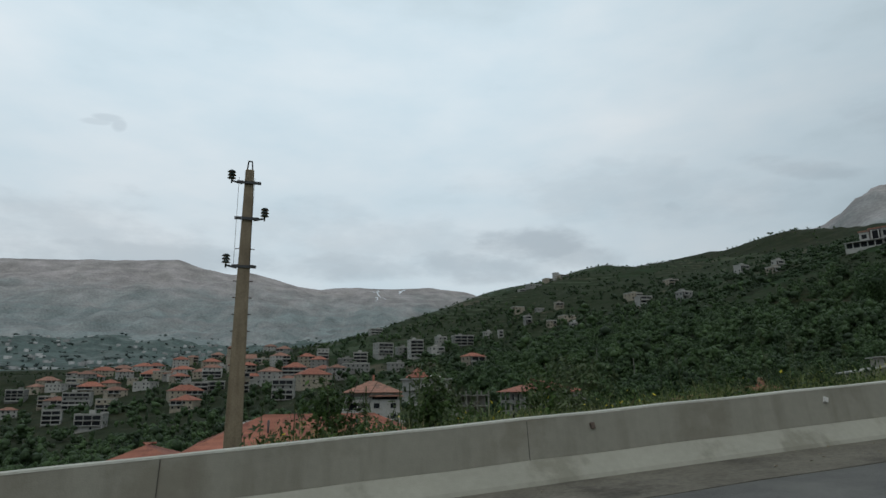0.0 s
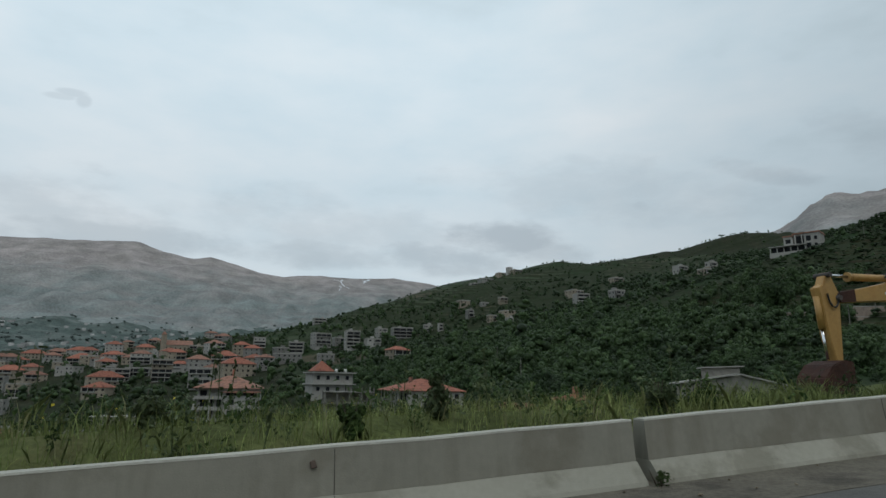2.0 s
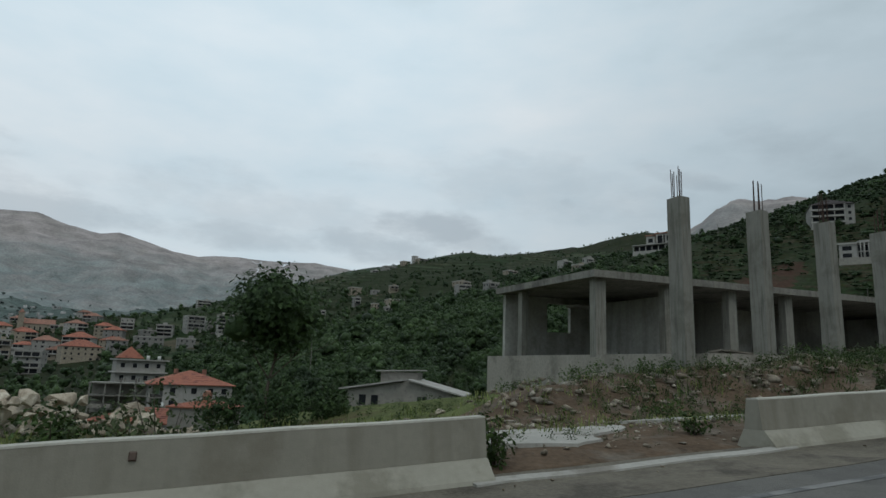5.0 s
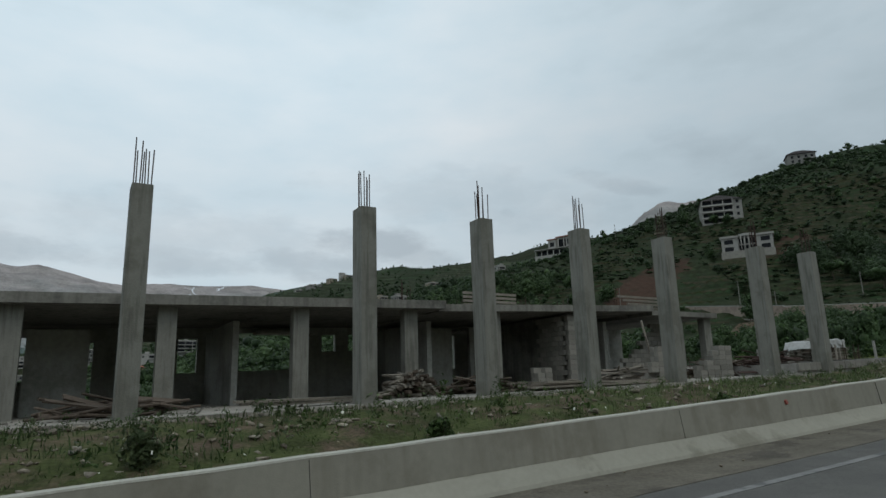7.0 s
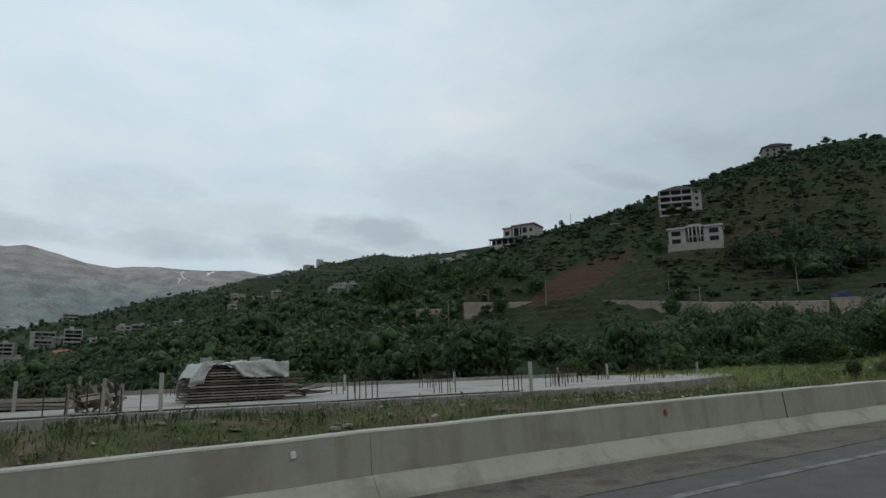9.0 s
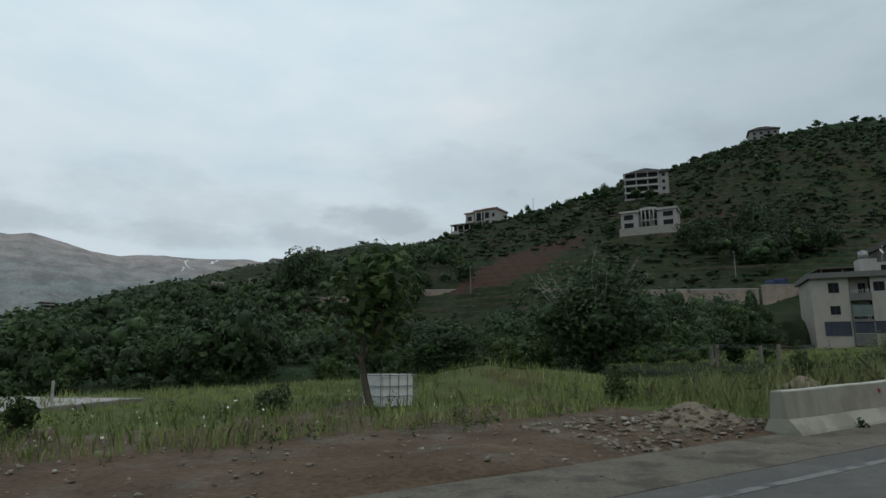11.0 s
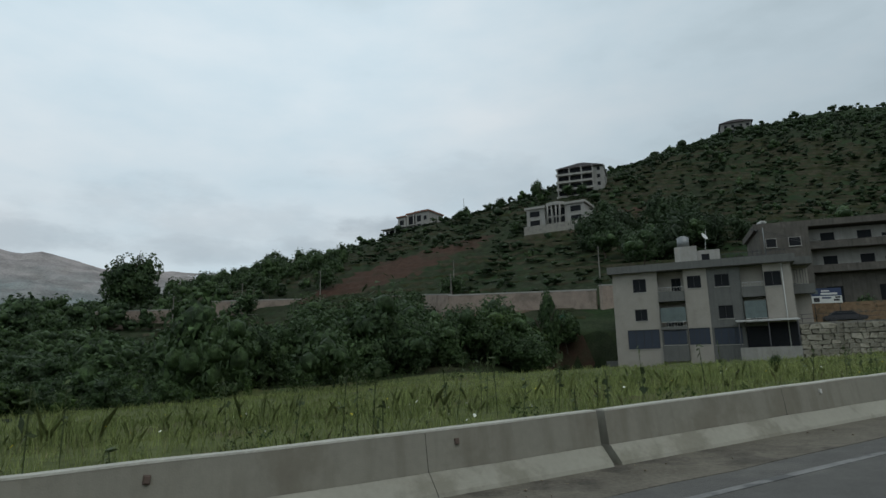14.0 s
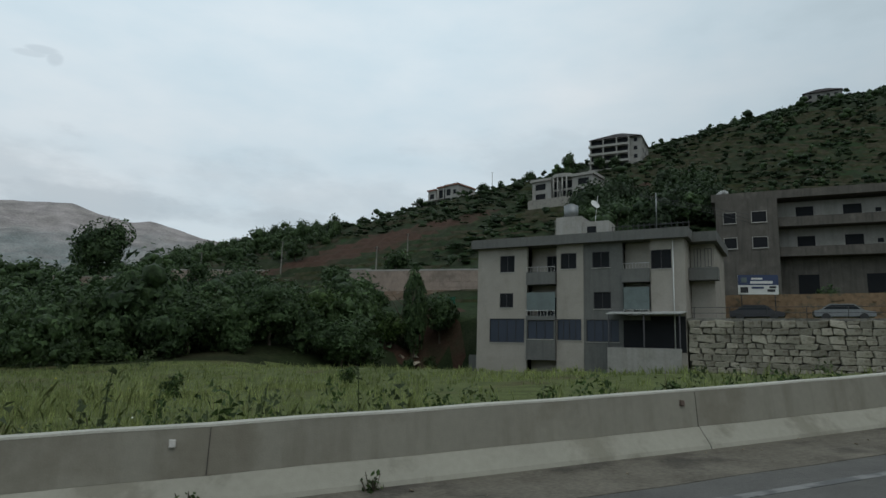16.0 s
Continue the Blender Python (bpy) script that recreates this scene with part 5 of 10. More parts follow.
def build_town():
    rng = random.Random(4)
    for s, d, w, st, kind, tn in ((-112, 636, 22, 2, "r", 12), (-98, 642, 14, 2, "r", -8), (-147, 850, 26, 2, "r", 5), (-155, 1000, 26, 2, "r", 20), (-114, 917, 24, 2, "r", -15), (-69, 692, 26, 2, "r", 8),
                                  (-54, 770, 17, 3, "r", 4), (-45, 712, 20, 2, "r", -6), (-23, 528, 24, 2, "r", 15), (-20, 736, 19, 3, "r", 10), (-11, 629, 17, 3, "r", 0), (39, 548, 17, 3, "r", 12), (60, 560, 20, 3, "r", -10),
                                  (67, 464, 22, 3, "r", 14), (73, 616, 15, 3, "r", 5), (157, 375, 12, 2, "r", 20), (-180, 760, 20, 2, "r", 0), (-85, 600, 16, 2, "r", 25), (-15, 460, 15, 2, "r", -20), (20, 600, 15, 3, "r", 3),
                                  (-130, 720, 18, 2, "r", -12), (-85, 810, 20, 2, "r", 9), (10, 655, 16, 2, "r", 18), (52, 505, 14, 2, "r", -5), (-40, 640, 15, 2, "r", 30)):
        house(s, d, w, None, st, "hip", rng.choice(("wall_stone", "wall_white", "wall_stone")), tn, label=RED, balcony=rng.choice((0, 1, 2)), tile=rng.choice(("tile_red", "tile_red", "tile_old")), seed=1)
    for s, d, w, st, bal, tn, wall in ((-106, 571, 24, 4, 2, 5, "wall_white"), (-64, 430, 19, 3, 2, -4, "wall_white"), (-134, 595, 14, 3, 2, 0, "wall_stone"), (-99, 483, 14, 3, 2, 10, "wall_white"), (16, 514, 18, 5, 2, 6, "wall_stone"),
                                       (46, 427, 17, 4, 2, -8, "wall_white"), (107, 531, 25, 2, 1, 4, "wall_grey"), (143, 601, 19, 4, 2, 12, "wall_white"), (163, 552, 15, 5, 2, 0, "wall_white"), (156, 572, 15, 3, 1, 8, "wall_grey"),
                                       (179, 542, 15, 2, 1, 5, "wall_white"), (213, 571, 23, 3, 2, -6, "wall_grey"), (-170, 640, 18, 3, 2, 0, "wall_grey"), (-30, 580, 14, 2, 1, 12, "wall_grey"), (-75, 520, 16, 3, 2, 3, "wall_stone"),
                                       (120, 590, 16, 3, 2, -10, "wall_white"), (200, 600, 12, 2, 1, 14, "wall_white"), (130, 480, 14, 2, 0, 6, "wall_grey"), (90, 640, 14, 3, 2, 0, "wall_white"), (-5, 560, 22, 2, 2, 3, "wall_grey")):
        house(s, d, w * 0.8, None, st, "flat", wall, tn, label=FLAT, balcony=bal, seed=2)
    for s, d, w, st, tn in ((-143, 691, 26, 1, 0), (-50, 664, 10, 2, 0), (-29, 590, 10, 2, 10), (162, 752, 20, 2, 4), (306, 656, 17, 2, 5), (329, 600, 12, 3, -6), (284, 580, 9, 3, 8), (317, 622, 11, 1, 0), (287, 532, 10, 2, 4),
                            (271, 460, 7, 3, 0), (306, 536, 21, 1, 2), (240, 576, 10, 2, 5), (246, 557, 6, 3, 0), (361, 511, 18, 3, 6), (331, 450, 15, 2, -8), (314, 375, 12, 3, 4), (466, 597, 18, 2, 0), (430, 448, 14, 2, 8), (372, 352, 13, 1, 5),
                            (395, 372, 9, 2, 0), (430, 885, 28, 1, 0), (468, 915, 18, 2, 5), (500, 925, 22, 1, 8), (395, 850, 14, 1, 0)):
        house(s, d, w * 0.72, None, min(st, 2), "flat", rng.choice(("wall_white", "wall_stone", "wall_grey")), tn, label=WHITE, balcony=rng.choice((1, 2)), seed=3, group="houses on the slope")

    for k in range(34):
        s, d = -175 + 8.6 * k + rng.uniform(-14, 14), rng.uniform(520, 860)
        if s > 60:
            d = rng.uniform(470, 640)
        house(s, d, rng.uniform(11, 17), None, rng.choice((2, 2, 3)), "hip" if rng.random() < 0.72 and s < 90 else "flat", rng.choice(("wall_stone", "wall_white", "wall_grey")), rng.uniform(-25, 25),
              label="tight-packed town house between garden trees", balcony=rng.choice((0, 1)), tile=rng.choice(("tile_red", "tile_old", "tile_old")), seed=5)


build_town()


def town_trees():
    """Dark garden trees that fill the gaps between the town's houses and climb the slope behind."""
    rng = np.random.default_rng(77)
    s, d = scatter(rng, 2300, -230, 330, 300, 820, lambda s, d: 0.30 + 0.45 * (ripple(s, d, 70) > 0.0) + 0.3 * step(s, 90, 200) * (d < 620))
    free = np.ones(len(s), bool)
    for hs, hd, w in HOUSES:
        free &= ~((np.abs(s - hs) < w * 0.62 + 2) & (d > hd - w * 0.6 - 9) & (d < hd + w * 0.6))
    k = free & clear_of_houses(s, d)
    s, d = s[k], d[k]
    h = rng.uniform(3.5, 8.5, len(s)) * np.where(rng.uniform(0, 1, len(s)) < 0.16, 1.6, 1.0) * (1 - 0.25 * step(d, 500, 800))
    slim = rng.uniform(0, 1, len(s)) < 0.15
    wide = h * np.where(slim, rng.uniform(0.3, 0.45, len(s)), rng.uniform(0.75, 1.25, len(s)))
    half = rng.uniform(0, 1, len(s)) < 0.7
    rows = np.stack([s, d, h, wide], -1)
    wood("town_trees", rows[half], "dark garden trees between the town houses", "leaf_dark", count=74, seed=78, size=0.12)
    wood("town_trees", rows[~half], "deep green pines and cypresses between the town houses", "leaf_deep", count=74, seed=79, size=0.12)


town_trees()


def church():
    thing = new("church")
    thing.matrix_world = place(11.6, 714, None, 8)
    bm = bmesh.new()
    box(bm, -15, 15, -7, 7, -4, 9)
    part("nave_wall", bm, M["wall_stone"], thing)
    bm = bmesh.new()
    prism(bm, [(-7.6, 9), (7.6, 9), (0, 14)], -15.4, 15.4, axes="yz")
    part("roof", bm, M["tile_old"], thing)
    for x in (-13.0,):
        bm = bmesh.new()
        box(bm, x - 2.4, x + 2.4, -9.5, -4.7, -4, 19)
        box(bm, x - 2.7, x + 2.7, -9.8, -4.4, 14, 14.5)
        part("bell_tower", bm, M["wall_stone"], thing)
        bm = bmesh.new()
        hip_roof(bm, x - 2.4, x + 2.4, -9.5, -4.7, 19, 3.5, 0.3)
        part("spire", bm, M["tile_old"], thing)
        bm = bmesh.new()
        rod(bm, (x, -7.1, 22), (x, -7.1, 25), 0.12)
        part("finial", bm, M["metal_dark"], thing)
    for k in range(6):
        window_part(thing, -10 + 4.4 * k, 3, 1.2, 3.5, -7, frame=False)
    tagged(thing, "stone church with a square bell tower and tiled roof", "church")


church()


def ridge_tower():
    thing = new("ridge_tower")
    thing.matrix_world = place(492, 933, None, 0)
    bm = bmesh.new()
    box(bm, -4.2, 4.2, -4, 4, -4, 11)
    part("wall", bm, M["wall_white"], thing)
    bm = bmesh.new()
    box(bm, -4.5, 4.5, -4.3, 4.3, 11, 11.5)
    part("roof", bm, M["slab_pale"], thing)
    for f in range(3):
        for k in (-2.2, 2.2):
            window_part(thing, k, 1.2 + 3.2 * f, 1.2, 1.4, -4, frame=False)
    tagged(thing, "pale narrow tower building on the ridge", "building")


ridge_tower()


def distant_villages():
    """Far scattered houses across the valley, too many and too small to count."""
    rng = np.random.default_rng(9)
    v, f = [], []
    for k in range(420):
        g = rng.integers(0, 9)
        s = (-1150, -900, -600, -350, -120, 120, 330, 520, 760)[g] + rng.normal(0, 110)
        d = (1500, 1750, 2050, 1350, 1900)[g % 5] + rng.normal(0, 130) + 0.25 * abs(rng.normal(0, 300))
        w, e, h = rng.uniform(3.0, 6.5), rng.uniform(3.0, 6), rng.uniform(2.5, 7)
        z = float(ground(s, d)[0])
        a = rng.uniform(-0.5, 0.5)
        n = 8 * len(v)
        c, sn = math.cos(a), math.sin(a)
        q = np.array([(x, y, zz) for zz in (-4, h) for x, y in ((-w, -e), (w, -e), (w, e), (-w, e))], float)
        xy = np.stack([q[:, 0] * c - q[:, 1] * sn, q[:, 0] * sn + q[:, 1] * c], -1)
        v.append(to_world(s + xy[:, 0], d + xy[:, 1], z + q[:, 2]))
        f += [(n, n + 1, n + 5, n + 4), (n + 1, n + 2, n + 6, n + 5), (n + 2, n + 3, n + 7, n + 6), (n + 3, n, n + 4, n + 7), (n + 4, n + 5, n + 6, n + 7)]
    M["village"] = mat("distant_house_walls", (0.25, 0.25, 0.24), 0.9, 0.2, 0.2, isles=0.4)
    ob = new("distant_village", quick_mesh("distant_village", np.concatenate(v), np.array(f), M["village"]))
    tagged(ob, "tiny pale houses scattered over the far valley side", "houses", kind="stuff")


distant_villages()


def valley_trees():
    """Groves and hedges over the far valley side, dark against the paler fields; distance haze is put into their
    colour.
    """
    rng = np.random.default_rng(88)
    s, d = scatter(rng, 4200, -1500, 1300, 1120, 2500, lambda s, d: 0.12 + 0.75 * (ripple(s, d, 330) + 0.5 * ripple(d, s, 90) > 0.15) * (1 - 0.8 * step(d, 1900, 2400)))
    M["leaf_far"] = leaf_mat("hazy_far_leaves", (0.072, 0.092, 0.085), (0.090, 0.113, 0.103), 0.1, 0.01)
    h = rng.uniform(6, 13, len(s))
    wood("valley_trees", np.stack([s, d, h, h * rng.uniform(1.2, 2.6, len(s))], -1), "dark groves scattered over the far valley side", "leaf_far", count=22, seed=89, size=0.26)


valley_trees()


def villa_below():
    """The white four-storey house with a wide red roof and corner balconies."""
    thing = new("house")
    z = -9.6
    thing.matrix_world = place(59.6, 172, z, -8) @ Matrix.Diagonal((0.86, 0.86, 0.9, 1))
    w, e = 8.2, 7.5
    bm = bmesh.new()
    box(bm, -0.8, w, -e, e, -4, 11.3)
    box(bm, -w, -0.9, -e + 2.0, e, -4, 11.3)
    part("wall", bm, M["wall_white"], thing)
    bm = bmesh.new()
    hip_roof(bm, -w, w, -e, e, 11.4, 3.3, 0.9)
    part("roof", bm, M["tile_old"], thing)
    bm = bmesh.new()
    hip_roof(bm, -0.6, w + 0.6, -e - 0.6, -e + 4, 10.3, 0.9, 0.5)
    part("lower_roof", bm, M["tile_old"], thing)
    bm = bmesh.new()
    rod(bm, (0.4, 0.5, 13.5), (0.4, 0.5, 16.4), 0.35, 0.3, 10)
    part("chimney", bm, M["tile_red"], thing)
    for k in range(1, 4):
        bm = bmesh.new()
        box(bm, -w - 0.9, -0.9, -e - 0.3, -e + 1.95, 2.9 * k - 0.35, 2.9 * k)
        if k > 1:
            box(bm, -w - 0.8, -1.0, -e - 0.25, -e - 0.1, 2.9 * k, 2.9 * k + 0.55)
        part("balcony", bm, M["slab_pale"], thing)
    for x in (-w - 0.5, -4.5):
        bm = bmesh.new()
        rod(bm, (x, -e + 0.0, -4), (x, -e + 0.0, 8.4), 0.2, 0.2, 10)
        part("column", bm, M["slab_pale"], thing)
    for f in range(3):
        window_part(thing, 1.2, 1.1 + 2.9 * f, 1.7, 1.4, -e, frame=False, material="opening")
        window_part(thing, 6.2, 1.1 + 2.9 * f, 1.7, 1.4, -e, frame=False, material="opening")
        window_part(thing, -5.6, 0.6 + 2.9 * f, 3.4, 2.0, -e + 2.0, frame=False, material="opening")
        window_part(thing, -2.3, 0.6 + 2.9 * f, 1.1, 2.0, -e + 2.0, frame=False, material="opening")
    window_part(thing, -6.6, 9.2, 1.8, 1.4, -e + 2.0, frame=False, material="opening")
    window_part(thing, 3.6, 9.35, 7.6, 0.75, -e, frame=False, material="opening")
    for k in range(3):
        window_part(thing, -3 + 4 * k, 3.8, 1.3, 1.4, w, "right", frame=False, material="opening")
        window_part(thing, -3 + 4 * k, 6.7, 1.3, 1.4, w, "right", frame=False, material="opening")
    tagged(thing, "white four-storey house with a red hipped roof and balconies", "house", "houses below the road")


villa_below()


def long_house():
    """The three-storey house under a broad red hipped roof: a windowed front and a side of open terraces on posts."""
    thing = new("house")
    z = -8.6
    thing.matrix_world = place(111.5, 177.7, z, 0)
    w, e = 9.5, 9.5
    bm = bmesh.new()
    box(bm, -w + 3.2, w, -e, e, -5, 8.95)
    part("wall", bm, M["wall_white"], thing)
    bm = bmesh.new()
    hip_roof(bm, -w, w, -e, e, 9.1, 3.3, 0.75)
    part("roof", bm, M["tile_red"], thing)
    for k in range(3):
        bm = bmesh.new()
        box(bm, -w, -w + 3.18, -e, e, 2.95 * k - 0.2, 2.95 * k + 0.05)
        box(bm, -w, -w + 0.12, -e, e, 2.95 * k + 0.05, 2.95 * k + 0.75)
        part("terrace", bm, M["raw_concrete"], thing)
        for y in (-6.6, -2.4, 2.2, 6.4):
            window_part(thing, y, 2.95 * k + 0.3, 1.7, 2.1, -w + 3.2, "left", frame=False, material="opening")
        for x in (-4.2, 0.6, 4.4, 7.6):
            if not (k == 1 and x == 0.6):
                window_part(thing, x, 2.95 * k + 1.0, 1.25, 1.35, -e, frame=True, material="opening")
    for k in range(6):
        y = -e + 0.2 + 3.72 * k
        bm = bmesh.new()
        box(bm, -w + 0.14, -w + 0.42, y - 0.14, y + 0.14, -5, 9.0)
        part("post", bm, M["slab_pale"], thing)
    for x, y in ((-4.0, -2.0), (3.0, 0.5)):
        bm = bmesh.new()
        box(bm, x, x + 1.0, y, y + 0.9, 10.2, 12.7)
        part("chimney", bm, M["tile_old"], thing)
    bm = bmesh.new()
    rod(bm, (-w + 3.6, -e - 0.3, 4.2), (-w + 3.2, -e - 0.7, 4.4), 0.1, 0.55, 14)
    part("satellite_dish", bm, M["frame_white"], thing)
    tagged(thing, "white three-storey house with a broad red roof and terraces", "house", "houses below the road")


long_house()


def block_house():
    """Two low buildings beside the long house: a red-tiled roof and a small flat block with a chimney."""
    thing = new("house")
    thing.matrix_world = place(101, 92, -4.4, -30)
    bm = bmesh.new()
    box(bm, -6, 6, -4, 4, -4, 2.6)
    part("wall", bm, M["wall_grey"], thing)
    bm = bmesh.new()
    hip_roof(bm, -6, 6, -4, 4, 2.7, 1.5, 0.5)
    part("roof", bm, M["tile_red"], thing)
    window_part(thing, -3, 0.8, 1.2, 1.2, -4, frame=False)
    window_part(thing, 2, 0.8, 1.2, 1.2, -4, frame=False)
    tagged(thing, "low grey house under a faded red tile roof", "house", "houses below the road")
    thing = new("house")
    thing.matrix_world = place(106.5, 84, -3.5, -30)
    bm = bmesh.new()
    box(bm, -3.2, 3.2, -3, 3, -4, 4.0)
    part("wall", bm, M["block"], thing)
    bm = bmesh.new()
    hip_roof(bm, -3.2, 3.2, -3, 3, 4.1, 0.7, 0.3)
    part("roof", bm, M["tile_red"], thing)
    bm = bmesh.new()
    box(bm, -0.4, 0.4, -0.4, 0.4, 4.3, 5.6)
    rod(bm, (0, 0, 5.6), (0, 0, 5.9), 0.5, 0.3, 8)
    part("chimney", bm, M["tile_old"], thing)
    window_part(thing, 0, 0.6, 3.0, 1.0, -3, frame=False, material="opening")
    tagged(thing, "small block outhouse with a red edged roof and chimney", "outhouse", "houses below the road")


block_house()


def pyramid_house():
    """The white house with a small red pyramid roof, and the bare concrete frame beside it."""
    thing = new("house")
    thing.matrix_world = place(100.2, 272.4, -2.4, 8)
    bm = bmesh.new()
    box(bm, -8.4, 8.4, -6, 6, -5, 8.2)
    part("wall", bm, M["wall_white"], thing)
    for z in (3.6, 8.2):
        bm = bmesh.new()
        box(bm, -9.5, 9.5, -7.4, 6.3, z, z + 0.5)
        part("slab", bm, M["slab_pale"], thing)
    bm = bmesh.new()
    hip_roof(bm, -7.5, 0.5, -4, 4, 9.2, 4.2, 0.4)
    part("roof", bm, M["tile_red"], thing)
    for f in range(2):
        for k in range(4):
            window_part(thing, -6.3 + 4.1 * k, 1.1 + 4.5 * f, 1.4, 1.6, -6, frame=False, material="opening")
    for x in (3, 7):
        bm = bmesh.new()
        rod(bm, (x, 0, 8.7), (x, 0, 10.2), 0.6, 0.6, 10)
        part("water_tank", bm, M["frame_white"], thing)
    tagged(thing, "white two-storey house with a small red pyramid roof", "house", "houses below the road")
    thing = new("unfinished_house")
    thing.matrix_world = place(96, 206, -7.4, -5)
    for z in (3.2, 6.6):
        bm = bmesh.new()
        box(bm, -8, 8, -5, 5, z, z + 0.3)
        part("slab", bm, M["raw_concrete"], thing)
    for k in range(5):
        for y in (-4.7, 4.7):
            bm = bmesh.new()
            box(bm, -7.8 + 3.8 * k, -7.4 + 3.8 * k, y - 0.2, y + 0.2, -4, 8.2 if k in (2, 3, 4) else 6.6)
            part("post", bm, M["raw_concrete"], thing)
    bm = bmesh.new()
    box(bm, -7.6, 7.8, 0.2, 0.4, -4, 6.6)
    box(bm, -7.6, -2, -4.6, -4.4, 0, 1.1)
    part("block_wall", bm, M["block"], thing)
    tagged(thing, "unfinished bare concrete house frame with open floors", "building", "houses below the road")


pyramid_house()


def tiled_hall():
    """The long low building right under the road, of which little but the red tiled roof shows."""
    thing = new("house")
    zt = -2.0
    thing.matrix_world = place(36.2, 60, zt - 5.2, -2)
    bm = bmesh.new()
    box(bm, -11, 10, -5.5, 5.5, -4, 3.2)
    box(bm, -19, -11, -4.5, 4.5, -4, 2.0)
    part("wall", bm, M["wall_stone"], thing)
    # hipped roof with real pantile courses
    def course(roof, corners):
        bm = bmesh.new()
        vs = [bm.verts.new((p[0], p[1], p[2] + dz)) for dz in (0.0, 0.09) for p in corners]
        for fc in ((0, 1, 2, 3), (4, 5, 6, 7), (0, 1, 5, 4), (2, 3, 7, 6), (1, 2, 6, 5), (3, 0, 4, 7)):
            if len({tuple(round(q, 4) for q in vs[i].co) for i in fc}) > 2:
                bm.faces.new([vs[i] for i in fc])
        bmesh.ops.recalc_face_normals(bm, faces=bm.faces[:])
        part("tile_course", bm, M["tile_red"], roof)
    for name, x0, x1, e, z0, rise in (("roof", -11.6, 10.6, 6.1, 3.2, 2.6), ("lower_roof", -19.6, -10.2, 5.1, 1.7, 2.0)):
        bm = bmesh.new()
        rod(bm, (x0 + e, 0, z0 + rise + 0.07), (max(x1 - e, x0 + e + 0.3), 0, z0 + rise + 0.07), 0.1, 0.1, 8)
        roof = part(name, bm, M["tile_red"], thing)
        n = 12
        for k in range(n):
            u0, u1 = k / n, (k + 1) / n
            lift = rise * u1 + 0.05
            for sgn in (-1, 1):
                course(roof, ((x0 + e * u0, sgn * e * (1 - u0), z0 + rise * u0), (x1 - e * u0, sgn * e * (1 - u0), z0 + rise * u0), (x1 - e * u1, sgn * e * (1 - u1), z0 + lift), (x0 + e * u1, sgn * e * (1 - u1), z0 + lift)))
            for sgn, xe in ((-1, x0), (1, x1)):
                course(roof, ((xe - sgn * e * u0, -e * (1 - u0), z0 + rise * u0), (xe - sgn * e * u0, e * (1 - u0), z0 + rise * u0), (xe - sgn * e * u1, e * (1 - u1), z0 + lift), (xe - sgn * e * u1, -e * (1 - u1), z0 + lift)))
    for x in (-5.0, 2.5):
        bm = bmesh.new()
        rod(bm, (x, -3.2, 4.0), (x, -3.2, 5.6), 0.09, 0.09, 8)
        part("vent_pipe", bm, M["metal_dark"], thing)
    bm = bmesh.new()
    box(bm, -6, 8.5, 6.2, 11, -4, 4.9)
    box(bm, 2.0, 3.0, 7.0, 8.0, 4.9, 5.5)
    part("rear_block", bm, M["slab_pale"], thing)
    tagged(thing, "long low building with a red pantile hipped roof", "house", "houses below the road")


tiled_hall()


def hut(s, d, z, turn, w, e, h, label):
    thing = new("hut")
    thing.matrix_world = place(s, d, z, turn)
    bm = bmesh.new()
    box(bm, -w, w, -e, e, -3, h)
    part("wall", bm, M["block"], thing)
    bm = bmesh.new()
    box(bm, -w - 0.5, w + 0.5, -e - 0.5, e + 0.5, h, h + 0.25)
    box(bm, -w * 0.3, -w * 0.1, -0.5, 0.5, h + 0.25, h + 0.9)
    part("roof", bm, M["slab_pale"], thing)
    window_part(thing, -w * 0.4, 0.7, 0.9, 1.1, -e, frame=False, material="opening")
    window_part(thing, w * 0.5, 0.2, 0.9, 1.9, -e, frame=False, material="opening")
    tagged(thing, label, "hut", "houses below the road")


hut(29, 214, -12.0, 5, 6.5, 4, 3.4, "small flat-roofed concrete hut in the garden")
hut(40, 190, -12.0, 0, 3, 2.5, 2.6, "small flat-roofed concrete shed among bushes")


def gabled_hut():
    """Low concrete farm building with shallow sloping slabs for a roof and a raised middle."""
    thing = new("farm_building")
    z = 0.6
    thing.matrix_world = place(131.8, 81, z, -33)
    bm = bmesh.new()
    prism(bm, [(-7.0, -4), (7.2, -4), (7.2, 2.3), (1.2, 3.9), (-7.0, 2.5)], -5, 5)
    part("wall", bm, M["block"], thing)
    for name, pts in (("roof_slope", [(-8.0, 2.45), (0.4, 3.85), (0.4, 4.05), (-8.0, 2.65)]), ("roof_slope", [(1.0, 4.05), (1.0, 3.85), (8.2, 2.1), (8.2, 2.3)])):
        bm = bmesh.new()
        prism(bm, pts, -5.8, 5.8)
        part(name, bm, M["slab_pale"], thing)
    bm = bmesh.new()
    box(bm, -3.4, 1.6, -2.0, 2.0, 3.4, 4.9)
    part("clerestory", bm, M["block"], thing)
    bm = bmesh.new()
    prism(bm, [(-4.0, 4.9), (2.2, 5.15), (2.2, 5.3), (-4.0, 5.05)], -2.5, 2.5)
    part("clerestory_roof", bm, M["slab_pale"], thing)
    for x in (-5.0, -3.4, 2.4, 3.1, 5.2):
        window_part(thing, x, 0.6, 0.5 if 2 < x < 4 else 0.9, 1.3, -5, frame=False, material="opening")
    window_part(thing, 0, 0.4, 1.4, 1.6, -7.0, "left", frame=False, material="opening")
    tagged(thing, "low pale concrete farm building with shallow slab roofs", "farm building")


gabled_hut()


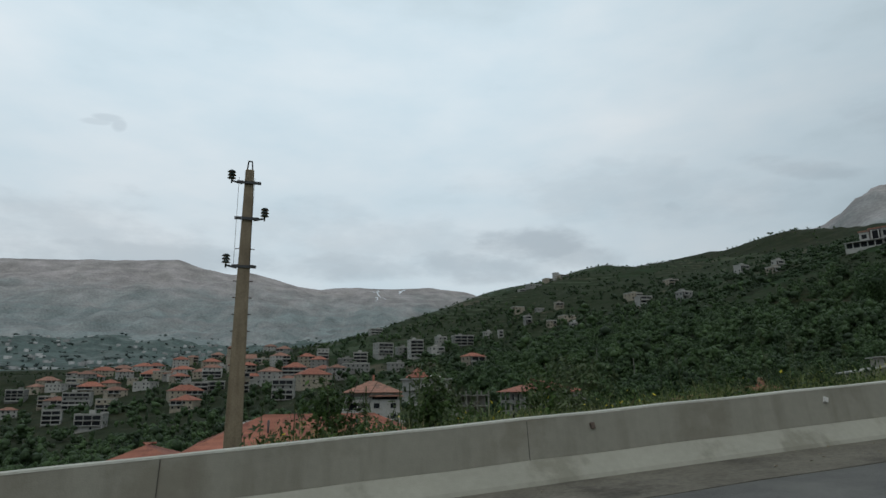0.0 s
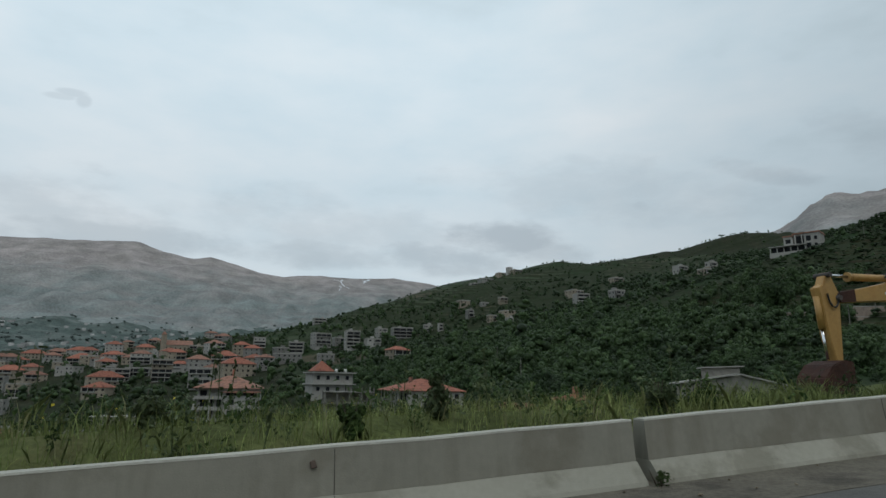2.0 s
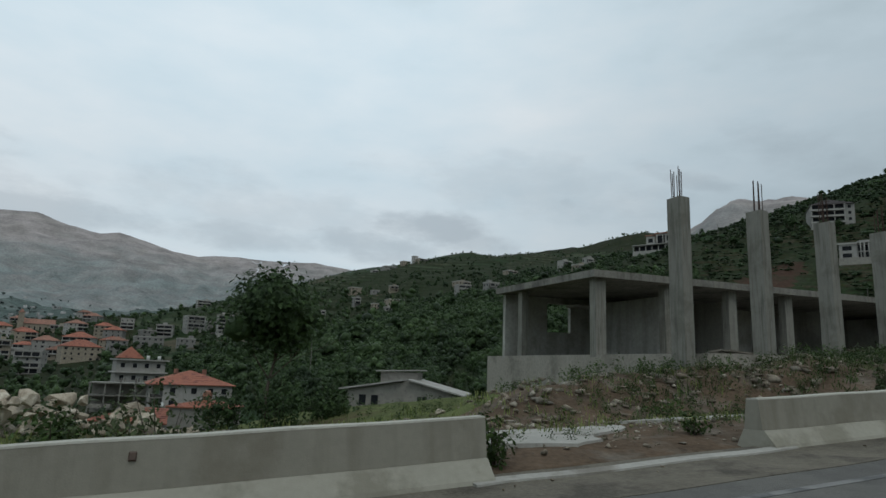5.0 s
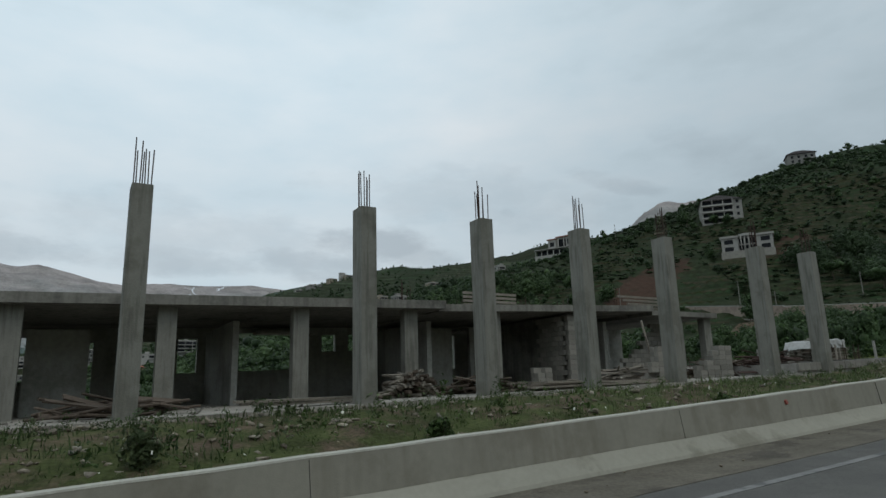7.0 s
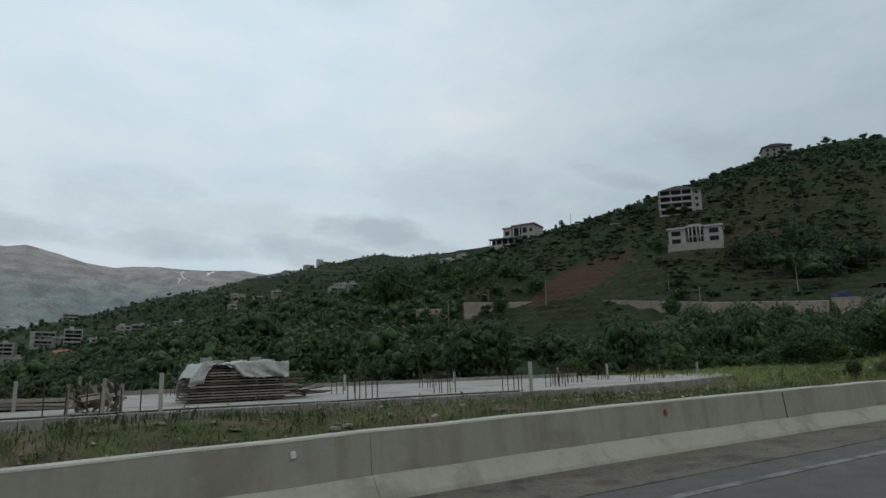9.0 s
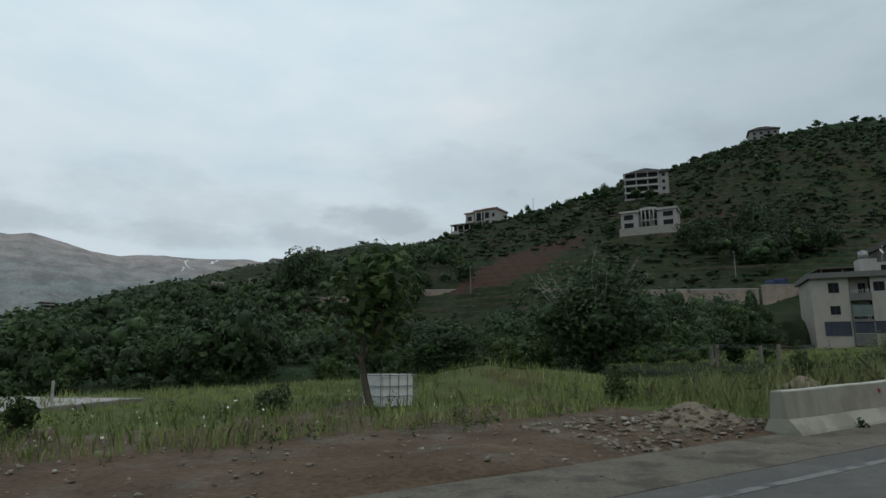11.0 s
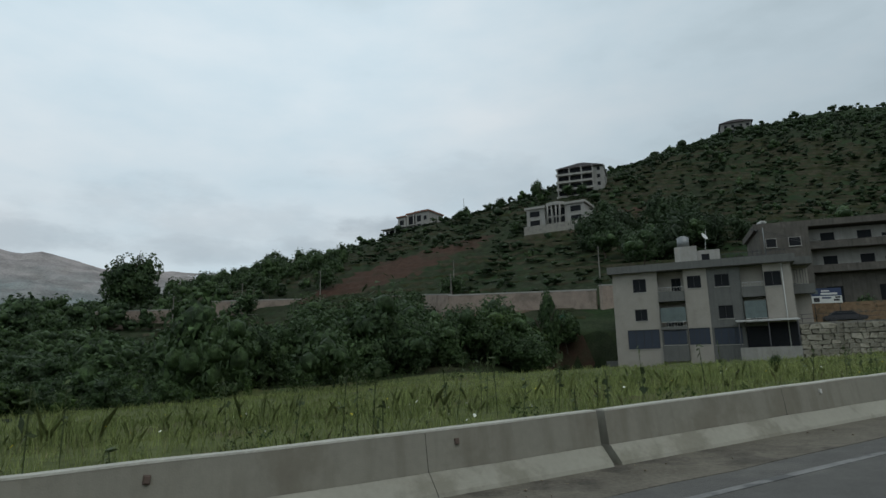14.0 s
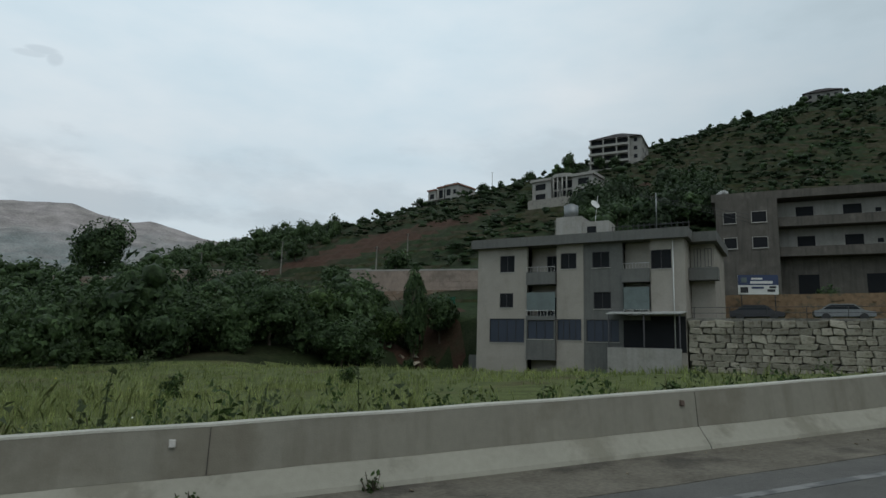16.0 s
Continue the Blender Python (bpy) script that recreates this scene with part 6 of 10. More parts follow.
def hill_villa():
    """Square unfinished villa on the hillside: plain walls, a curved middle bay, a thick cornice."""
    thing = new("villa")
    thing.matrix_world = place(357.7, 150.6, 54.0, -58.3)
    w, e, h = 9.3, 4.4, 8.3
    bm = bmesh.new()
    box(bm, -w, -3.2, -e, e, -5, h)
    box(bm, 3.2, w, -e, e, -5, h)
    box(bm, -3.2, 3.2, -e + 1.0, e, -5, h)
    part("wall", bm, M["wall_white"], thing)
    bm = bmesh.new()
    box(bm, -w - 0.5, -3.0, -e - 0.5, e + 0.5, h, h + 0.75)
    box(bm, 3.0, w + 0.5, -e - 0.5, e + 0.5, h, h + 0.75)
    prism(bm, [(-2.99, e)] + [(3.9 * math.cos(a) * 0.77, -e + 0.6 - 2.0 * math.sin(a)) for a in np.linspace(math.pi, 0, 9)] + [(2.99, e)], h + 0.2, h + 1.2, axes="xy")
    part("cornice", bm, M["slab_pale"], thing)
    for x in (-2.0, -0.7, 0.7, 2.0):
        bm = bmesh.new()
        rod(bm, (x, -e - 1.0, 2.6), (x, -e - 1.0, h + 0.2), 0.22, 0.22, 10)
        part("column", bm, M["slab_pale"], thing)
    bm = bmesh.new()
    box(bm, -w - 0.3, w + 0.3, -e - 2.0, -e - 0.02, -5, 2.6)
    part("plinth", bm, M["block"], thing)
    for x in (-6.6, 6.6):
        for z in (3.0, 5.9):
            window_part(thing, x, z, 3.2, 1.7, -e, material="opening")
    for x in (-2.0, 0.0, 2.0):
        for z in (2.9, 5.7):
            window_part(thing, x, z, 1.6, 2.2, -e + 1.0, frame=False, material="opening")
    for z in (3.0, 5.9):
        window_part(thing, 0.0, z, 2.0, 1.8, -w, "left", material="opening")
    tagged(thing, "unfinished grey two-storey villa with a bowed centre", "villa", "houses on the slope")


hill_villa()


def hip_villa():
    thing = new("villa")
    thing.matrix_world = place(411, 198, 83.5, -48)
    w, e = 9.5, 8
    bm = bmesh.new()
    box(bm, -w, w, -e, e, -8, 12.4)
    part("wall", bm, M["wall_white"], thing)
    bm = bmesh.new()
    hip_roof(bm, -w + 0.5, w - 1.0, -e, e, 12.62, 4.6, 1.0)
    part("roof", bm, M["roof_dark"], thing)
    bm = bmesh.new()
    box(bm, -w - 0.4, w + 0.4, -e - 0.4, e + 0.4, 12.42, 12.6)
    part("cornice", bm, M["slab_pale"], thing)
    for k in range(4):
        bm = bmesh.new()
        box(bm, -w - 0.5, 5.2, -e - 1.6, -e - 0.02, 3.2 * k - 0.25, 3.2 * k + 0.6)
        part("balcony", bm, M["slab_pale"], thing)
        # wide near-black sheet stands for the shade inside each deep balcony
        window_part(thing, -2.1, 3.2 * k + 0.62, 14.0, 2.2, -e, frame=False, material="opening")
        window_part(thing, 7.4, 3.2 * k + 0.9, 1.3, 1.5, -e, frame=False, material="opening")
        for x in (-w, -4.6, 0.4, 4.9):
            bm = bmesh.new()
            box(bm, x, x + 0.4, -e - 1.5, -e - 1.1, 3.2 * k + 0.62, 3.2 * k + 2.93)
            part("pillar", bm, M["slab_pale"], thing)
        for x in (-4.0, 0.5, 5.0):
            window_part(thing, x, 3.2 * k + 0.8, 1.6, 1.6, w, "right", frame=False, material="opening")
    bm = bmesh.new()
    box(bm, w + 0.02, w + 12, -3, 6, -8, 5.0)
    part("annex", bm, M["wall_stone"], thing)
    bm = bmesh.new()
    box(bm, -w - 24, -w - 1, -e - 1, -e, -9, -1.5)
    part("retaining_wall", bm, M["wall_stone"], thing)
    tagged(thing, "four-storey pale villa with deep balconies and dark hipped roof", "villa", "houses on the slope")
    thing = new("villa")
    thing.matrix_world = place(368, 268, 79.5, -62)
    for x0, x1, y0, top in ((-9.0, -4.2, -6.0, 8.4), (-4.2, 2.0, -4.6, 9.6), (2.0, 9.5, -6.6, 9.2)):
        bm = bmesh.new()
        box(bm, x0, x1 - 0.02, y0, 6, -6, top)
        part("wing", bm, M["wall_white"], thing)
        bm = bmesh.new()
        box(bm, x0 - 0.5, x1 + 0.4, y0 - 0.6, 6.4, top, top + 0.7)
        part("roof", bm, M["tile_old"], thing)
    for x, y, w, z, h in ((-6.6, -6.0, 2.6, 4.6, 2.4), (-6.6, -6.0, 3.4, 0.6, 2.6), (-1.1, -4.6, 4.6, 0.4, 8.2), (4.0, -6.6, 2.4, 4.8, 3.0), (7.6, -6.6, 1.5, 5.2, 2.0), (4.0, -6.6, 2.4, 0.8, 2.8), (7.6, -6.6, 1.5, 1.0, 2.2)):
        window_part(thing, x, z, w, h, y, frame=False, material="opening")
    for x in (-2.8, 0.6):
        bm = bmesh.new()
        rod(bm, (x, -6.2, -1), (x, -6.2, 8.8), 0.3, 0.3, 10)
        part("column", bm, M["slab_pale"], thing)
    bm = bmesh.new()
    box(bm, -16, 3, -9.5, -6.62, -6, -0.6)
    box(bm, -16.4, 3.4, -9.9, -6.62, 2.6, 3.0)
    for x in (-15.8, -12.2, -8.6, -5.0, -1.4, 2.4):
        box(bm, x, x + 0.4, -9.4, -9.0, -0.6, 2.6)
    part("terrace", bm, M["slab_pale"], thing)
    # flat dark sheet put in for the shade under the terrace roof
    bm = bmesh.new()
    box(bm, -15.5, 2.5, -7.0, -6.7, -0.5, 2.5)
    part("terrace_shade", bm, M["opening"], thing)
    tagged(thing, "large pale mansion with flat pink-edged roofs", "villa", "houses on the slope")
    thing = new("villa")
    thing.matrix_world = place(606, 259, 168.0, -50)
    bm = bmesh.new()
    box(bm, -9.5, 9.5, -7, 7, -6, 7.5)
    part("wall", bm, M["wall_grey"], thing)
    bm = bmesh.new()
    hip_roof(bm, -9.5, 9.5, -7, 7, 7.6, 4.6, 1.0)
    part("roof", bm, M["roof_dark"], thing)
    for z in (0.8, 4.2):
        for x in (-6.5, -2, 3, 7):
            window_part(thing, x, z, 1.8, 1.9, -7, frame=False, material="opening")
    tagged(thing, "grey villa with dark hipped roof on the hilltop", "villa", "houses on the slope")


hip_villa()


def mast(s, d, h, label="thin grey lattice mast on the skyline"):
    thing = new("mast")
    thing.matrix_world = place(s, d)
    bm = bmesh.new()
    rod(bm, (0, 0, -1), (0, 0, h), 0.16, 0.09, 6)
    part("pole", bm, M["raw_concrete"], thing)
    bm = bmesh.new()
    rod(bm, (-0.5, 0, h * 0.96), (0.5, 0, h * 0.96), 0.05, 0.05, 5)
    part("crossarm", bm, M["metal_dark"], thing)
    tagged(thing, label, "mast", "slope poles")


mast(374, 236, 9)
for s, d in ((300, 118), (289, 100), (279, 146), (262, 152), (318, 92), (247, 150)):
    mast(s, d, 7.5, "slim lamp post along the hillside lane")
mast(142, 175, 9, "old timber pole standing among trees")
mast(152, 215, 9, "old timber pole standing among trees")


def lane_wall(a, b, top, height, label="pale cut-stone retaining wall along the hillside lane"):
    """A retaining wall between two places, in courses of stone with a coping."""
    (s0, d0), (s1, d1) = a, b
    length = math.hypot(s1 - s0, d1 - d0)
    turn = math.degrees(math.atan2(d1 - d0, s1 - s0))
    thing = new("retaining_wall")
    thing.matrix_world = place(s0, d0, top[0], turn)
    slope = (top[1] - top[0]) / length
    rng = random.Random(int(s0))
    bm = bmesh.new()
    prism(bm, [(0, 0), (length, slope * length), (length, slope * length - height - 3), (0, -height - 3)], -0.3, 0.3)
    part("core", bm, M["lane_stone"], thing)
    bm = bmesh.new()
    prism(bm, [(-0.1, 0.0), (length + 0.1, slope * length), (length + 0.1, slope * length + 0.22), (-0.1, 0.22)], -0.4, 0.4)
    part("coping", bm, M["slab_pale"], thing)
    bm = bmesh.new()
    rows = int(height / 0.8)
    for r in range(rows):
        x = rng.uniform(0, 1.0)
        while x < length - 1.6:
            w = rng.uniform(1.0, 2.2)
            z = slope * x - 0.05 - 0.8 * (r + 1)
            for y in (-0.36,):
                box(bm, x, x + w - 0.06, y, -0.3 + 0.05, z, z + 0.74)
            x += w
    part("stone_facing", bm, M["lane_stone"], thing)
    tagged(thing, label, "retaining wall", "lane walls")


lane_wall((256, 156), (281, 149.5), (29.8, 30.8), 4.2)
lane_wall((292, 138), (287, 97), (30.6, 25.6), 4.6)
lane_wall((288.5, 136), (283.5, 96), (26.2, 21.8), 3.2)
lane_wall((254, 153), (278, 147), (26.0, 26.8), 3.0)
lane_wall((287, 97), (303, 77), (25.4, 24.6), 3.4)
lane_wall((303, 76), (330, 78), (25.2, 27.4), 3.0)
lane_wall((232, 160), (254, 158), (27.0, 28.2), 2.6)


def terrace_walls():
    """Low dry-stone banks that follow the slope's levels."""
    rng = np.random.default_rng(15)
    v, f = [], []
    n = 0
    ss = np.arange(225, 520, 4.0)
    dd = np.arange(72, 300, 1.5)
    S, D = np.meshgrid(ss, dd, indexing="ij")
    Z = ground(S, D)
    for level in np.arange(20, 120, 2.3):
        line = []
        for i, s in enumerate(ss):
            j = np.argmax(Z[i] > level + 0.6 * math.sin(s / 17))
            line.append((s, dd[j], Z[i, j]) if 0 < j < len(dd) - 1 else None)
        prev = None
        for p in line:
            if p is None or math.hypot(p[0] - 280 - 58 * min(1, max(0, (p[0] - 280) / 58)), p[1] - 150 - 19 * min(1, max(0, (p[0] - 280) / 58))) < 12 or (prev is not None and abs(p[1] - prev[1]) > 9) or rng.uniform() < 0.10:
                prev = None
                continue
            if prev is not None:
                h = 0.75 + 0.35 * math.sin(p[0] / 9 + level)
                q = [(prev[0], prev[1] - 0.5, prev[2] - 1.2), (p[0], p[1] - 0.5, p[2] - 1.2), (p[0], p[1] - 0.25, p[2] + h * 0.4), (prev[0], prev[1] - 0.25, prev[2] + h * 0.4),
                     (p[0], p[1] + 0.9, p[2] + h * 0.3), (prev[0], prev[1] + 0.9, prev[2] + h * 0.3)]
                v.append(to_world(*np.array(q).T))
                f += [(n, n + 1, n + 2, n + 3), (n + 3, n + 2, n + 4, n + 5)]
                n += 6
            prev = p
    M["bank"] = mat("dry_stone_bank", (0.052, 0.048, 0.032), 0.95, 0.4, 0.8, 1.0, 3, spots=(0.03, 0.034, 0.015), spot_scale=0.3, spot_at=(0.45, 0.6))
    ob = new("terrace_banks", quick_mesh("terrace_banks", np.concatenate(v), np.array(f), M["bank"]))
    tagged(ob, "rows of low brown dry-stone terrace banks", "terraces", kind="stuff")


terrace_walls()


def snow():
    """Narrow streaks of old snow that lie in gullies high on the far range."""
    rng = random.Random(8)
    for s, d, length, width, slant in ((735, 3960, 260, 9, -0.16), (752, 4080, 110, 14, 0.25), (915, 4090, 120, 20, 0.5), (938, 4135, 70, 26, 0.9), (700, 3800, 90, 7, 0.1)):
        n = 24
        v, f = [], []
        for k in range(n + 1):
            u = k / n - 0.5
            dd, c = d + length * u, s + slant * length * u + 6 * math.sin(9 * u + s)
            w = width * (0.25 + rng.random()) * (1 - 1.6 * u * u)
            for x in (c - w / 2, c + w / 2):
                v.append(to_world(x, dd, float(ground(x, dd)[0]) + 2.0))
        f = [(2 * k, 2 * k + 1, 2 * k + 3, 2 * k + 2) for k in range(n)]
        ob = new("snow_streak", quick_mesh("snow_streak", np.array(v), np.array(f), M["snow"]))
        tagged(ob, "thin streak of old snow in a mountain gully", "snow", "snow streaks", kind="structure")


snow()

# ---- roadside things ----
M.update({
    "yellow": mat("faded_machine_yellow", (0.35, 0.20, 0.058), 0.5, 0.14, 1.2, spots=(0.27, 0.145, 0.045), spot_scale=1.6, spot_at=(0.58, 0.72), streak=(0.30, 0.155, 0.04)),
    "rust": mat("rusted_steel", (0.045, 0.020, 0.014), 0.85, 0.35, 2.5, 0.6, 30, spots=(0.04, 0.022, 0.018), spot_scale=2.0),
    "black_paint": mat("black_paint", (0.02, 0.02, 0.024), 0.5, 0.15, 2.0),
    "track": mat("track_steel", (0.045, 0.038, 0.034), 0.75, 0.35, 3.0, 0.5, 30, spots=(0.072, 0.05, 0.038), spot_scale=2.2),
    "chrome": mat("bright_rod", (0.6, 0.6, 0.6), 0.2, 0.03, 2.0, metal=1.0),
    "rubber": mat("black_rubber", (0.02, 0.02, 0.02), 0.7, 0.1, 3.0),
    "cab_glass": mat("dusty_cab_glass", (0.085, 0.11, 0.105), 0.3, 0.25, 1.5),
    "dark_glass": mat("dark_cab_glass", (0.014, 0.02, 0.02), 0.25, 0.2, 1.0),
    "rebar": mat("rusted_rebar", (0.05, 0.03, 0.024), 0.85, 0.3, 4.0),
    "white_sheet": mat("white_plastic", (0.36, 0.36, 0.345), 0.5, 0.25, 1.8, 0.9, 7, spots=(0.22, 0.22, 0.205), spot_scale=1.6, spot_at=(0.45, 0.65)),
    "timber": mat("weathered_timber", (0.19, 0.168, 0.138), 0.9, 0.3, 2.0, 0.5, 25, objects=0.25),
    "tank_plastic": mat("white_tank_plastic", (0.58, 0.58, 0.55), 0.45, 0.1, 2.0, spots=(0.5, 0.5, 0.47), spot_scale=2.0),
    "timber_dark": mat("dark_timber", (0.085, 0.065, 0.05), 0.9, 0.3, 2.0, 0.5, 25, objects=0.25),
    "sign_red": mat("sign_red", (0.36, 0.02, 0.035), 0.45, 0.08, 3.0),
    "sign_white": mat("sign_white", (0.58, 0.58, 0.56), 0.45, 0.06, 3.0),
    "sign_black": mat("sign_black", (0.012, 0.012, 0.014), 0.5, 0.05, 3.0),
    "steel": mat("galvanised_steel", (0.20, 0.21, 0.21), 0.5, 0.15, 4.0, metal=0.7),
    "stone": mat("pale_boulder", (0.26, 0.225, 0.175), 0.95, 0.28, 2.0, 0.9, 8, spots=(0.36, 0.33, 0.275), spot_scale=1.0, objects=0.25, isles=0.35, streak=(0.17, 0.13, 0.09)),
    "wall_rock": mat("rough_wall_stone", (0.245, 0.228, 0.185), 0.95, 0.28, 2.0, 0.9, 10, spots=(0.14, 0.125, 0.095), spot_scale=1.4, objects=0.3, isles=0.25),
    "gravel": mat("pale_gravel", (0.185, 0.155, 0.115), 0.95, 0.3, 5.0, 1.0, 40, isles=0.3),
    "pavement": mat("cement_patch", (0.29, 0.28, 0.25), 0.9, 0.15, 1.5, 0.3, 20, spots=(0.18, 0.165, 0.14), spot_scale=0.9),
    "cement_floor": mat("bright_cement_floor", (0.30, 0.285, 0.26), 0.9, 0.2, 1.5, 0.3, 20, spots=(0.20, 0.185, 0.165), spot_scale=0.5),
    "old_render": mat("old_dark_render", (0.092, 0.084, 0.072), 0.92, 0.18, 0.8, 0.3, 20, spots=(0.115, 0.105, 0.09), spot_scale=0.5, streak=(0.055, 0.05, 0.045)),
    "pole_concrete": mat("old_pole_concrete", (0.19, 0.15, 0.105), 0.92, 0.2, 2.0, 0.5, 25, streak=(0.12, 0.09, 0.06)),
    "teal": mat("glazed_insulator", (0.015, 0.03, 0.03), 0.3, 0.1, 2.0),
    "blue_paint": mat("blue_spray_paint", (0.03, 0.12, 0.22), 0.7, 0.2, 4.0),
    "reflector": mat("reflector_white", (0.45, 0.43, 0.40), 0.5, 0.1, 4.0),
    "reflector_red": mat("reflector_red", (0.22, 0.05, 0.035), 0.5, 0.2, 4.0),
    "render_beige": mat("beige_render", (0.285, 0.262, 0.229), 0.9, 0.10, 0.8, 0.25, 25, spots=(0.25, 0.23, 0.20), spot_scale=0.4, streak=(0.272, 0.25, 0.218)),
    "render_dark": mat("dark_grey_render", (0.115, 0.115, 0.108), 0.9, 0.12, 0.8, 0.25, 25, streak=(0.085, 0.085, 0.08)),
    "blue_glass": mat("blue_dark_glass", (0.014, 0.022, 0.040), 0.5, 0.1, 1.0),
    "reddish_wall": mat("reddish_rubble", (0.20, 0.135, 0.085), 0.95, 0.3, 2.5, 1.0, 6, spots=(0.12, 0.10, 0.07), spot_scale=1.5),
    "green_net": mat("green_netting", (0.02, 0.09, 0.055), 0.8, 0.2, 3.0),
    "blue_truck": mat("blue_lorry_paint", (0.02, 0.035, 0.09), 0.4, 0.1, 2.0),
})


def text_mesh(body, size, depth=0.004):
    """Letters of the built-in font as a mesh in the xz plane, facing -y, centred."""
    cu = bpy.data.curves.new("letters", "FONT")
    cu.body, cu.size, cu.extrude, cu.align_x, cu.align_y = body, size, depth, "CENTER", "CENTER"
    ob = bpy.data.objects.new("letters", cu)
    me = bpy.data.meshes.new_from_object(ob)
    bpy.data.objects.remove(ob)
    me.transform(pose(0, 0, 0, 90, 0, 0))
    return me


def rock_mesh(seed, sub=2):
    """An angular broken stone about one metre across: the hull of a few scattered points."""
    rng = np.random.default_rng(seed)
    bm = bmesh.new()
    n = 13 if sub > 1 else 9
    for p in rng.normal(0, 1, (n, 3)):
        q = p / np.linalg.norm(p) * rng.uniform(0.44, 0.56)
        bm.verts.new(np.clip(q, -0.42, 0.42))
    res = bmesh.ops.convex_hull(bm, input=bm.verts[:])
    bmesh.ops.delete(bm, geom=[v for v in bm.verts if not v.link_faces], context="VERTS")
    if sub > 1:
        bmesh.ops.bevel(bm, geom=bm.edges[:], offset=0.025, segments=1, affect="EDGES")
    bmesh.ops.triangulate(bm, faces=bm.faces[:])
    bmesh.ops.recalc_face_normals(bm, faces=bm.faces[:])
    me = bpy.data.meshes.new("stone")
    bm.to_mesh(me)
    bm.free()
    return me


ROCKS = [rock_mesh(k) for k in range(7)]
for me in ROCKS:
    me.materials.append(M["stone"])
ROCK_LOW = [rock_mesh(40 + k, 1) for k in range(6)]


def boulder(s, d, size, seed, lift=0.25, flat=0.75, label="pale angular limestone boulder dumped behind the barrier"):
    rng = random.Random(seed)
    ob = new("boulder", ROCKS[seed % 7])
    ob.matrix_world = place(s, d, None, rng.uniform(0, 360), size * lift) @ pose(0, 0, 0, rng.uniform(-25, 25), rng.uniform(-25, 25), 0) @ Matrix.Diagonal((size * rng.uniform(0.9, 1.3), size, size * flat, 1))
    return tagged(ob, label, "boulder", "boulders")


def tipped_rock():
    """Boulders tumbled over a mound, the large ones at its crown, and a few flat ones on the grass beyond."""
    rng = random.Random(31)
    for k in range(78):
        tier = 0 if k < 46 else 1 if k < 66 else 2
        u, w = rng.uniform(-1, 1), rng.uniform(-1, 1)
        s, d = 96.0 + (2.9 - 0.75 * tier) * u, 13.6 + (1.15 - 0.35 * tier) * w
        size = rng.uniform(0.2, 0.36) if k % 3 else rng.uniform(0.38, 0.56)
        ob = boulder(s, d, size, k, 0.3, rng.uniform(0.65, 0.95))
        ob.location.z += tier * 0.24
    boulder(98.0, 13.3, 0.62, 91, 0.3, 0.9)
    boulder(94.2, 14.0, 0.58, 92, 0.35, 0.95)
    boulder(92.9, 13.0, 0.5, 93, 0.3, 0.9)
    for k, (s, d, sz) in enumerate(((284.4, 65.0, 1.3), (285.6, 64.2, 1.0), (286.9, 63.6, 1.4), (288.0, 64.6, 1.1), (286.0, 65.4, 0.8), (283.2, 65.6, 0.9), (287.4, 62.4, 0.7), (285.0, 66.8, 1.2))):
        boulder(s, d, sz, k + 120, 0.1, 0.42, "flat brownish rock in the rough yard beside the house")
    for k, (s, d, sz) in enumerate(((104.0, 15.5, 0.5), (105.6, 16.6, 0.6), (106.9, 16.2, 0.45), (103.0, 14.6, 0.35), (107.8, 15.2, 0.4), (90.6, 12.6, 0.35), (101.2, 15.6, 0.45), (92.4, 13.2, 0.4), (91.6, 13.6, 0.3))):
        boulder(s, d, sz, k + 60, 0.1, 0.5)


tipped_rock()


def rubble(name, spots, label, material, seed=2, category="rubble", low=True):
    """Loose stones and broken pieces that nobody could count. spots: rows of s, d, size."""
    rng = np.random.default_rng(seed)
    src = []
    for me in ROCK_LOW:
        v = np.array([tuple(x.co) for x in me.vertices])
        f = np.array([tuple(p.vertices) for p in me.polygons])
        src.append((v, f))
    spots = np.asarray(spots, float)
    w = to_world(spots[:, 0], spots[:, 1], ground(spots[:, 0], spots[:, 1]))
    vs, fs, n = [], [], 0
    for k, p in enumerate(w):
        v, f = src[k % 6]
        a = rng.uniform(0, 6.28)
        c, sn = math.cos(a), math.sin(a)
        q = v * spots[k, 2] * rng.uniform(0.6, 1.5, 3) * [1, 1, 0.6]
        vs.append(np.stack([q[:, 0] * c - q[:, 1] * sn, q[:, 0] * sn + q[:, 1] * c, q[:, 2] + (spots[k, 3] if spots.shape[1] > 3 else 0.1 * spots[k, 2])], -1) + p)
        fs.append(f + n)
        n += len(v)
    ob = new(name, quick_mesh(name, np.concatenate(vs), np.concatenate(fs), M[material]))
    return tagged(ob, label, category, kind="stuff")


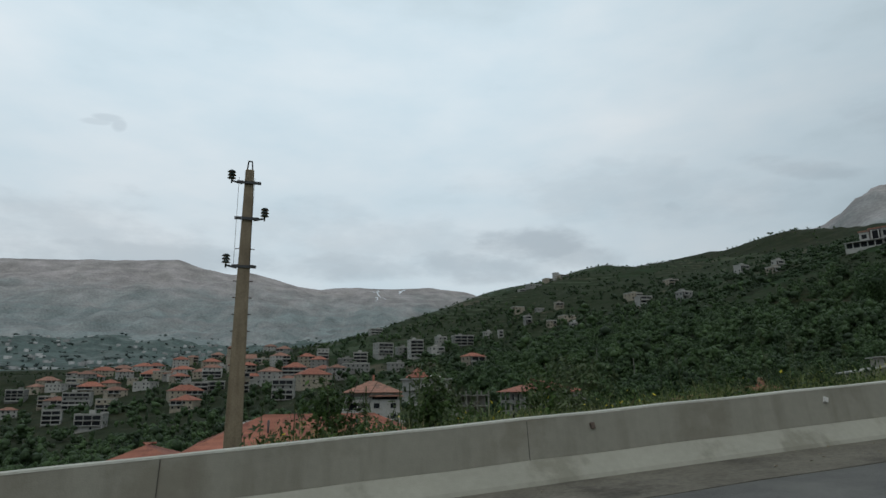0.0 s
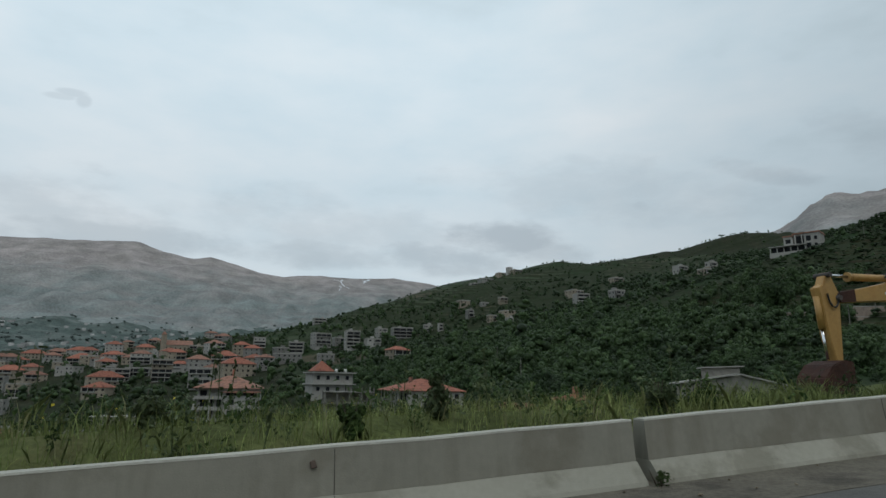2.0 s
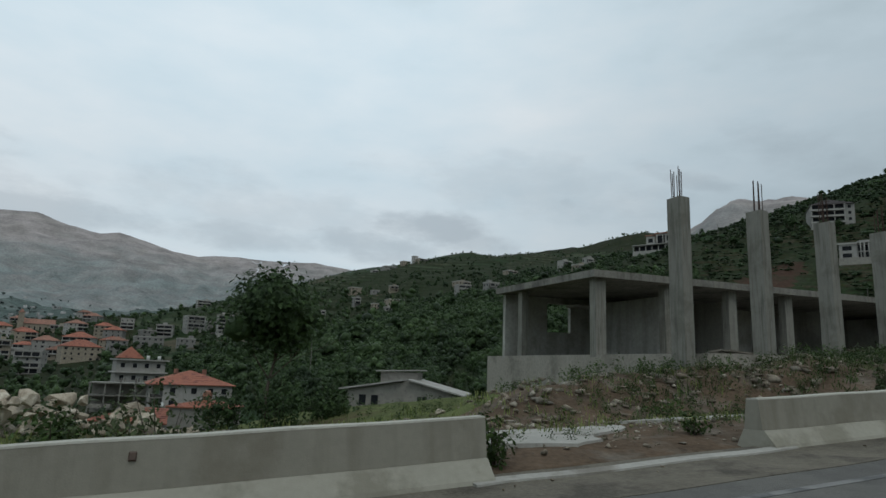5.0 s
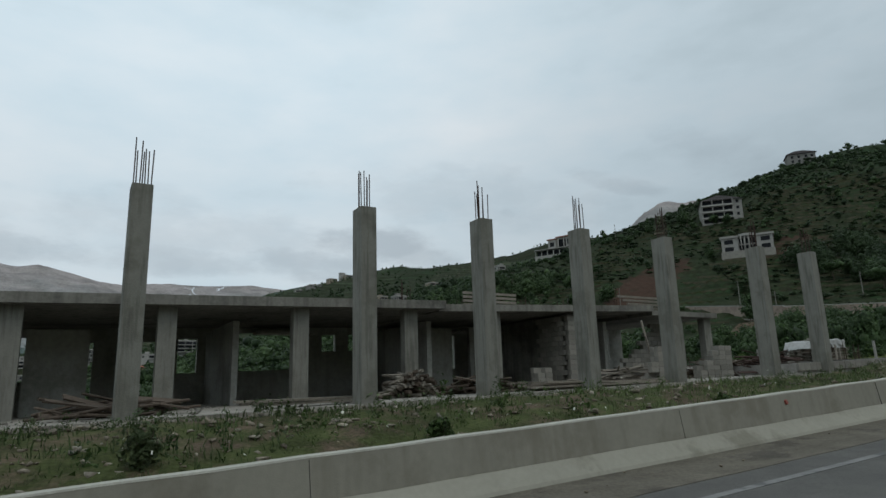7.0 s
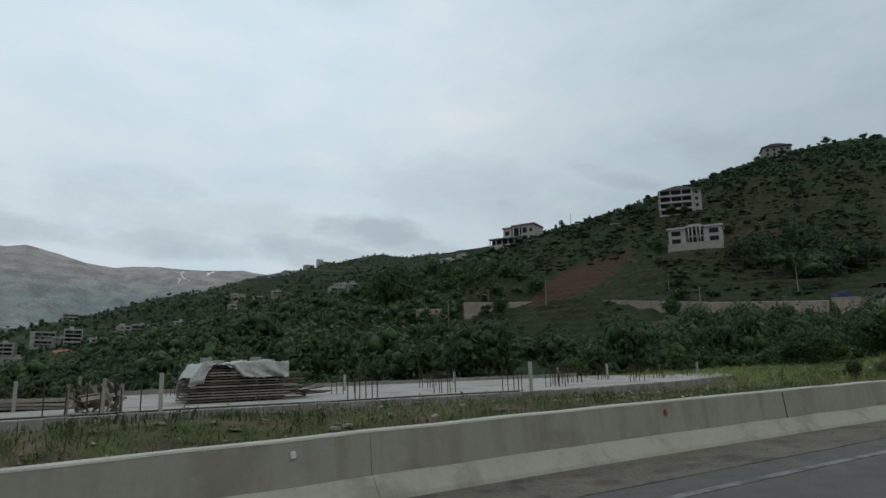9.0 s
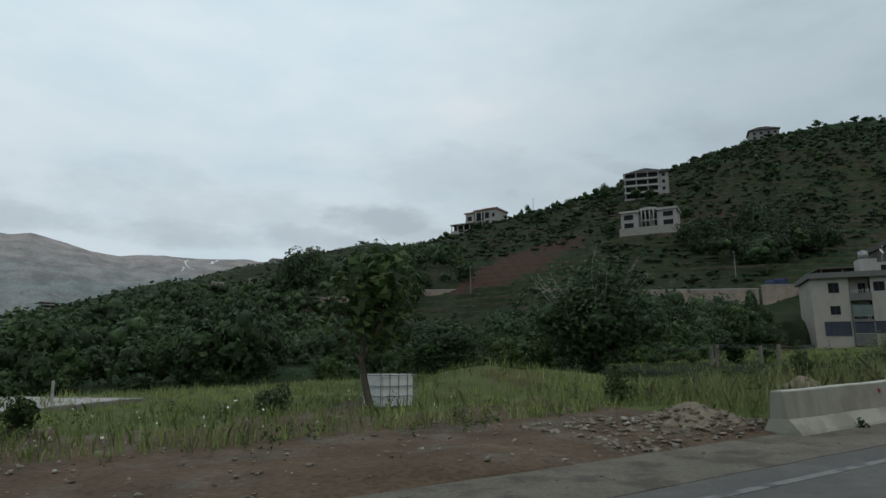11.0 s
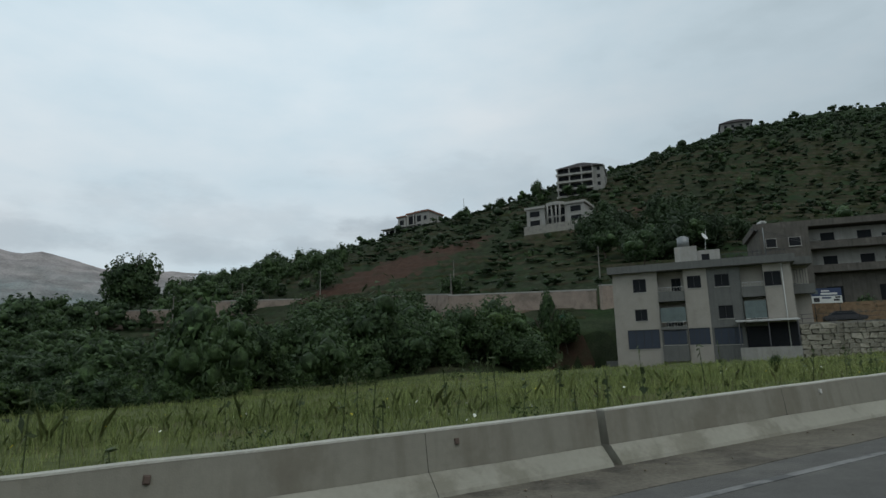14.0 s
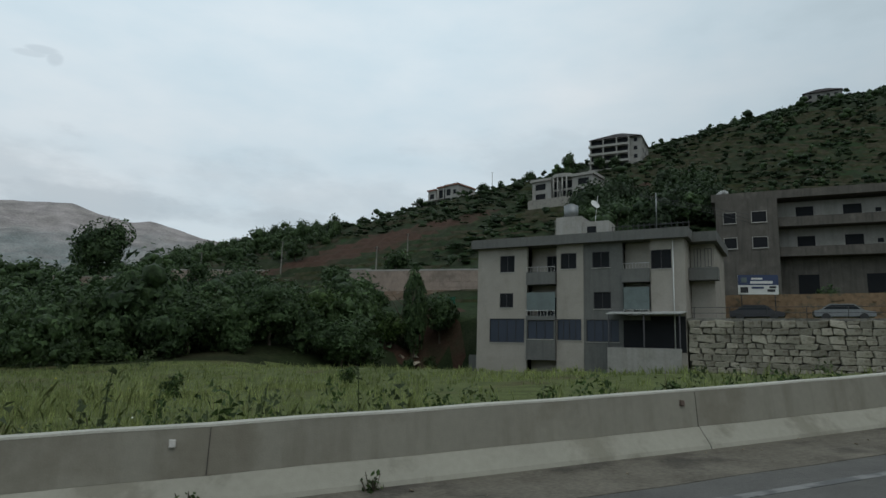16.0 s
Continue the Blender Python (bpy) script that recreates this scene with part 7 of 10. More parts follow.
def heap(s, d, length, width, height, material, name, label, seed=0):
    """A heap of earth or gravel with an uneven surface."""
    rng = np.random.default_rng(seed)
    n, k = 36, 22
    u, v = np.meshgrid(np.linspace(-1.15, 1.15, n), np.linspace(-1.15, 1.15, k), indexing="ij")
    r = np.hypot(u, v)
    z = height * np.clip(1 - r**1.6, 0, None) * (0.85 + 0.25 * np.sin(5 * u + 2) * np.cos(4 * v)) + rng.normal(0, 0.05, u.shape) * height
    ss, dd = s + u * length / 2, d + v * width / 2
    z = ground(ss, dd) + np.where(r > 1.08, -0.15, z)
    idx = np.arange(n * k).reshape(n, k)
    f = np.stack([idx[:-1, :-1], idx[1:, :-1], idx[1:, 1:], idx[:-1, 1:]], -1).reshape(-1, 4)
    me = quick_mesh(name, to_world(ss, dd, z).reshape(-1, 3), f, M[material])
    me.polygons.foreach_set("use_smooth", np.ones(len(f), bool))
    return tagged(new(name, me), label, "heap", kind="stuff")


def stones_everywhere():
    rng = np.random.default_rng(77)
    rows = []
    for s0, s1, d0, d1, n, a, b in ((101, 113, 8, 15, 240, 0.05, 0.28), (107, 150, 8.5, 13.8, 950, 0.05, 0.26), (111.5, 131, 9.8, 13.8, 420, 0.06, 0.3), (112.5, 117, 11.2, 13.6, 60, 0.1, 0.4), (99, 113, 8, 17, 300, 0.06, 0.3), (150, 172, 11, 14.2, 110, 0.05, 0.22), (176, 196, 7.2, 15, 1300, 0.02, 0.13), (192, 196, 7.1, 10, 700, 0.03, 0.2), (213, 224, 7.0, 12, 900, 0.02, 0.16), (218, 225, 9.5, 12.5, 120, 0.06, 0.3), (104.8, 110.5, 11, 14.2, 330, 0.05, 0.3), (101.6, 112, 7.4, 11, 420, 0.02, 0.14), (152, 172, 10, 14, 200, 0.05, 0.25),
                                    (86, 102, 11, 16, 160, 0.08, 0.4), (110, 122, 12.4, 15, 150, 0.1, 0.4)):
        rows.append(np.stack([rng.uniform(s0, s1, n), rng.uniform(d0, d1, n), a + (b - a) * rng.uniform(0, 1, n) ** 2.5], -1))
    rubble("rubble", np.concatenate(rows), "loose stones and broken blocks on the verge", "stone")
    n = 420
    s, d = rng.uniform(194.3, 196.3, n), rng.uniform(7.6, 9.6, n)
    top = 0.3 * np.clip(1 - np.hypot((s - 195.3) / 0.95, (d - 8.6) / 0.95) ** 1.6, 0, None)
    rubble("gravel_stones", np.stack([s, d, 0.03 + 0.13 * rng.uniform(0, 1, n) ** 2.5, top + 0.02], -1), "pale angular stones over the gravel heap", "gravel", 6)
    n = 900
    rubble("roadside_grit", np.stack([rng.uniform(28, 275, n), rng.uniform(5.7, 6.6, n), 0.015 + 0.05 * rng.uniform(0, 1, n) ** 3, rng.uniform(0.26, 0.262, n)], -1), "grit and small stones along the barrier foot", "gravel", 5, "grit")


stones_everywhere()
heap(195.3, 8.6, 1.9, 1.9, 0.34, "gravel", "gravel_heap", "spread heap of pale gravel beside the road", 1)
heap(200.9, 9.6, 2.3, 2.0, 0.52, "gravel", "gravel_heap", "small heap of pale gravel behind the barrier", 2)
heap(221.6, 11.6, 5.0, 2.2, 0.32, "red_earth", "earth_mound", "low bank of reddish soil and roots", 6)


def slab_patch(s, d, length, width, material, name, label, seed):
    """An uneven thin sheet of spilt cement on the ground."""
    rng = np.random.default_rng(seed)
    a = np.linspace(0, 6.283, 40, endpoint=False)
    r = 1 + 0.16 * np.sin(3 * a + seed) + 0.1 * np.sin(5 * a + 2 * seed) + rng.normal(0, 0.04, 40)
    bm = bmesh.new()
    ss, dd = s + np.cos(a) * r * length / 2, d + np.sin(a) * r * width / 2
    rings = []
    for u, h in ((1.0, -0.05), (0.99, 0.045), (0.6, 0.06), (0.25, 0.065)):
        x, y = s + (ss - s) * u, d + (dd - d) * u
        rings.append([bm.verts.new(p) for p in to_world(x, y, ground(x, y) + h)])
    for p, q in zip(rings, rings[1:]):
        for k in range(40):
            bm.faces.new((p[k], p[(k + 1) % 40], q[(k + 1) % 40], q[k]))
    bm.faces.new(rings[-1])
    ob = part(name, bm, M[material], None)
    return tagged(ob, label, "cement patch", "cement patches")


slab_patch(103.6, 9.2, 3.6, 2.6, "pavement", "cement_patch", "spilt pale cement sheet in the driveway", 1)
slab_patch(108.6, 10.2, 4.2, 1.4, "pavement", "cement_patch", "spilt pale cement sheet in the driveway", 2)
tagged(ribbon("kerb", 101.3, 106.8, [(6.45, -0.05), (6.47, 0.025), (6.66, 0.04), (6.7, -0.05)], M["pavement"], 0.4, 0.09), "broken concrete kerb across the driveway", "kerb", kind="structure")


def excavator():
    """Old tracked excavator parked with its bucket on the ground."""
    g = float(road_z(77.5)) - 0.62
    thing = new("excavator")
    hub = Vector((-0.4, 0, 1.0))
    thing.matrix_world = place(77.6, 12.55, g) @ Matrix.Translation(hub) @ Matrix.Rotation(-0.072, 4, "Y") @ Matrix.Translation(-hub)
    up = 0.62 - 0.03

    def H(h, x=0.0):
        return h + up

    def mesh(name, bm, m, parent=None, label="", bevel=0.0):
        if name in ("deck", "engine_hood", "grille", "latch", "handrail", "exhaust", "counterweight", "side_notice", "rear_band"):
            bmesh.ops.translate(bm, verts=bm.verts[:], vec=(0.15, 0, 0))
        if bevel:
            bmesh.ops.bevel(bm, geom=bm.edges[:], offset=bevel, segments=2, affect="EDGES", clamp_overlap=True)
        return part(name, bm, M[m], parent or thing, label)

    # crawler tracks with separate shoes
    for y0, y1 in ((-1.5, -0.95), (0.6, 1.15)):
        bm = bmesh.new()
        prism(bm, [(-2.0, 0.18), (-1.75, 0.08), (1.25, 0.08), (1.5, 0.18), (1.55, 0.7), (1.3, 0.86), (-1.8, 0.86), (-2.05, 0.7)], y0 + 0.08, y1 - 0.08)
        frame = mesh("track_frame", bm, "track")
        path = [(-2.0 + 0.02 * k, 0.0) for k in range(0, 1)]
        pts = []
        r, cx0, cx1, cz = 0.5, -2.0, 1.35, 0.5
        run = cx1 - cx0
        total = 2 * run + 2 * math.pi * r
        n = 44
        for k in range(n):
            q = total * k / n
            if q < run:
                pts.append((cx0 + q, cz - r, 0.0))
            elif q < run + math.pi * r:
                a = (q - run) / r
                pts.append((cx1 + r * math.sin(a), cz - r * math.cos(a), a))
            elif q < 2 * run + math.pi * r:
                pts.append((cx1 - (q - run - math.pi * r), cz + r, math.pi))
            else:
                a = (q - 2 * run - math.pi * r) / r + math.pi
                pts.append((cx0 + r * math.sin(a), cz - r * math.cos(a), a))
        bm = bmesh.new()
        box(bm, -total / n * 0.46, total / n * 0.46, y0, y1, -0.05, 0.02)
        box(bm, -0.015, 0.015, y0, y1, -0.085, -0.045)
        shoe = bpy.data.meshes.new("track_shoe")
        bm.to_mesh(shoe)
        bm.free()
        shoe.materials.append(M["track"])
        for x, z, a in pts:
            ob = new("track_shoe", shoe)
            ob.parent = frame
            ob.matrix_local = Matrix.Translation((x, 0, z)) @ Matrix.Rotation(-a, 4, "Y")
        for x, rr in ((cx0, 0.36), (cx1, 0.36), (-1.2, 0.16), (-0.5, 0.16), (0.2, 0.16), (0.8, 0.16)):
            bm = bmesh.new()
            rod(bm, (x, y0 + 0.04, cz if rr > 0.3 else 0.24), (x, y1 - 0.04, cz if rr > 0.3 else 0.24), rr, rr, 16)
            mesh("track_wheel", bm, "track", frame)
    bm = bmesh.new()
    box(bm, -1.2, 0.6, -0.95, 0.95, 0.4, 0.85)
    rod(bm, (-0.3, 0, 0.85), (-0.3, 0, 1.12), 0.75, 0.75, 24)
    mesh("undercarriage", bm, "track")
    # upper works
    bm = bmesh.new()
    prism(bm, [(-0.9, H(0.75)), (1.7, H(0.64)), (1.78, H(0.70)), (1.78, H(0.92)), (-0.9, H(0.97))], -1.42, 1.3)
    mesh("deck", bm, "yellow", bevel=0.03)
    bm = bmesh.new()
    prism(bm, [(-1.95, H(0.80)), (-0.757, H(0.75)), (-0.757, H(0.97)), (-1.95, H(0.985))], -1.42, -0.3)
    mesh("cab_deck", bm, "yellow", bevel=0.02)
    bm = bmesh.new()
    prism(bm, [(-0.9, H(0.97)), (1.78, H(0.925)), (1.78, H(1.14)), (-0.9, H(1.2))], -1.435, 1.31)
    mesh("rear_band", bm, "black_paint", label="black painted side band")
    bm = bmesh.new()
    prism(bm, [(-1.95, H(0.985)), (-0.755, H(0.97)), (-0.755, H(1.2)), (-1.95, H(1.22))], -1.435, -0.3)
    mesh("front_band", bm, "black_paint", label="black painted side band")
    bm = bmesh.new()
    prism(bm, [(-0.5, H(1.215)), (1.76, H(1.145)), (1.78, H(1.58)), (1.7, H(1.63)), (-0.46, H(1.74))], -1.42, 1.3)
    hood = mesh("engine_hood", bm, "yellow", bevel=0.025)
    bm = bmesh.new()
    prism(bm, [(0.97, H(1.2)), (1.45, H(1.17)), (1.45, H(1.52)), (0.97, H(1.54))], -1.445, -1.40)
    mesh("grille", bm, "rust", hood, "rusted louvre panel")
    for x in (0.45, 0.62):
        bm = bmesh.new()
        box(bm, x, x + 0.1, -1.44, -1.41, H(1.2), H(1.3))
        mesh("latch", bm, "black_paint", hood)
    bm = bmesh.new()
    box(bm, 0.16, 0.40, -1.438, -1.415, H(1.37), H(1.52))
    mesh("side_notice", bm, "sign_white", hood, "peeling white notice")
    bm = bmesh.new()
    box(bm, 0.12, 0.5, -1.436, -1.415, H(1.22), H(1.29))
    mesh("side_notice", bm, "sign_white", hood, "narrow white notice")
    bm = bmesh.new()
    box(bm, 0.52, 0.70, -1.452, -1.43, H(1.0), H(1.16))
    mesh("side_notice", bm, "sign_white", label="pale square notice")
    for a, b in ((-0.35, 0.42), (0.7, 1.6)):
        bm = bmesh.new()
        for p, q in (((a, -1.3, H(1.7)), (a, -1.3, H(1.84))), ((a, -1.3, H(1.84)), (b, -1.3, H(1.80))), ((b, -1.3, H(1.80)), (b, -1.3, H(1.62)))):
            rod(bm, p, q, 0.018, 0.018, 8)
        mesh("handrail", bm, "yellow", hood)
    bm = bmesh.new()
    rod(bm, (0.35, 0.2, H(1.65)), (0.35, 0.2, H(1.95)), 0.09, 0.09, 12)
    rod(bm, (0.35, 0.2, H(1.95)), (0.35, 0.2, H(2.0)), 0.14, 0.12, 12)
    mesh("exhaust", bm, "rust", hood)
    bm = bmesh.new()
    prism(bm, [(1.79, H(0.62)), (1.86, H(0.62)), (1.86, H(1.2)), (1.79, H(1.3))], -1.2, 1.2)
    mesh("counterweight", bm, "rust")
    # cab: pillars, roof, panels and panes
    cab = mesh("cab", (lambda b: (prism(b, [(-1.95, H(1.225)), (-0.36, H(1.215)), (-0.36, H(1.50)), (-1.93, H(1.52))], -1.42, -0.6), b)[1])(bmesh.new()), "yellow", bevel=0.015)
    bm = bmesh.new()
    prism(bm, [(-1.88, H(2.44)), (-0.36, H(2.44)), (-0.36, H(2.585)), (-0.45, H(2.62)), (-1.76, H(2.63)), (-1.9, H(2.56))], -1.46, -0.6)
    mesh("cab_roof", bm, "yellow", cab, bevel=0.02)
    for x0, x1, b0, b1 in ((-1.93, -1.70, -1.82, -1.60), (-0.80, -0.37, -0.80, -0.40)):
        for y0, y1 in ((-1.42, -1.36), (-0.68, -0.62)):
            bm = bmesh.new()
            prism(bm, [(x0, H(1.5)), (x1, H(1.5)), (b1, H(2.45)), (b0, H(2.45))], y0, y1)
            mesh("pillar", bm, "yellow", cab)
    bm = bmesh.new()
    prism(bm, [(-1.70, H(1.53)), (-0.80, H(1.53)), (-0.80, H(2.4)), (-1.60, H(2.4))], -1.40, -1.385)
    mesh("side_window", bm, "dark_glass", cab, "dusty side window in a black seal")
    bm = bmesh.new()
    prism(bm, [(-1.73, H(1.5)), (-1.68, H(1.5)), (-1.58, H(2.44)), (-1.63, H(2.44))], -1.43, -1.375)
    for a, b, c, e in ((-0.83, -0.79, 1.5, 2.44), (-1.68, -0.83, 1.5, 1.54), (-1.59, -0.83, 2.38, 2.44)):
        box(bm, a, b, -1.43, -1.375, H(c), H(e))
    mesh("window_seal", bm, "rubber", cab)
    bm = bmesh.new()
    prism(bm, [(-2.03, H(0.98)), (-2.0, H(0.98)), (-1.86, H(2.5)), (-1.9, H(2.5))], -1.36, -0.7)
    mesh("windscreen", bm, "cab_glass", cab, "grimy slanted windscreen")
    bm = bmesh.new()
    for y0, y1 in ((-1.42, -1.36), (-0.7, -0.64)):
        prism(bm, [(-2.05, H(0.97)), (-1.98, H(0.97)), (-1.84, H(2.52)), (-1.91, H(2.52))], y0, y1)
    box(bm, -1.99, -1.94, -1.36, -0.7, H(1.66), H(1.70))
    mesh("windscreen_frame", bm, "yellow", cab)
    bm = bmesh.new()
    prism(bm, [(-2.06, H(0.86)), (-1.955, H(0.86)), (-1.955, H(1.0)), (-2.06, H(0.98))], -1.4, -0.62)
    mesh("cab_floor", bm, "yellow", cab)
    bm = bmesh.new()
    box(bm, -1.4, -0.9, -1.25, -0.8, H(1.4), H(1.55))
    box(bm, -0.98, -0.88, -1.25, -0.8, H(1.55), H(2.1))
    mesh("seat", bm, "rubber", cab)
    for x in (-1.62, -1.1):
        bm = bmesh.new()
        box(bm, x, x + 0.12, -1.445, -1.41, H(1.38), H(1.46))
        mesh("door_handle", bm, "rust", cab)
    bm = bmesh.new()
    for x in (-1.75, -1.0):
        rod(bm, (x, -0.7, H(2.62)), (x, -1.0, H(2.70)), 0.02, 0.02, 6)
    box(bm, -1.3, -0.95, -1.0, -0.6, H(2.63), H(2.73))
    mesh("roof_lamp", bm, "steel", cab)
    # boom, stick and bucket
    boom_line = [(-5.3, 2.55), (-5.15, 2.83), (-3.8, 3.01), (-2.6, 3.2), (-2.15, 3.25), (-1.75, 3.14), (-1.5, 2.9), (-1.36, 2.35), (-1.2, 1.3), (-1.62, 1.3), (-1.78, 2.0), (-2.0, 2.38), (-2.4, 2.56), (-3.8, 2.57)]
    bm = bmesh.new()
    prism(bm, [(x, H(z)) for x, z in boom_line], -0.17, 0.17)
    boom = mesh("boom", bm, "yellow", bevel=0.02)
    bm = bmesh.new()
    prism(bm, [(-5.32, H(2.56)), (-5.2, H(2.84)), (-4.75, H(2.90)), (-4.75, H(2.57))], -0.185, 0.185)
    mesh("boom_nose", bm, "rust", boom, "rusted boom nose")
    bm = bmesh.new()
    for x0, x1 in ((0.0, 0.17), (0.2, 0.37), (0.4, 0.56)):
        prism(bm, [(x0, 0), (x1, 0), (x1, 0.15), (x0, 0.15)], -0.2, -0.17)
    bmesh.ops.transform(bm, matrix=pose(-3.24, -0.012, H(2.77), 0, -5, 0), verts=bm.verts[:])
    mesh("maker_mark", bm, "sign_black", boom, "black maker's mark")
    bm = bmesh.new()
    box(bm, -3.62, -3.46, -0.182, -0.165, H(2.74), H(2.82))
    mesh("notice", bm, "sign_white", boom)
    bm = bmesh.new()
    prism(bm, [(-5.62, H(3.38)), (-5.5, H(3.34)), (-5.28, H(2.82)), (-5.3, H(2.5)), (-5.52, H(0.95)), (-5.72, H(0.92)), (-5.86, H(1.7)), (-5.93, H(2.7)), (-5.98, H(2.96)), (-5.78, H(3.05))], -0.14, 0.14)
    stick = mesh("stick", bm, "yellow", bevel=0.02)
    bm = bmesh.new()
    rod(bm, (-5.93, 0, H(2.75)), (-5.92, 0, H(1.9)), 0.085, 0.085, 12)
    mesh("bucket_ram", bm, "yellow", stick)
    bm = bmesh.new()
    rod(bm, (-5.92, 0, H(1.9)), (-5.88, 0, H(1.1)), 0.04, 0.04, 10)
    mesh("ram_rod", bm, "chrome", stick)
    bm = bmesh.new()
    rod(bm, (-4.7, 0, H(3.26)), (-3.1, 0, H(3.2)), 0.1, 0.1, 14)
    rod(bm, (-4.72, 0, H(3.26)), (-4.66, 0, H(3.26)), 0.13, 0.13, 14)
    rod(bm, (-3.14, 0, H(3.2)), (-2.96, 0, H(3.18)), 0.13, 0.13, 14)
    mesh("stick_ram", bm, "yellow", boom)
    bm = bmesh.new()
    rod(bm, (-5.58, 0, H(3.32)), (-4.66, 0, H(3.26)), 0.045, 0.045, 10)
    mesh("ram_rod", bm, "chrome", boom)
    for y in (-0.42, 0.42):
        bm = bmesh.new()
        rod(bm, (-1.75, y, H(2.6)), (-1.25, y, H(1.2)), 0.08, 0.08, 12)
        mesh("boom_ram", bm, "yellow", boom)
    for off in (0.0, 0.09):
        bm = bmesh.new()
        prev = None
        for k in range(13):
            u = k / 12
            p = (-3.45 + 1.15 * u, -0.12 + off, H(3.22 + 0.2 * math.sin(math.pi * u)))
            if prev:
                rod(bm, prev, p, 0.025, 0.025, 8, False)
            prev = p
        bmesh.ops.remove_doubles(bm, verts=bm.verts[:], dist=0.012)
        mesh("hose", bm, "rubber", boom)
    bm = bmesh.new()
    prev = None
    for k in range(11):
        a = math.pi * k / 10
        p = (-5.55 + 0.19 * math.cos(a), -0.18, H(2.8 - 0.36 * math.sin(a)))
        if prev:
            rod(bm, prev, p, 0.022, 0.022, 8, False)
        prev = p
    bmesh.ops.remove_doubles(bm, verts=bm.verts[:], dist=0.012)
    mesh("hose", bm, "rubber", stick)
    for x, z in ((-5.36, 2.68), (-5.6, 3.3), (-5.62, 1.0), (-1.72, 3.05), (-1.95, 3.12)):
        bm = bmesh.new()
        rod(bm, (x, -0.24, H(z)), (x, 0.24, H(z)), 0.07, 0.07, 12)
        mesh("pin", bm, "track", stick if x < -5 else boom)
    bm = bmesh.new()
    outline = [(-5.55, 1.02), (-5.85, 1.08), (-6.25, 0.98), (-6.55, 0.68), (-6.68, 0.25), (-6.6, -0.45), (-6.45, -0.45), (-6.42, 0.1), (-6.2, -0.02), (-5.72, 0.1), (-5.55, 0.5)]
    prism(bm, [(x, H(z)) for x, z in outline], -0.46, 0.46)
    bucket = mesh("bucket", bm, "rust", stick, "rusted digging bucket resting on the ground", bevel=0.03)
    for y in (-0.4, -0.2, 0.0, 0.2, 0.4):
        bm = bmesh.new()
        prism(bm, [(-6.62, H(-0.4)), (-6.44, H(-0.4)), (-6.5, H(-0.62)), (-6.55, H(-0.62))], y - 0.05, y + 0.05)
        mesh("bucket_tooth", bm, "rust", bucket)
    tagged(thing, "old yellow tracked excavator with black band and rusty bucket", "excavator")


excavator()


def speed_sign():
    """A leaning post with a bend warning sign above a round 40 sign."""
    thing = new("road_sign")
    z = float(road_z(49.8))
    thing.matrix_world = place(49.85, 7.3, z) @ pose(0, 0, 0, 0, -8, 0)
    bm = bmesh.new()
    rod(bm, (0, 0, -0.2), (0, 0, 2.66), 0.032, 0.032, 12)
    part("post", bm, M["steel"], thing)

    def plate(outline, y, t, name, m, parent, label=""):
        bm = bmesh.new()
        prism(bm, outline, y, y + t)
        return part(name, bm, M[m], parent, label)
    ring = [(0.306 * math.cos(a), 1.13 + 0.306 * math.sin(a)) for a in np.linspace(0, 6.283, 40, endpoint=False)]
    inner = [(0.236 * math.cos(a), 1.13 + 0.236 * math.sin(a)) for a in np.linspace(0, 6.283, 40, endpoint=False)]
    disc = plate(ring, -0.075, 0.02, "speed_disc", "sign_red", thing, "round red-rimmed speed limit plate")
    plate(inner, -0.082, 0.008, "disc_face", "sign_white", disc)
    me = text_mesh("40", 0.325, 0.003)
    me.materials.append(M["sign_black"])
    me.transform(Matrix.Translation((0, -0.088, 1.13)) @ Matrix.Diagonal((1.05, 1, 1.05, 1)))
    num = new("numerals", me)
    num.parent = disc
    outer = [(-0.42, 2.02), (-0.40, 2.0), (0.40, 2.0), (0.42, 2.03), (0.02, 2.71), (-0.02, 2.71)]
    face = [(-0.29, 2.08), (0.29, 2.08), (0.0, 2.56)]
    turn = Matrix.Translation((0.0, 0.06, 2.3)) @ pose(0, 0, 0, 0, 0, -86) @ pose(0, 0, 0, 0, -18, 0) @ Matrix.Scale(0.9, 4) @ Matrix.Translation((0, 0, -2.25))
    tri_plate = plate(outer, -0.075, 0.03, "warning_triangle", "metal_dark", thing, "dark-backed red-bordered bend warning triangle")
    tri_plate.data.transform(turn)
    rim = plate(outer, -0.0795, 0.004, "triangle_border", "sign_red", tri_plate)
    rim.data.transform(turn)
    fp = plate(face, -0.083, 0.009, "triangle_face", "sign_white", tri_plate)
    fp.data.transform(turn)
    bm = bmesh.new()
    prev = None
    for p in ((0.08, 2.12), (0.08, 2.22), (0.05, 2.29), (-0.01, 2.33), (-0.08, 2.33)):
        if prev:
            v = Vector((p[0] - prev[0], 0, p[1] - prev[1]))
            nrm = Vector((-v.z, 0, v.x)).normalized() * 0.022
            q = [Vector((prev[0], 0, prev[1])) + nrm, Vector((prev[0], 0, prev[1])) - nrm, Vector((p[0], 0, p[1])) - nrm, Vector((p[0], 0, p[1])) + nrm]
            prism(bm, [(c.x, c.z) for c in q], -0.089, -0.084)
        prev = p
    ar = part("bend_arrow", bm, M["sign_black"], tri_plate)
    ar.data.transform(turn)
    bm = bmesh.new()
    box(bm, -0.12, 0.30, -0.05, -0.035, 0.72, 0.98)
    part("back_plate", bm, M["sign_white"], thing, "bent white plate behind the disc")
    tagged(thing, "leaning post with bend warning and 40 speed limit signs", "road sign")


speed_sign()


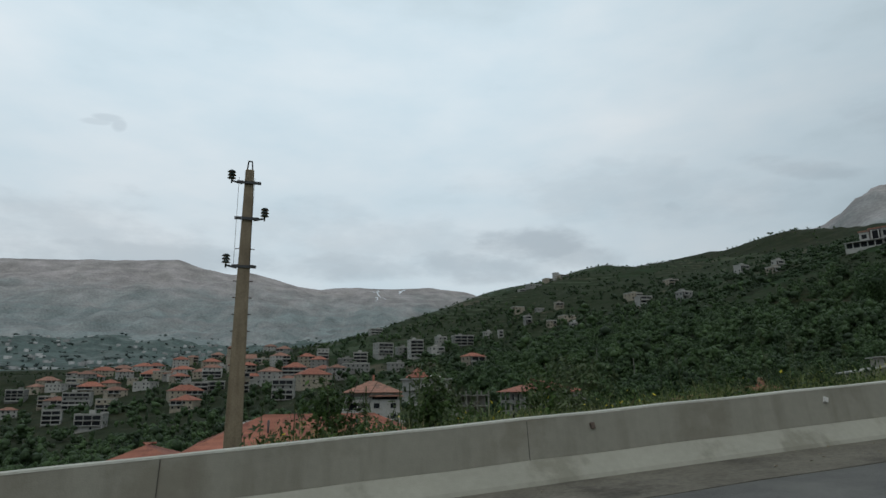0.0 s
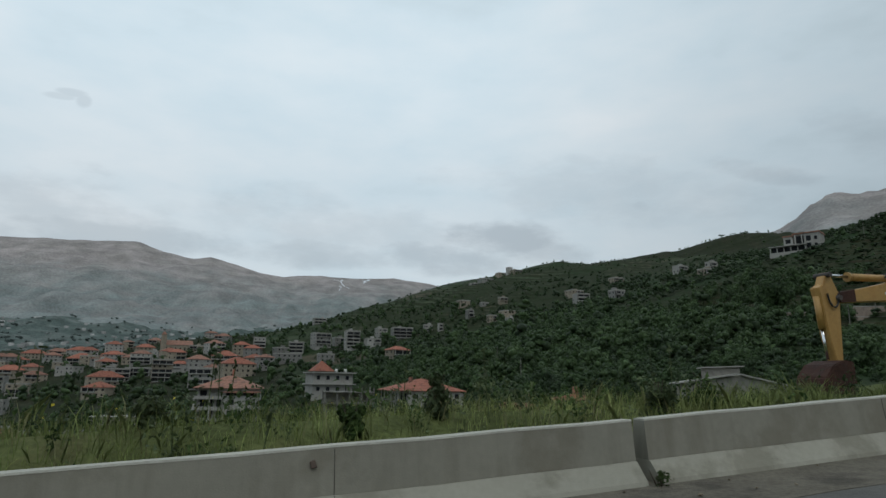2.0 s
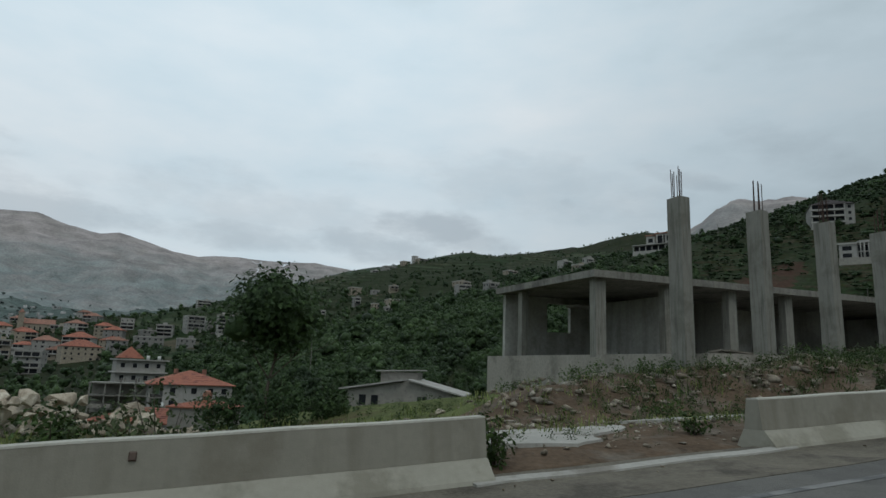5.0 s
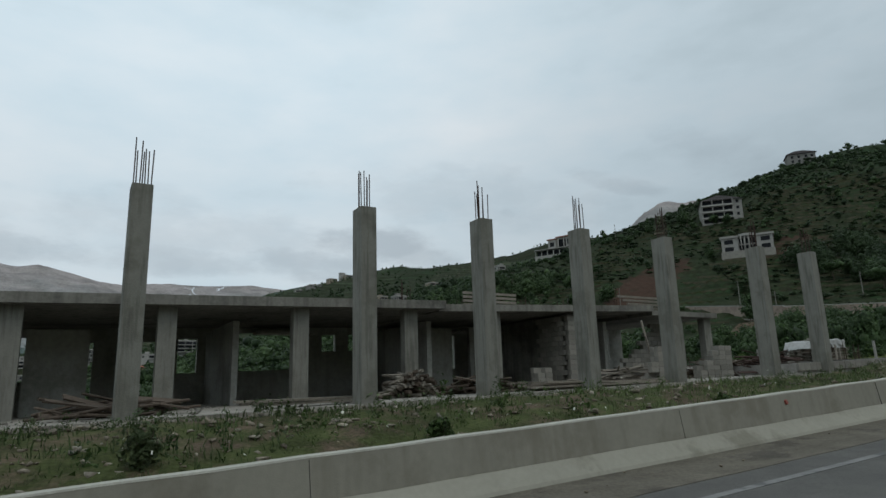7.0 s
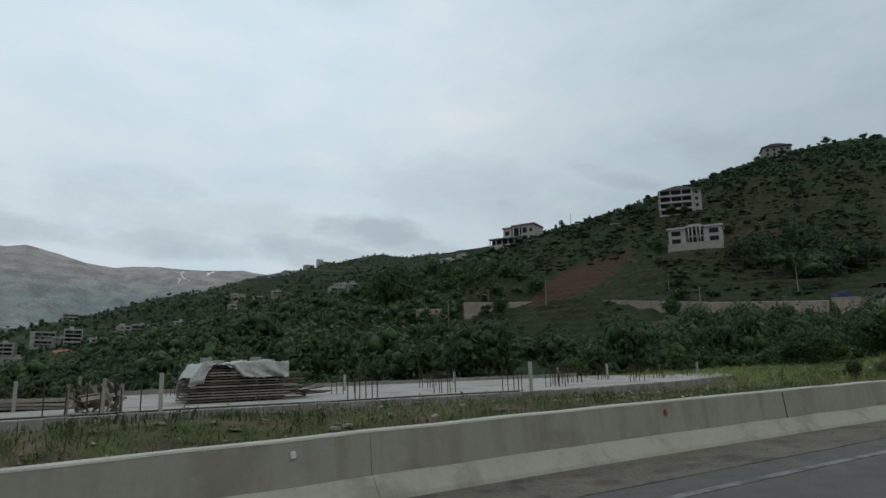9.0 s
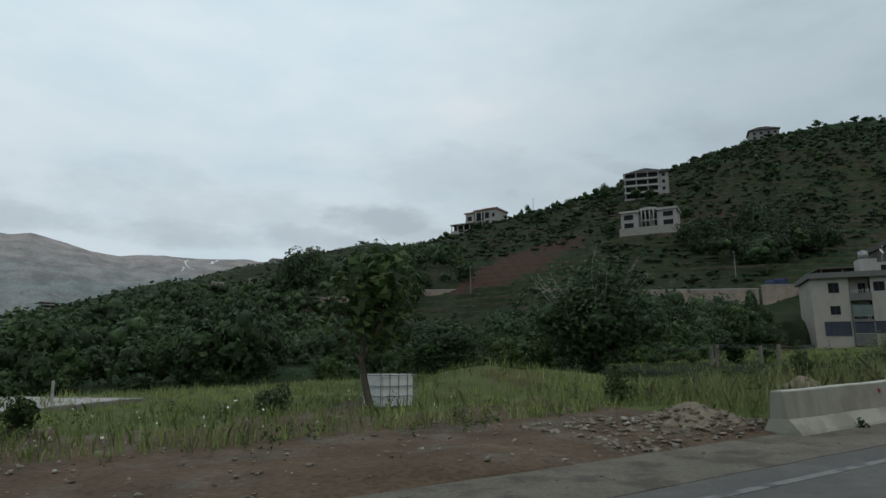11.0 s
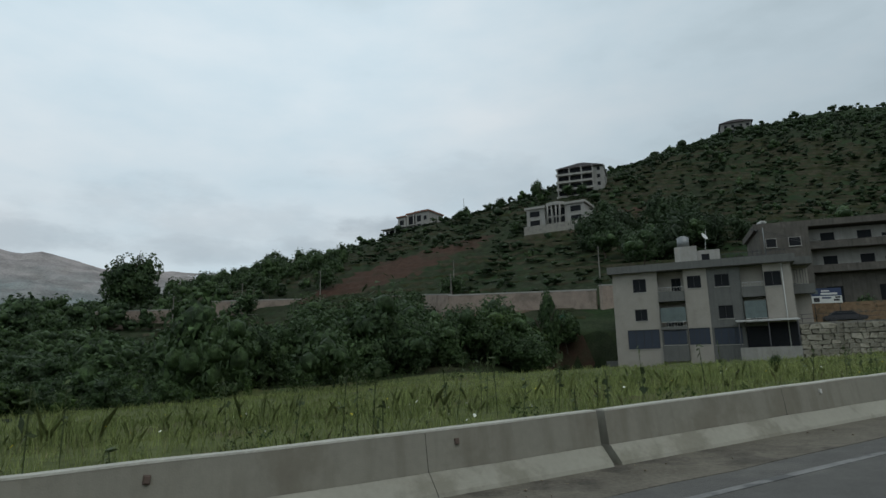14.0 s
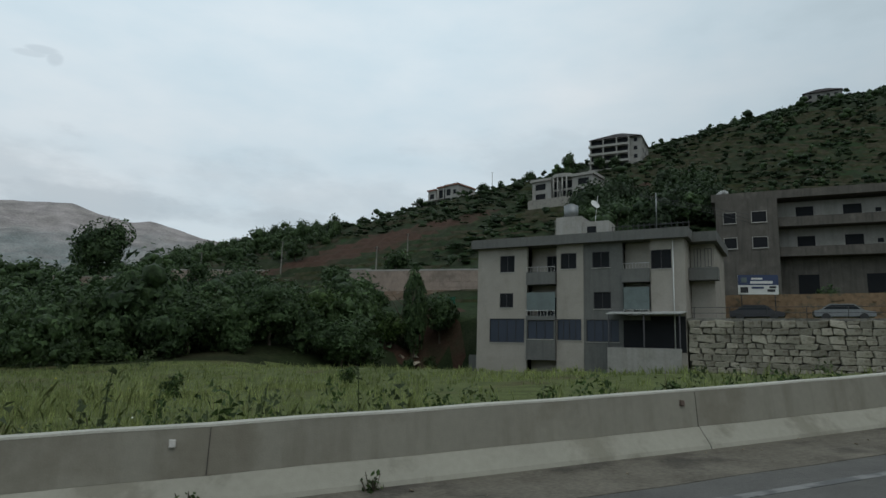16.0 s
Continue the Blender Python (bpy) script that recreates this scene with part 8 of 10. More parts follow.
def utility_pole():
    """A tapering concrete pole with short arms and glazed insulators, its wires gone."""
    thing = new("utility_pole")
    s, d = 29.52, 17.4
    base = float(ground(s, d)[0])
    thing.matrix_world = place(s, d, base) @ pose(0, 0, 0, 0, 0.1, 0) @ Matrix.Diagonal((0.9, 0.9, 0.9, 1))
    h = (6.76 - base) / 0.9
    bm = bmesh.new()
    vs = [[bm.verts.new((x * w, y * w, z)) for x, y in ((-1, -1), (1, -1), (1, 1), (-1, 1))] for z, w in ((-1, 0.27), (h, 0.13))]
    for k in range(4):
        bm.faces.new((vs[0][k], vs[0][(k + 1) % 4], vs[1][(k + 1) % 4], vs[1][k]))
    bm.faces.new(vs[1])
    bmesh.ops.bevel(bm, geom=bm.edges[:], offset=0.03, segments=1, affect="EDGES")
    part("shaft", bm, M["pole_concrete"], thing)
    for k in range(9):
        bm = bmesh.new()
        rod(bm, (-0.28, 0, 2.4 + 0.5 * k), (0.28, 0, 2.4 + 0.5 * k), 0.015, 0.015, 6)
        part("climbing_peg", bm, M["rust"], thing)
    for z, side in ((h - 0.45, -1), (h - 1.6, 1), (h - 3.1, -1)):
        bm = bmesh.new()
        box(bm, -0.36, 0.36, -0.2, -0.13, z - 0.04, z + 0.04)
        rod(bm, (side * 0.2, -0.16, z - 0.05), (side * 0.5, -0.16, z + 0.02), 0.03, 0.03, 8)
        arm = part("arm", bm, M["metal_dark"], thing)
        bm = bmesh.new()
        x = side * 0.52
        rod(bm, (x, -0.16, z - 0.05), (x, -0.16, z + 0.36), 0.025, 0.025, 8)
        for q in (0.1, 0.2, 0.3):
            rod(bm, (x, -0.16, z + q), (x, -0.16, z + q + 0.06), 0.13, 0.07, 12)
        part("insulator", bm, M["teal"], arm, "dark glazed ribbed insulator")
    bm = bmesh.new()
    for x in (-0.09, 0.09):
        rod(bm, (x, 0, h - 0.1), (x * 0.6, 0, h + 0.3), 0.025, 0.025, 6)
    rod(bm, (-0.06, 0, h + 0.3), (0.06, 0, h + 0.3), 0.025, 0.025, 6)
    part("top_bracket", bm, M["metal_dark"], thing)
    for x in (-0.3, 0.16):
        bm = bmesh.new()
        rod(bm, (x, -0.17, h - 3.1), (x, -0.15, h - 0.3), 0.006, 0.006, 4)
        part("wire", bm, M["metal_dark"], thing)
    tagged(thing, "old concrete utility pole with glazed insulators and pegs", "utility pole")


utility_pole()


def short_post(s, d, h, label, m="metal_dark"):
    thing = new("short_post")
    thing.matrix_world = place(s, d)
    bm = bmesh.new()
    box(bm, -0.05, 0.05, -0.05, 0.05, -0.3, h)
    box(bm, -0.06, 0.06, -0.06, 0.06, h, h + 0.04)
    bmesh.ops.bevel(bm, geom=bm.edges[:], offset=0.01, segments=1, affect="EDGES")
    part("shaft", bm, M[m], thing)
    tagged(thing, label, "post", "short posts")


short_post(43.9, 8.2, 0.44, "short dark post in the tall grass")
short_post(41.3, 8.2, 0.5, "short dark post in the tall grass")


def markers():
    """Small reflector brackets and daubs of paint on the barrier's face."""
    rnd = random.Random(8)
    spots = [(34.0, 1), (37.6, 0), (45.2, 0), (52.0, 0), (57.8, 1), (66.5, 1), (70.4, 0), (75.8, 1), (80.5, 2), (86.6, 1), (92.2, 1), (97.8, 1), (110.8, 1), (119.0, 1), (137.2, 2), (147.8, 1), (152.0, 1), (157.2, 0), (163.0, 2), (170.5, 2),
             (198.6, 2), (203.0, 1), (208.0, 1), (212.8, 1), (226.2, 2), (232.6, 1), (236.0, 1), (243.5, 0), (250.0, 1), (256.0, 1), (262.4, 0), (268.5, 1), (274.0, 1)]
    for s, kind in spots:
        thing = new("barrier_marker")
        z = float(road_z(s))
        thing.matrix_world = place(s, 6.815, z + 0.56) @ pose(0, 0, 0, -7, rnd.uniform(-20, 20), 0)
        bm = bmesh.new()
        box(bm, -0.028, 0.028, -0.035, 0.012, -0.036, 0.036)
        box(bm, -0.036, 0.036, -0.004, 0.02, -0.045, 0.045)
        bmesh.ops.bevel(bm, geom=bm.edges[:], offset=0.006, segments=1, affect="EDGES")
        part("reflector", bm, M[("reflector", "rail", "reflector_red")[kind]], thing)
        tagged(thing, ("small white reflector bracket fixed to the barrier", "small rusted reflector bracket fixed to the barrier", "small red reflector bracket fixed to the barrier")[kind], "reflector", "barrier reflectors")
    thing = new("paint_mark")
    thing.matrix_world = place(227.9, 6.80, float(road_z(227.9)) + 0.5)
    bm = bmesh.new()
    prism(bm, [(-0.02, -0.2), (0.03, -0.2), (0.02, 0.0), (0.09, 0.04), (0.02, 0.19), (-0.03, 0.19), (-0.08, 0.06), (-0.03, 0.02)], -0.006, 0.012)
    part("paint_stroke", bm, M["blue_paint"], thing)
    tagged(thing, "smear of blue spray paint on the barrier", "paint mark")


markers()


# ---- unfinished building ----
def rise(x):
    return 0.0245 * x


def bars(parent, x, y, z, n, length, spread, name="rebar", lean=0.02):
    rng = random.Random(int(x * 31 + y * 7))
    for k in range(n):
        a = (x + spread * (k / max(1, n - 1) - 0.5), y + rng.uniform(-0.11, 0.11), z)
        bm = bmesh.new()
        rod(bm, a, (a[0] + rng.uniform(-lean, lean), a[1] + rng.uniform(-lean, lean), z + length * rng.uniform(0.75, 1.1)), 0.014, 0.014, 5)
        part(name, bm, M["rebar"], parent)


def unfinished_building():
    thing = new("unfinished_building")
    thing.matrix_world = place(113.4, 18.9, 6.5)
    L = 39.6
    bm = bmesh.new()
    prism(bm, [(0, 0), (L, rise(L)), (L, rise(L) - 2.2), (0, -2.2)], -4.9, 8.5)
    part("floor_slab", bm, M["dusty_floor"], thing)
    bm = bmesh.new()
    prism(bm, [(-0.3, 2.92), (24.0, 2.92 + rise(24)), (24.0, 3.2 + rise(24)), (-0.3, 3.2)], 0.0, 7.3)
    prism(bm, [(24.0, 2.88 + rise(24)), (L - 4.5, 2.88 + rise(L)), (L - 4.5, 3.14 + rise(L)), (24.0, 3.14 + rise(24))], 0.5, 7.3)
    part("roof_slab", bm, M["raw_concrete"], thing)
    bm = bmesh.new()
    prism(bm, [(L - 4.5, 2.72 + rise(L)), (L, 2.72 + rise(L)), (L, 2.95 + rise(L)), (L - 4.5, 2.95 + rise(L))], 0.6, 7.3)
    part("roof_slab", bm, M["raw_concrete"], thing)
    # tall front columns with starter bars
    for x in (-0.65, 3.0, 6.6, 10.0, 13.7, 18.9, 22.5, 26.2, 30.0, 35.25, 38.75):
        z0, z1 = rise(x) - 0.6, rise(x) + 4.86
        bm = bmesh.new()
        box(bm, x - 0.21, x + 0.21, -4.87, -4.29, z0, z1)
        for dz in (1.5, 3.1):
            box(bm, x - 0.214, x + 0.214, -4.874, -4.286, rise(x) + dz, rise(x) + dz + 0.012)
        bmesh.ops.bevel(bm, geom=[e for e in bm.edges if abs(e.verts[0].co.z - e.verts[1].co.z) > 2], offset=0.02, segments=1, affect="EDGES")
        part("column", bm, M["column_concrete"], thing, "tall board-marked concrete column")
        bars(thing, x, -4.6, z1 - 0.1, 7, 1.15, 0.34)
    # columns that carry the slab
    for x, w, y in ((0.25, 0.5, 0.3), (0.25, 0.3, 5.6), (3.9, 0.5, 0.4), (7.6, 0.5, 0.4), (11.3, 0.5, 0.4), (15.0, 0.5, 0.4), (18.9, 0.5, 0.4), (22.8, 0.5, 0.4), (26.7, 0.5, 0.9), (37.2, 0.45, 0.9), (39.2, 0.5, 0.9)):
        bm = bmesh.new()
        box(bm, x - w / 2, x + w / 2, y, y + 0.35, rise(x) - 0.1, rise(x) + 2.92)
        part("column", bm, M["column_concrete"], thing)
    # rear wall with openings
    gaps = ((2.4, 3.8, 1.2, 2.6), (5.6, 6.2, 0.0, 2.4), (6.9, 7.8, 1.1, 2.6), (10.2, 11.6, 1.1, 2.6), (12.6, 13.4, 0.0, 2.4), (14.5, 15.6, 0.0, 2.4), (16.2, 16.9, 1.2, 2.5), (17.9, 20.9, 1.2, 2.7), (21.9, 22.5, 1.9, 2.6), (23.1, 23.5, 1.9, 2.6), (26.6, 28.5, 0.95, 2.5), (29.5, 30.2, 1.7, 2.55), (36.6, 38.6, 1.1, 2.7))
    x = 0.0
    for a, b, lo, hi in gaps + ((L, L, 0, 0),):
        bm = bmesh.new()
        if a > x:
            prism(bm, [(x, rise(x) - 0.1), (a, rise(a) - 0.1), (a, rise(a) + 2.9), (x, rise(x) + 2.9)], 6.9, 7.1)
        if b > a:
            if lo > 0:
                prism(bm, [(a, rise(a) - 0.1), (b, rise(b) - 0.1), (b, rise(b) + lo), (a, rise(a) + lo)], 6.9, 7.1)
            prism(bm, [(a, rise(a) + hi), (b, rise(b) + hi), (b, rise(b) + 2.9), (a, rise(a) + 2.9)], 6.9, 7.1)
        part("block_wall", bm, M["inner_render"], thing)
        x = b
    for a in (5.2, 9.3, 17.2, 24.4, 33.6):
        bm = bmesh.new()
        box(bm, a, a + 0.2, 2.2, 6.88, rise(a), rise(a) + 2.7)
        part("partition", bm, M["inner_render"], thing)
    for a, b in ((11.5, 13.2), (24.6, 26.6), (27.5, 28.6)):
        bm = bmesh.new()
        box(bm, a, b, 4.0, 4.2, rise(a), rise(a) + 2.6)
        part("partition", bm, M["inner_render"], thing)
    # block pier and raked wall, laid block by block
    bm = bmesh.new()
    box(bm, -0.195, 0.195, -0.095, 0.095, 0.0, 0.192)
    bmesh.ops.bevel(bm, geom=bm.edges[:], offset=0.008, segments=1, affect="EDGES")
    blk = bpy.data.meshes.new("block")
    bm.to_mesh(blk)
    bm.free()
    blk.materials.append(M["block"])
    rng = random.Random(3)

    def lay(parent, x, y, z, turn=0.0):
        ob = new("block", blk)
        ob.parent = parent
        ob.matrix_local = Matrix.Translation((x, y, z)) @ pose(0, 0, 0, 0, 0, turn + rng.uniform(-1.5, 1.5))
    pier = part("pier_core", (lambda b: (box(b, 30.42, 31.0, 1.05, 6.85, rise(30.6), rise(30.6) + 2.86), b)[1])(bmesh.new()), M["raw_concrete"], thing)
    for r in range(14):
        for k in range(2):
            lay(pier, 30.52 + 0.4 * k - (0.03 if r % 2 else 0), 0.94, rise(30.6) + 0.2 * r)
        for k in range(4):
            lay(pier, 30.35, 1.3 + 0.4 * k + (0.2 if r % 2 else 0), rise(30.6) + 0.2 * r, 90)
    rake = part("rake_core", (lambda b: (box(b, 33.8, 37.1, 2.1, 2.3, rise(35), rise(35) + 0.4), b)[1])(bmesh.new()), M["block"], thing)
    for r in range(13):
        for k in range(9):
            if k * 0.4 > 0.26 * r - 0.3 + rng.uniform(-0.15, 0.15):
                lay(rake, 33.7 + 0.4 * k + (0.2 if r % 2 else 0), 1.95, rise(35) + 0.2 * r)
    # stair flight
    stair = part("stair", (lambda b: (prism(b, [(2.6, rise(33)), (6.3, rise(33)), (6.3, rise(33) + 2.6), (6.0, rise(33) + 2.6)], 32.3, 33.35, axes="yz"), b)[1])(bmesh.new()), M["raw_concrete"], thing, "rough concrete stair flight in shadow")
    for k in range(13):
        bm = bmesh.new()
        box(bm, 32.25, 33.4, 2.6 + 0.28 * k, 2.88 + 0.28 * k, rise(33) + 0.02 + 0.2 * k, rise(33) + 0.2 + 0.2 * k)
        part("step", bm, M["raw_concrete"], stair)
    bars(thing, 20.5, 5.5, rise(20) + 3.1, 5, 0.9, 1.2)
    bars(thing, 22.9, 1.0, rise(23) + 3.1, 4, 0.9, 0.4)
    for x in np.arange(25.5, 36.0, 0.55):
        bars(thing, float(x), 1.2 + 3.0 * rng.random(), rise(x) + 3.05, 2, rng.uniform(0.35, 0.8), 0.2)
    # boarding left on top of the slab
    for x0, x1, z, y in ((26.0, 28.6, 3.3, 2.0), (35.0, 37.2, 3.25, 1.6)):
        for k in range(4):
            bm = bmesh.new()
            box(bm, x0 - 0.3 * k * (x0 > 30), x1, y, y + 0.06, z + rise(x0) + 0.16 * k, z + rise(x0) + 0.16 * k + 0.10, pose(0, 0, 0, 0, 0 if x0 < 30 else -3, 0) if x0 < 30 else None)
            part("plank", bm, M["timber"], thing)
    # thin rough canopies over the inner rooms
    for x0, x1, y, z in ((3.5, 6.6, 5.8, 2.55), (7.5, 10.5, 5.6, 2.5), (19.0, 21.4, 5.9, 2.72), (25.4, 27.6, 5.8, 2.75), (28.2, 30.0, 5.8, 2.7)):
        bm = bmesh.new()
        box(bm, x0, x1, y, 6.88, rise(x0) + z - 0.1, rise(x0) + z)
        part("lintel", bm, M["slab_pale"], thing)
    tagged(thing, "unfinished concrete building with bare columns and open rooms", "building")


unfinished_building()


def plank_pile(s, d, z, turn, n, length, width, layers, m, name, label, group, round_=False, seed=1):
    rng = random.Random(seed)
    thing = new(name)
    thing.matrix_world = place(s, d, z, turn)
    for l in range(layers):
        for k in range(n):
            bm = bmesh.new()
            y = (k - n / 2) * width + rng.uniform(-0.02, 0.02)
            x = rng.uniform(-0.12, 0.12) * length
            a = rng.uniform(-3, 3)
            if round_:
                rod(bm, (-length / 2, 0, 0), (length / 2, 0, 0), width * 0.42, width * 0.42, 8)
            else:
                box(bm, -length / 2, length / 2, -width * 0.46, width * 0.46, -0.03, 0.03)
            p = part("pole" if round_ else "plank", bm, M[m], thing)
            p.matrix_local = Matrix.Translation((x, y + (width * 0.5 if l % 2 and round_ else 0), 0.05 + l * (width * 0.8 if round_ else 0.075))) @ pose(0, 0, 0, 0, rng.uniform(-1, 1), a)
    return tagged(thing, label, name.replace("_", " "), group)


plank_pile(140.9, 15.2, 7.12, 0, 7, 5.6, 0.2, 3, "timber", "plank_pile", "stack of weathered scaffold planks on the slab", "timber piles", seed=2)
plank_pile(152.6, 17.4, 7.35, 40, 11, 2.6, 0.11, 6, "rebar", "prop_pile", "heap of rusty steel props beside the column", "timber piles", True, 3)
plank_pile(150.2, 18.2, 7.35, -20, 8, 3.0, 0.13, 4, "timber_dark", "timber_pile", "heap of dark timber offcuts", "timber piles", False, 4)


def prop_heap(s, d, z, n, label, seed):
    """A tumbled heap of short round props, most of their ends to the road."""
    rng = random.Random(seed)
    thing = new("prop_heap")
    thing.matrix_world = place(s, d, z)
    meshes = []
    for k in range(4):
        bm = bmesh.new()
        rod(bm, (0, -0.65, 0), (0, 0.65, 0), 0.04 + 0.006 * k, 0.036 + 0.006 * k, 8)
        me = bpy.data.meshes.new("prop")
        bm.to_mesh(me)
        bm.free()
        me.materials.append(M["timber_dark" if k % 2 else "timber"])
        meshes.append(me)
    for k in range(n):
        row = int(8 * (k / n) ** 1.25)
        half = 0.95 * (1 - row / 8.5)
        ob = new("prop", meshes[rng.randrange(4)])
        ob.parent = thing
        ob.matrix_local = Matrix.Translation((rng.uniform(-half, half), rng.uniform(-0.3, 0.3), 0.06 + 0.085 * row + rng.uniform(0, 0.03))) @ pose(0, 0, 0, rng.uniform(-9, 9), 0, rng.gauss(0, 16))
    return tagged(thing, label, "prop heap", "timber piles")


prop_heap(135.0, 17.4, 7.02, 90, "tumbled heap of short round timber props, ends showing", 5)
plank_pile(131.2, 15.5, 6.98, 8, 4, 3.0, 0.2, 2, "timber", "plank_pile", "loose weathered planks on the slab", "timber piles", seed=6)
plank_pile(138.0, 17.8, 7.05, -10, 4, 2.4, 0.2, 2, "timber_dark", "plank_pile", "loose dark planks on the slab", "timber piles", seed=7)
plank_pile(117.5, 16.5, 6.6, 15, 4, 2.6, 0.22, 2, "timber", "plank_pile", "loose weathered planks on the slab", "timber piles", seed=8)


def block_stack(s, d, z, turn, nx, ny, nz, label, seed, rake=0.0):
    """Hollow concrete blocks stacked on the slab, each a piece of its own."""
    rng = random.Random(seed)
    bm = bmesh.new()
    box(bm, -0.195, 0.195, -0.095, 0.095, 0.0, 0.19)
    bmesh.ops.bevel(bm, geom=bm.edges[:], offset=0.01, segments=1, affect="EDGES")
    me = bpy.data.meshes.new("block")
    bm.to_mesh(me)
    bm.free()
    me.materials.append(M["block"])
    thing = new("block_stack")
    thing.matrix_world = place(s, d, z, turn)
    for l in range(nz):
        for i in range(nx):
            for j in range(ny):
                if i >= rake * l - 0.3 + rng.uniform(-0.4, 0.4):
                    ob = new("block", me)
                    ob.parent = thing
                    ob.matrix_local = Matrix.Translation((0.4 * i + rng.uniform(-0.02, 0.02), 0.2 * j, 0.195 * l)) @ pose(0, 0, 0, 0, 0, rng.uniform(-2, 2))
    tagged(thing, label, "block stack", "block stacks")


block_stack(145.2, 16.8, 7.22, 0, 3, 2, 7, "stack of grey concrete blocks, end up", 1, 0.15)
block_stack(147.2, 16.5, 7.26, 0, 6, 2, 7, "tumbled stack of grey hollow blocks", 2, 0.7)
block_stack(141.5, 19.0, 7.14, 10, 2, 2, 4, "small stack of grey concrete blocks in shade", 3, 0.0)


def tangle(s, d, z, n, length, spread, height, m, name, label, r=0.022, seed=1):
    """A loose heap of bars or boards thrown over one another, each a piece of its own."""
    rng = random.Random(seed)
    thing = new(name)
    thing.matrix_world = place(s, d, z)
    for k in range(n):
        u = k / n
        bm = bmesh.new()
        w = length * rng.uniform(0.5, 1.0)
        if k % 3:
            rod(bm, (-w / 2, 0, 0), (w / 2, 0, 0), r, r, 6)
        else:
            box(bm, -w / 2, w / 2, -r * 2.4, r * 2.4, -r * 0.6, r * 0.6)
        p = part("piece", bm, M[m], thing)
        p.matrix_local = Matrix.Translation((rng.gauss(0, spread * (1 - 0.6 * u)), rng.gauss(0, spread * 0.5 * (1 - 0.6 * u)), 0.04 + height * u)) @ pose(0, 0, 0, rng.uniform(-40, 40), rng.uniform(-16, 16) * (0.2 + u), rng.uniform(-50, 50))
    return tagged(thing, label, name.replace("_", " "), "scrap heaps")


tangle(151.9, 16.4, 7.42, 70, 2.4, 0.75, 0.85, "rebar", "prop_pile", "tangled heap of rusty steel props beside a column", 0.03, 4)
tangle(150.3, 17.6, 7.38, 40, 2.2, 0.7, 0.6, "timber_dark", "timber_heap", "tangled heap of dark timber offcuts", 0.035, 5)
tangle(137.2, 16.6, 7.06, 44, 1.8, 0.9, 0.4, "timber_dark", "timber_heap", "low heap of dark broken boards on the slab", 0.035, 6)
tangle(145.0, 18.2, 7.25, 26, 2.6, 0.6, 0.5, "timber", "timber_heap", "loose heap of pale broken boards by the blocks", 0.035, 7)
tangle(127.0, 16.6, 6.82, 40, 1.8, 1.0, 0.35, "timber_dark", "timber_heap", "low heap of dark broken boards on the slab", 0.035, 8)
tangle(160.6, 18.9, 8.14, 18, 1.8, 0.8, 0.2, "timber_dark", "timber_heap", "loose dark boards before the sheeted stack", 0.03, 9)


def leaning_props():
    for k, (s, d, z, a, b) in enumerate(((146.3, 17.6, 7.25, 24, 2.6), (147.6, 18.4, 7.28, -18, 2.4), (143.9, 18.8, 7.2, 12, 2.3))):
        bm = bmesh.new()
        rod(bm, (0, 0, 0), (0, 0, b), 0.045, 0.04, 8)
        ob = part("timber_prop", bm, M["timber"], None)
        ob.matrix_world = place(s, d, z) @ pose(0, 0, 0, 8 - 5 * k, -a, 0)
        tagged(ob, "round pale timber prop leaning against the rear wall", "timber prop", "timber props")


leaning_props()
rng_slab = np.random.default_rng(91)
rubble("slab_rubble", np.stack([rng_slab.uniform(115, 152.5, 520), rng_slab.uniform(14.4, 20.5, 520), 0.02 + 0.16 * rng_slab.uniform(0, 1, 520) ** 3, rng_slab.uniform(0.33, 0.36, 520)], -1), "broken blocks and rubble lying on the bare slab", "block", 9)


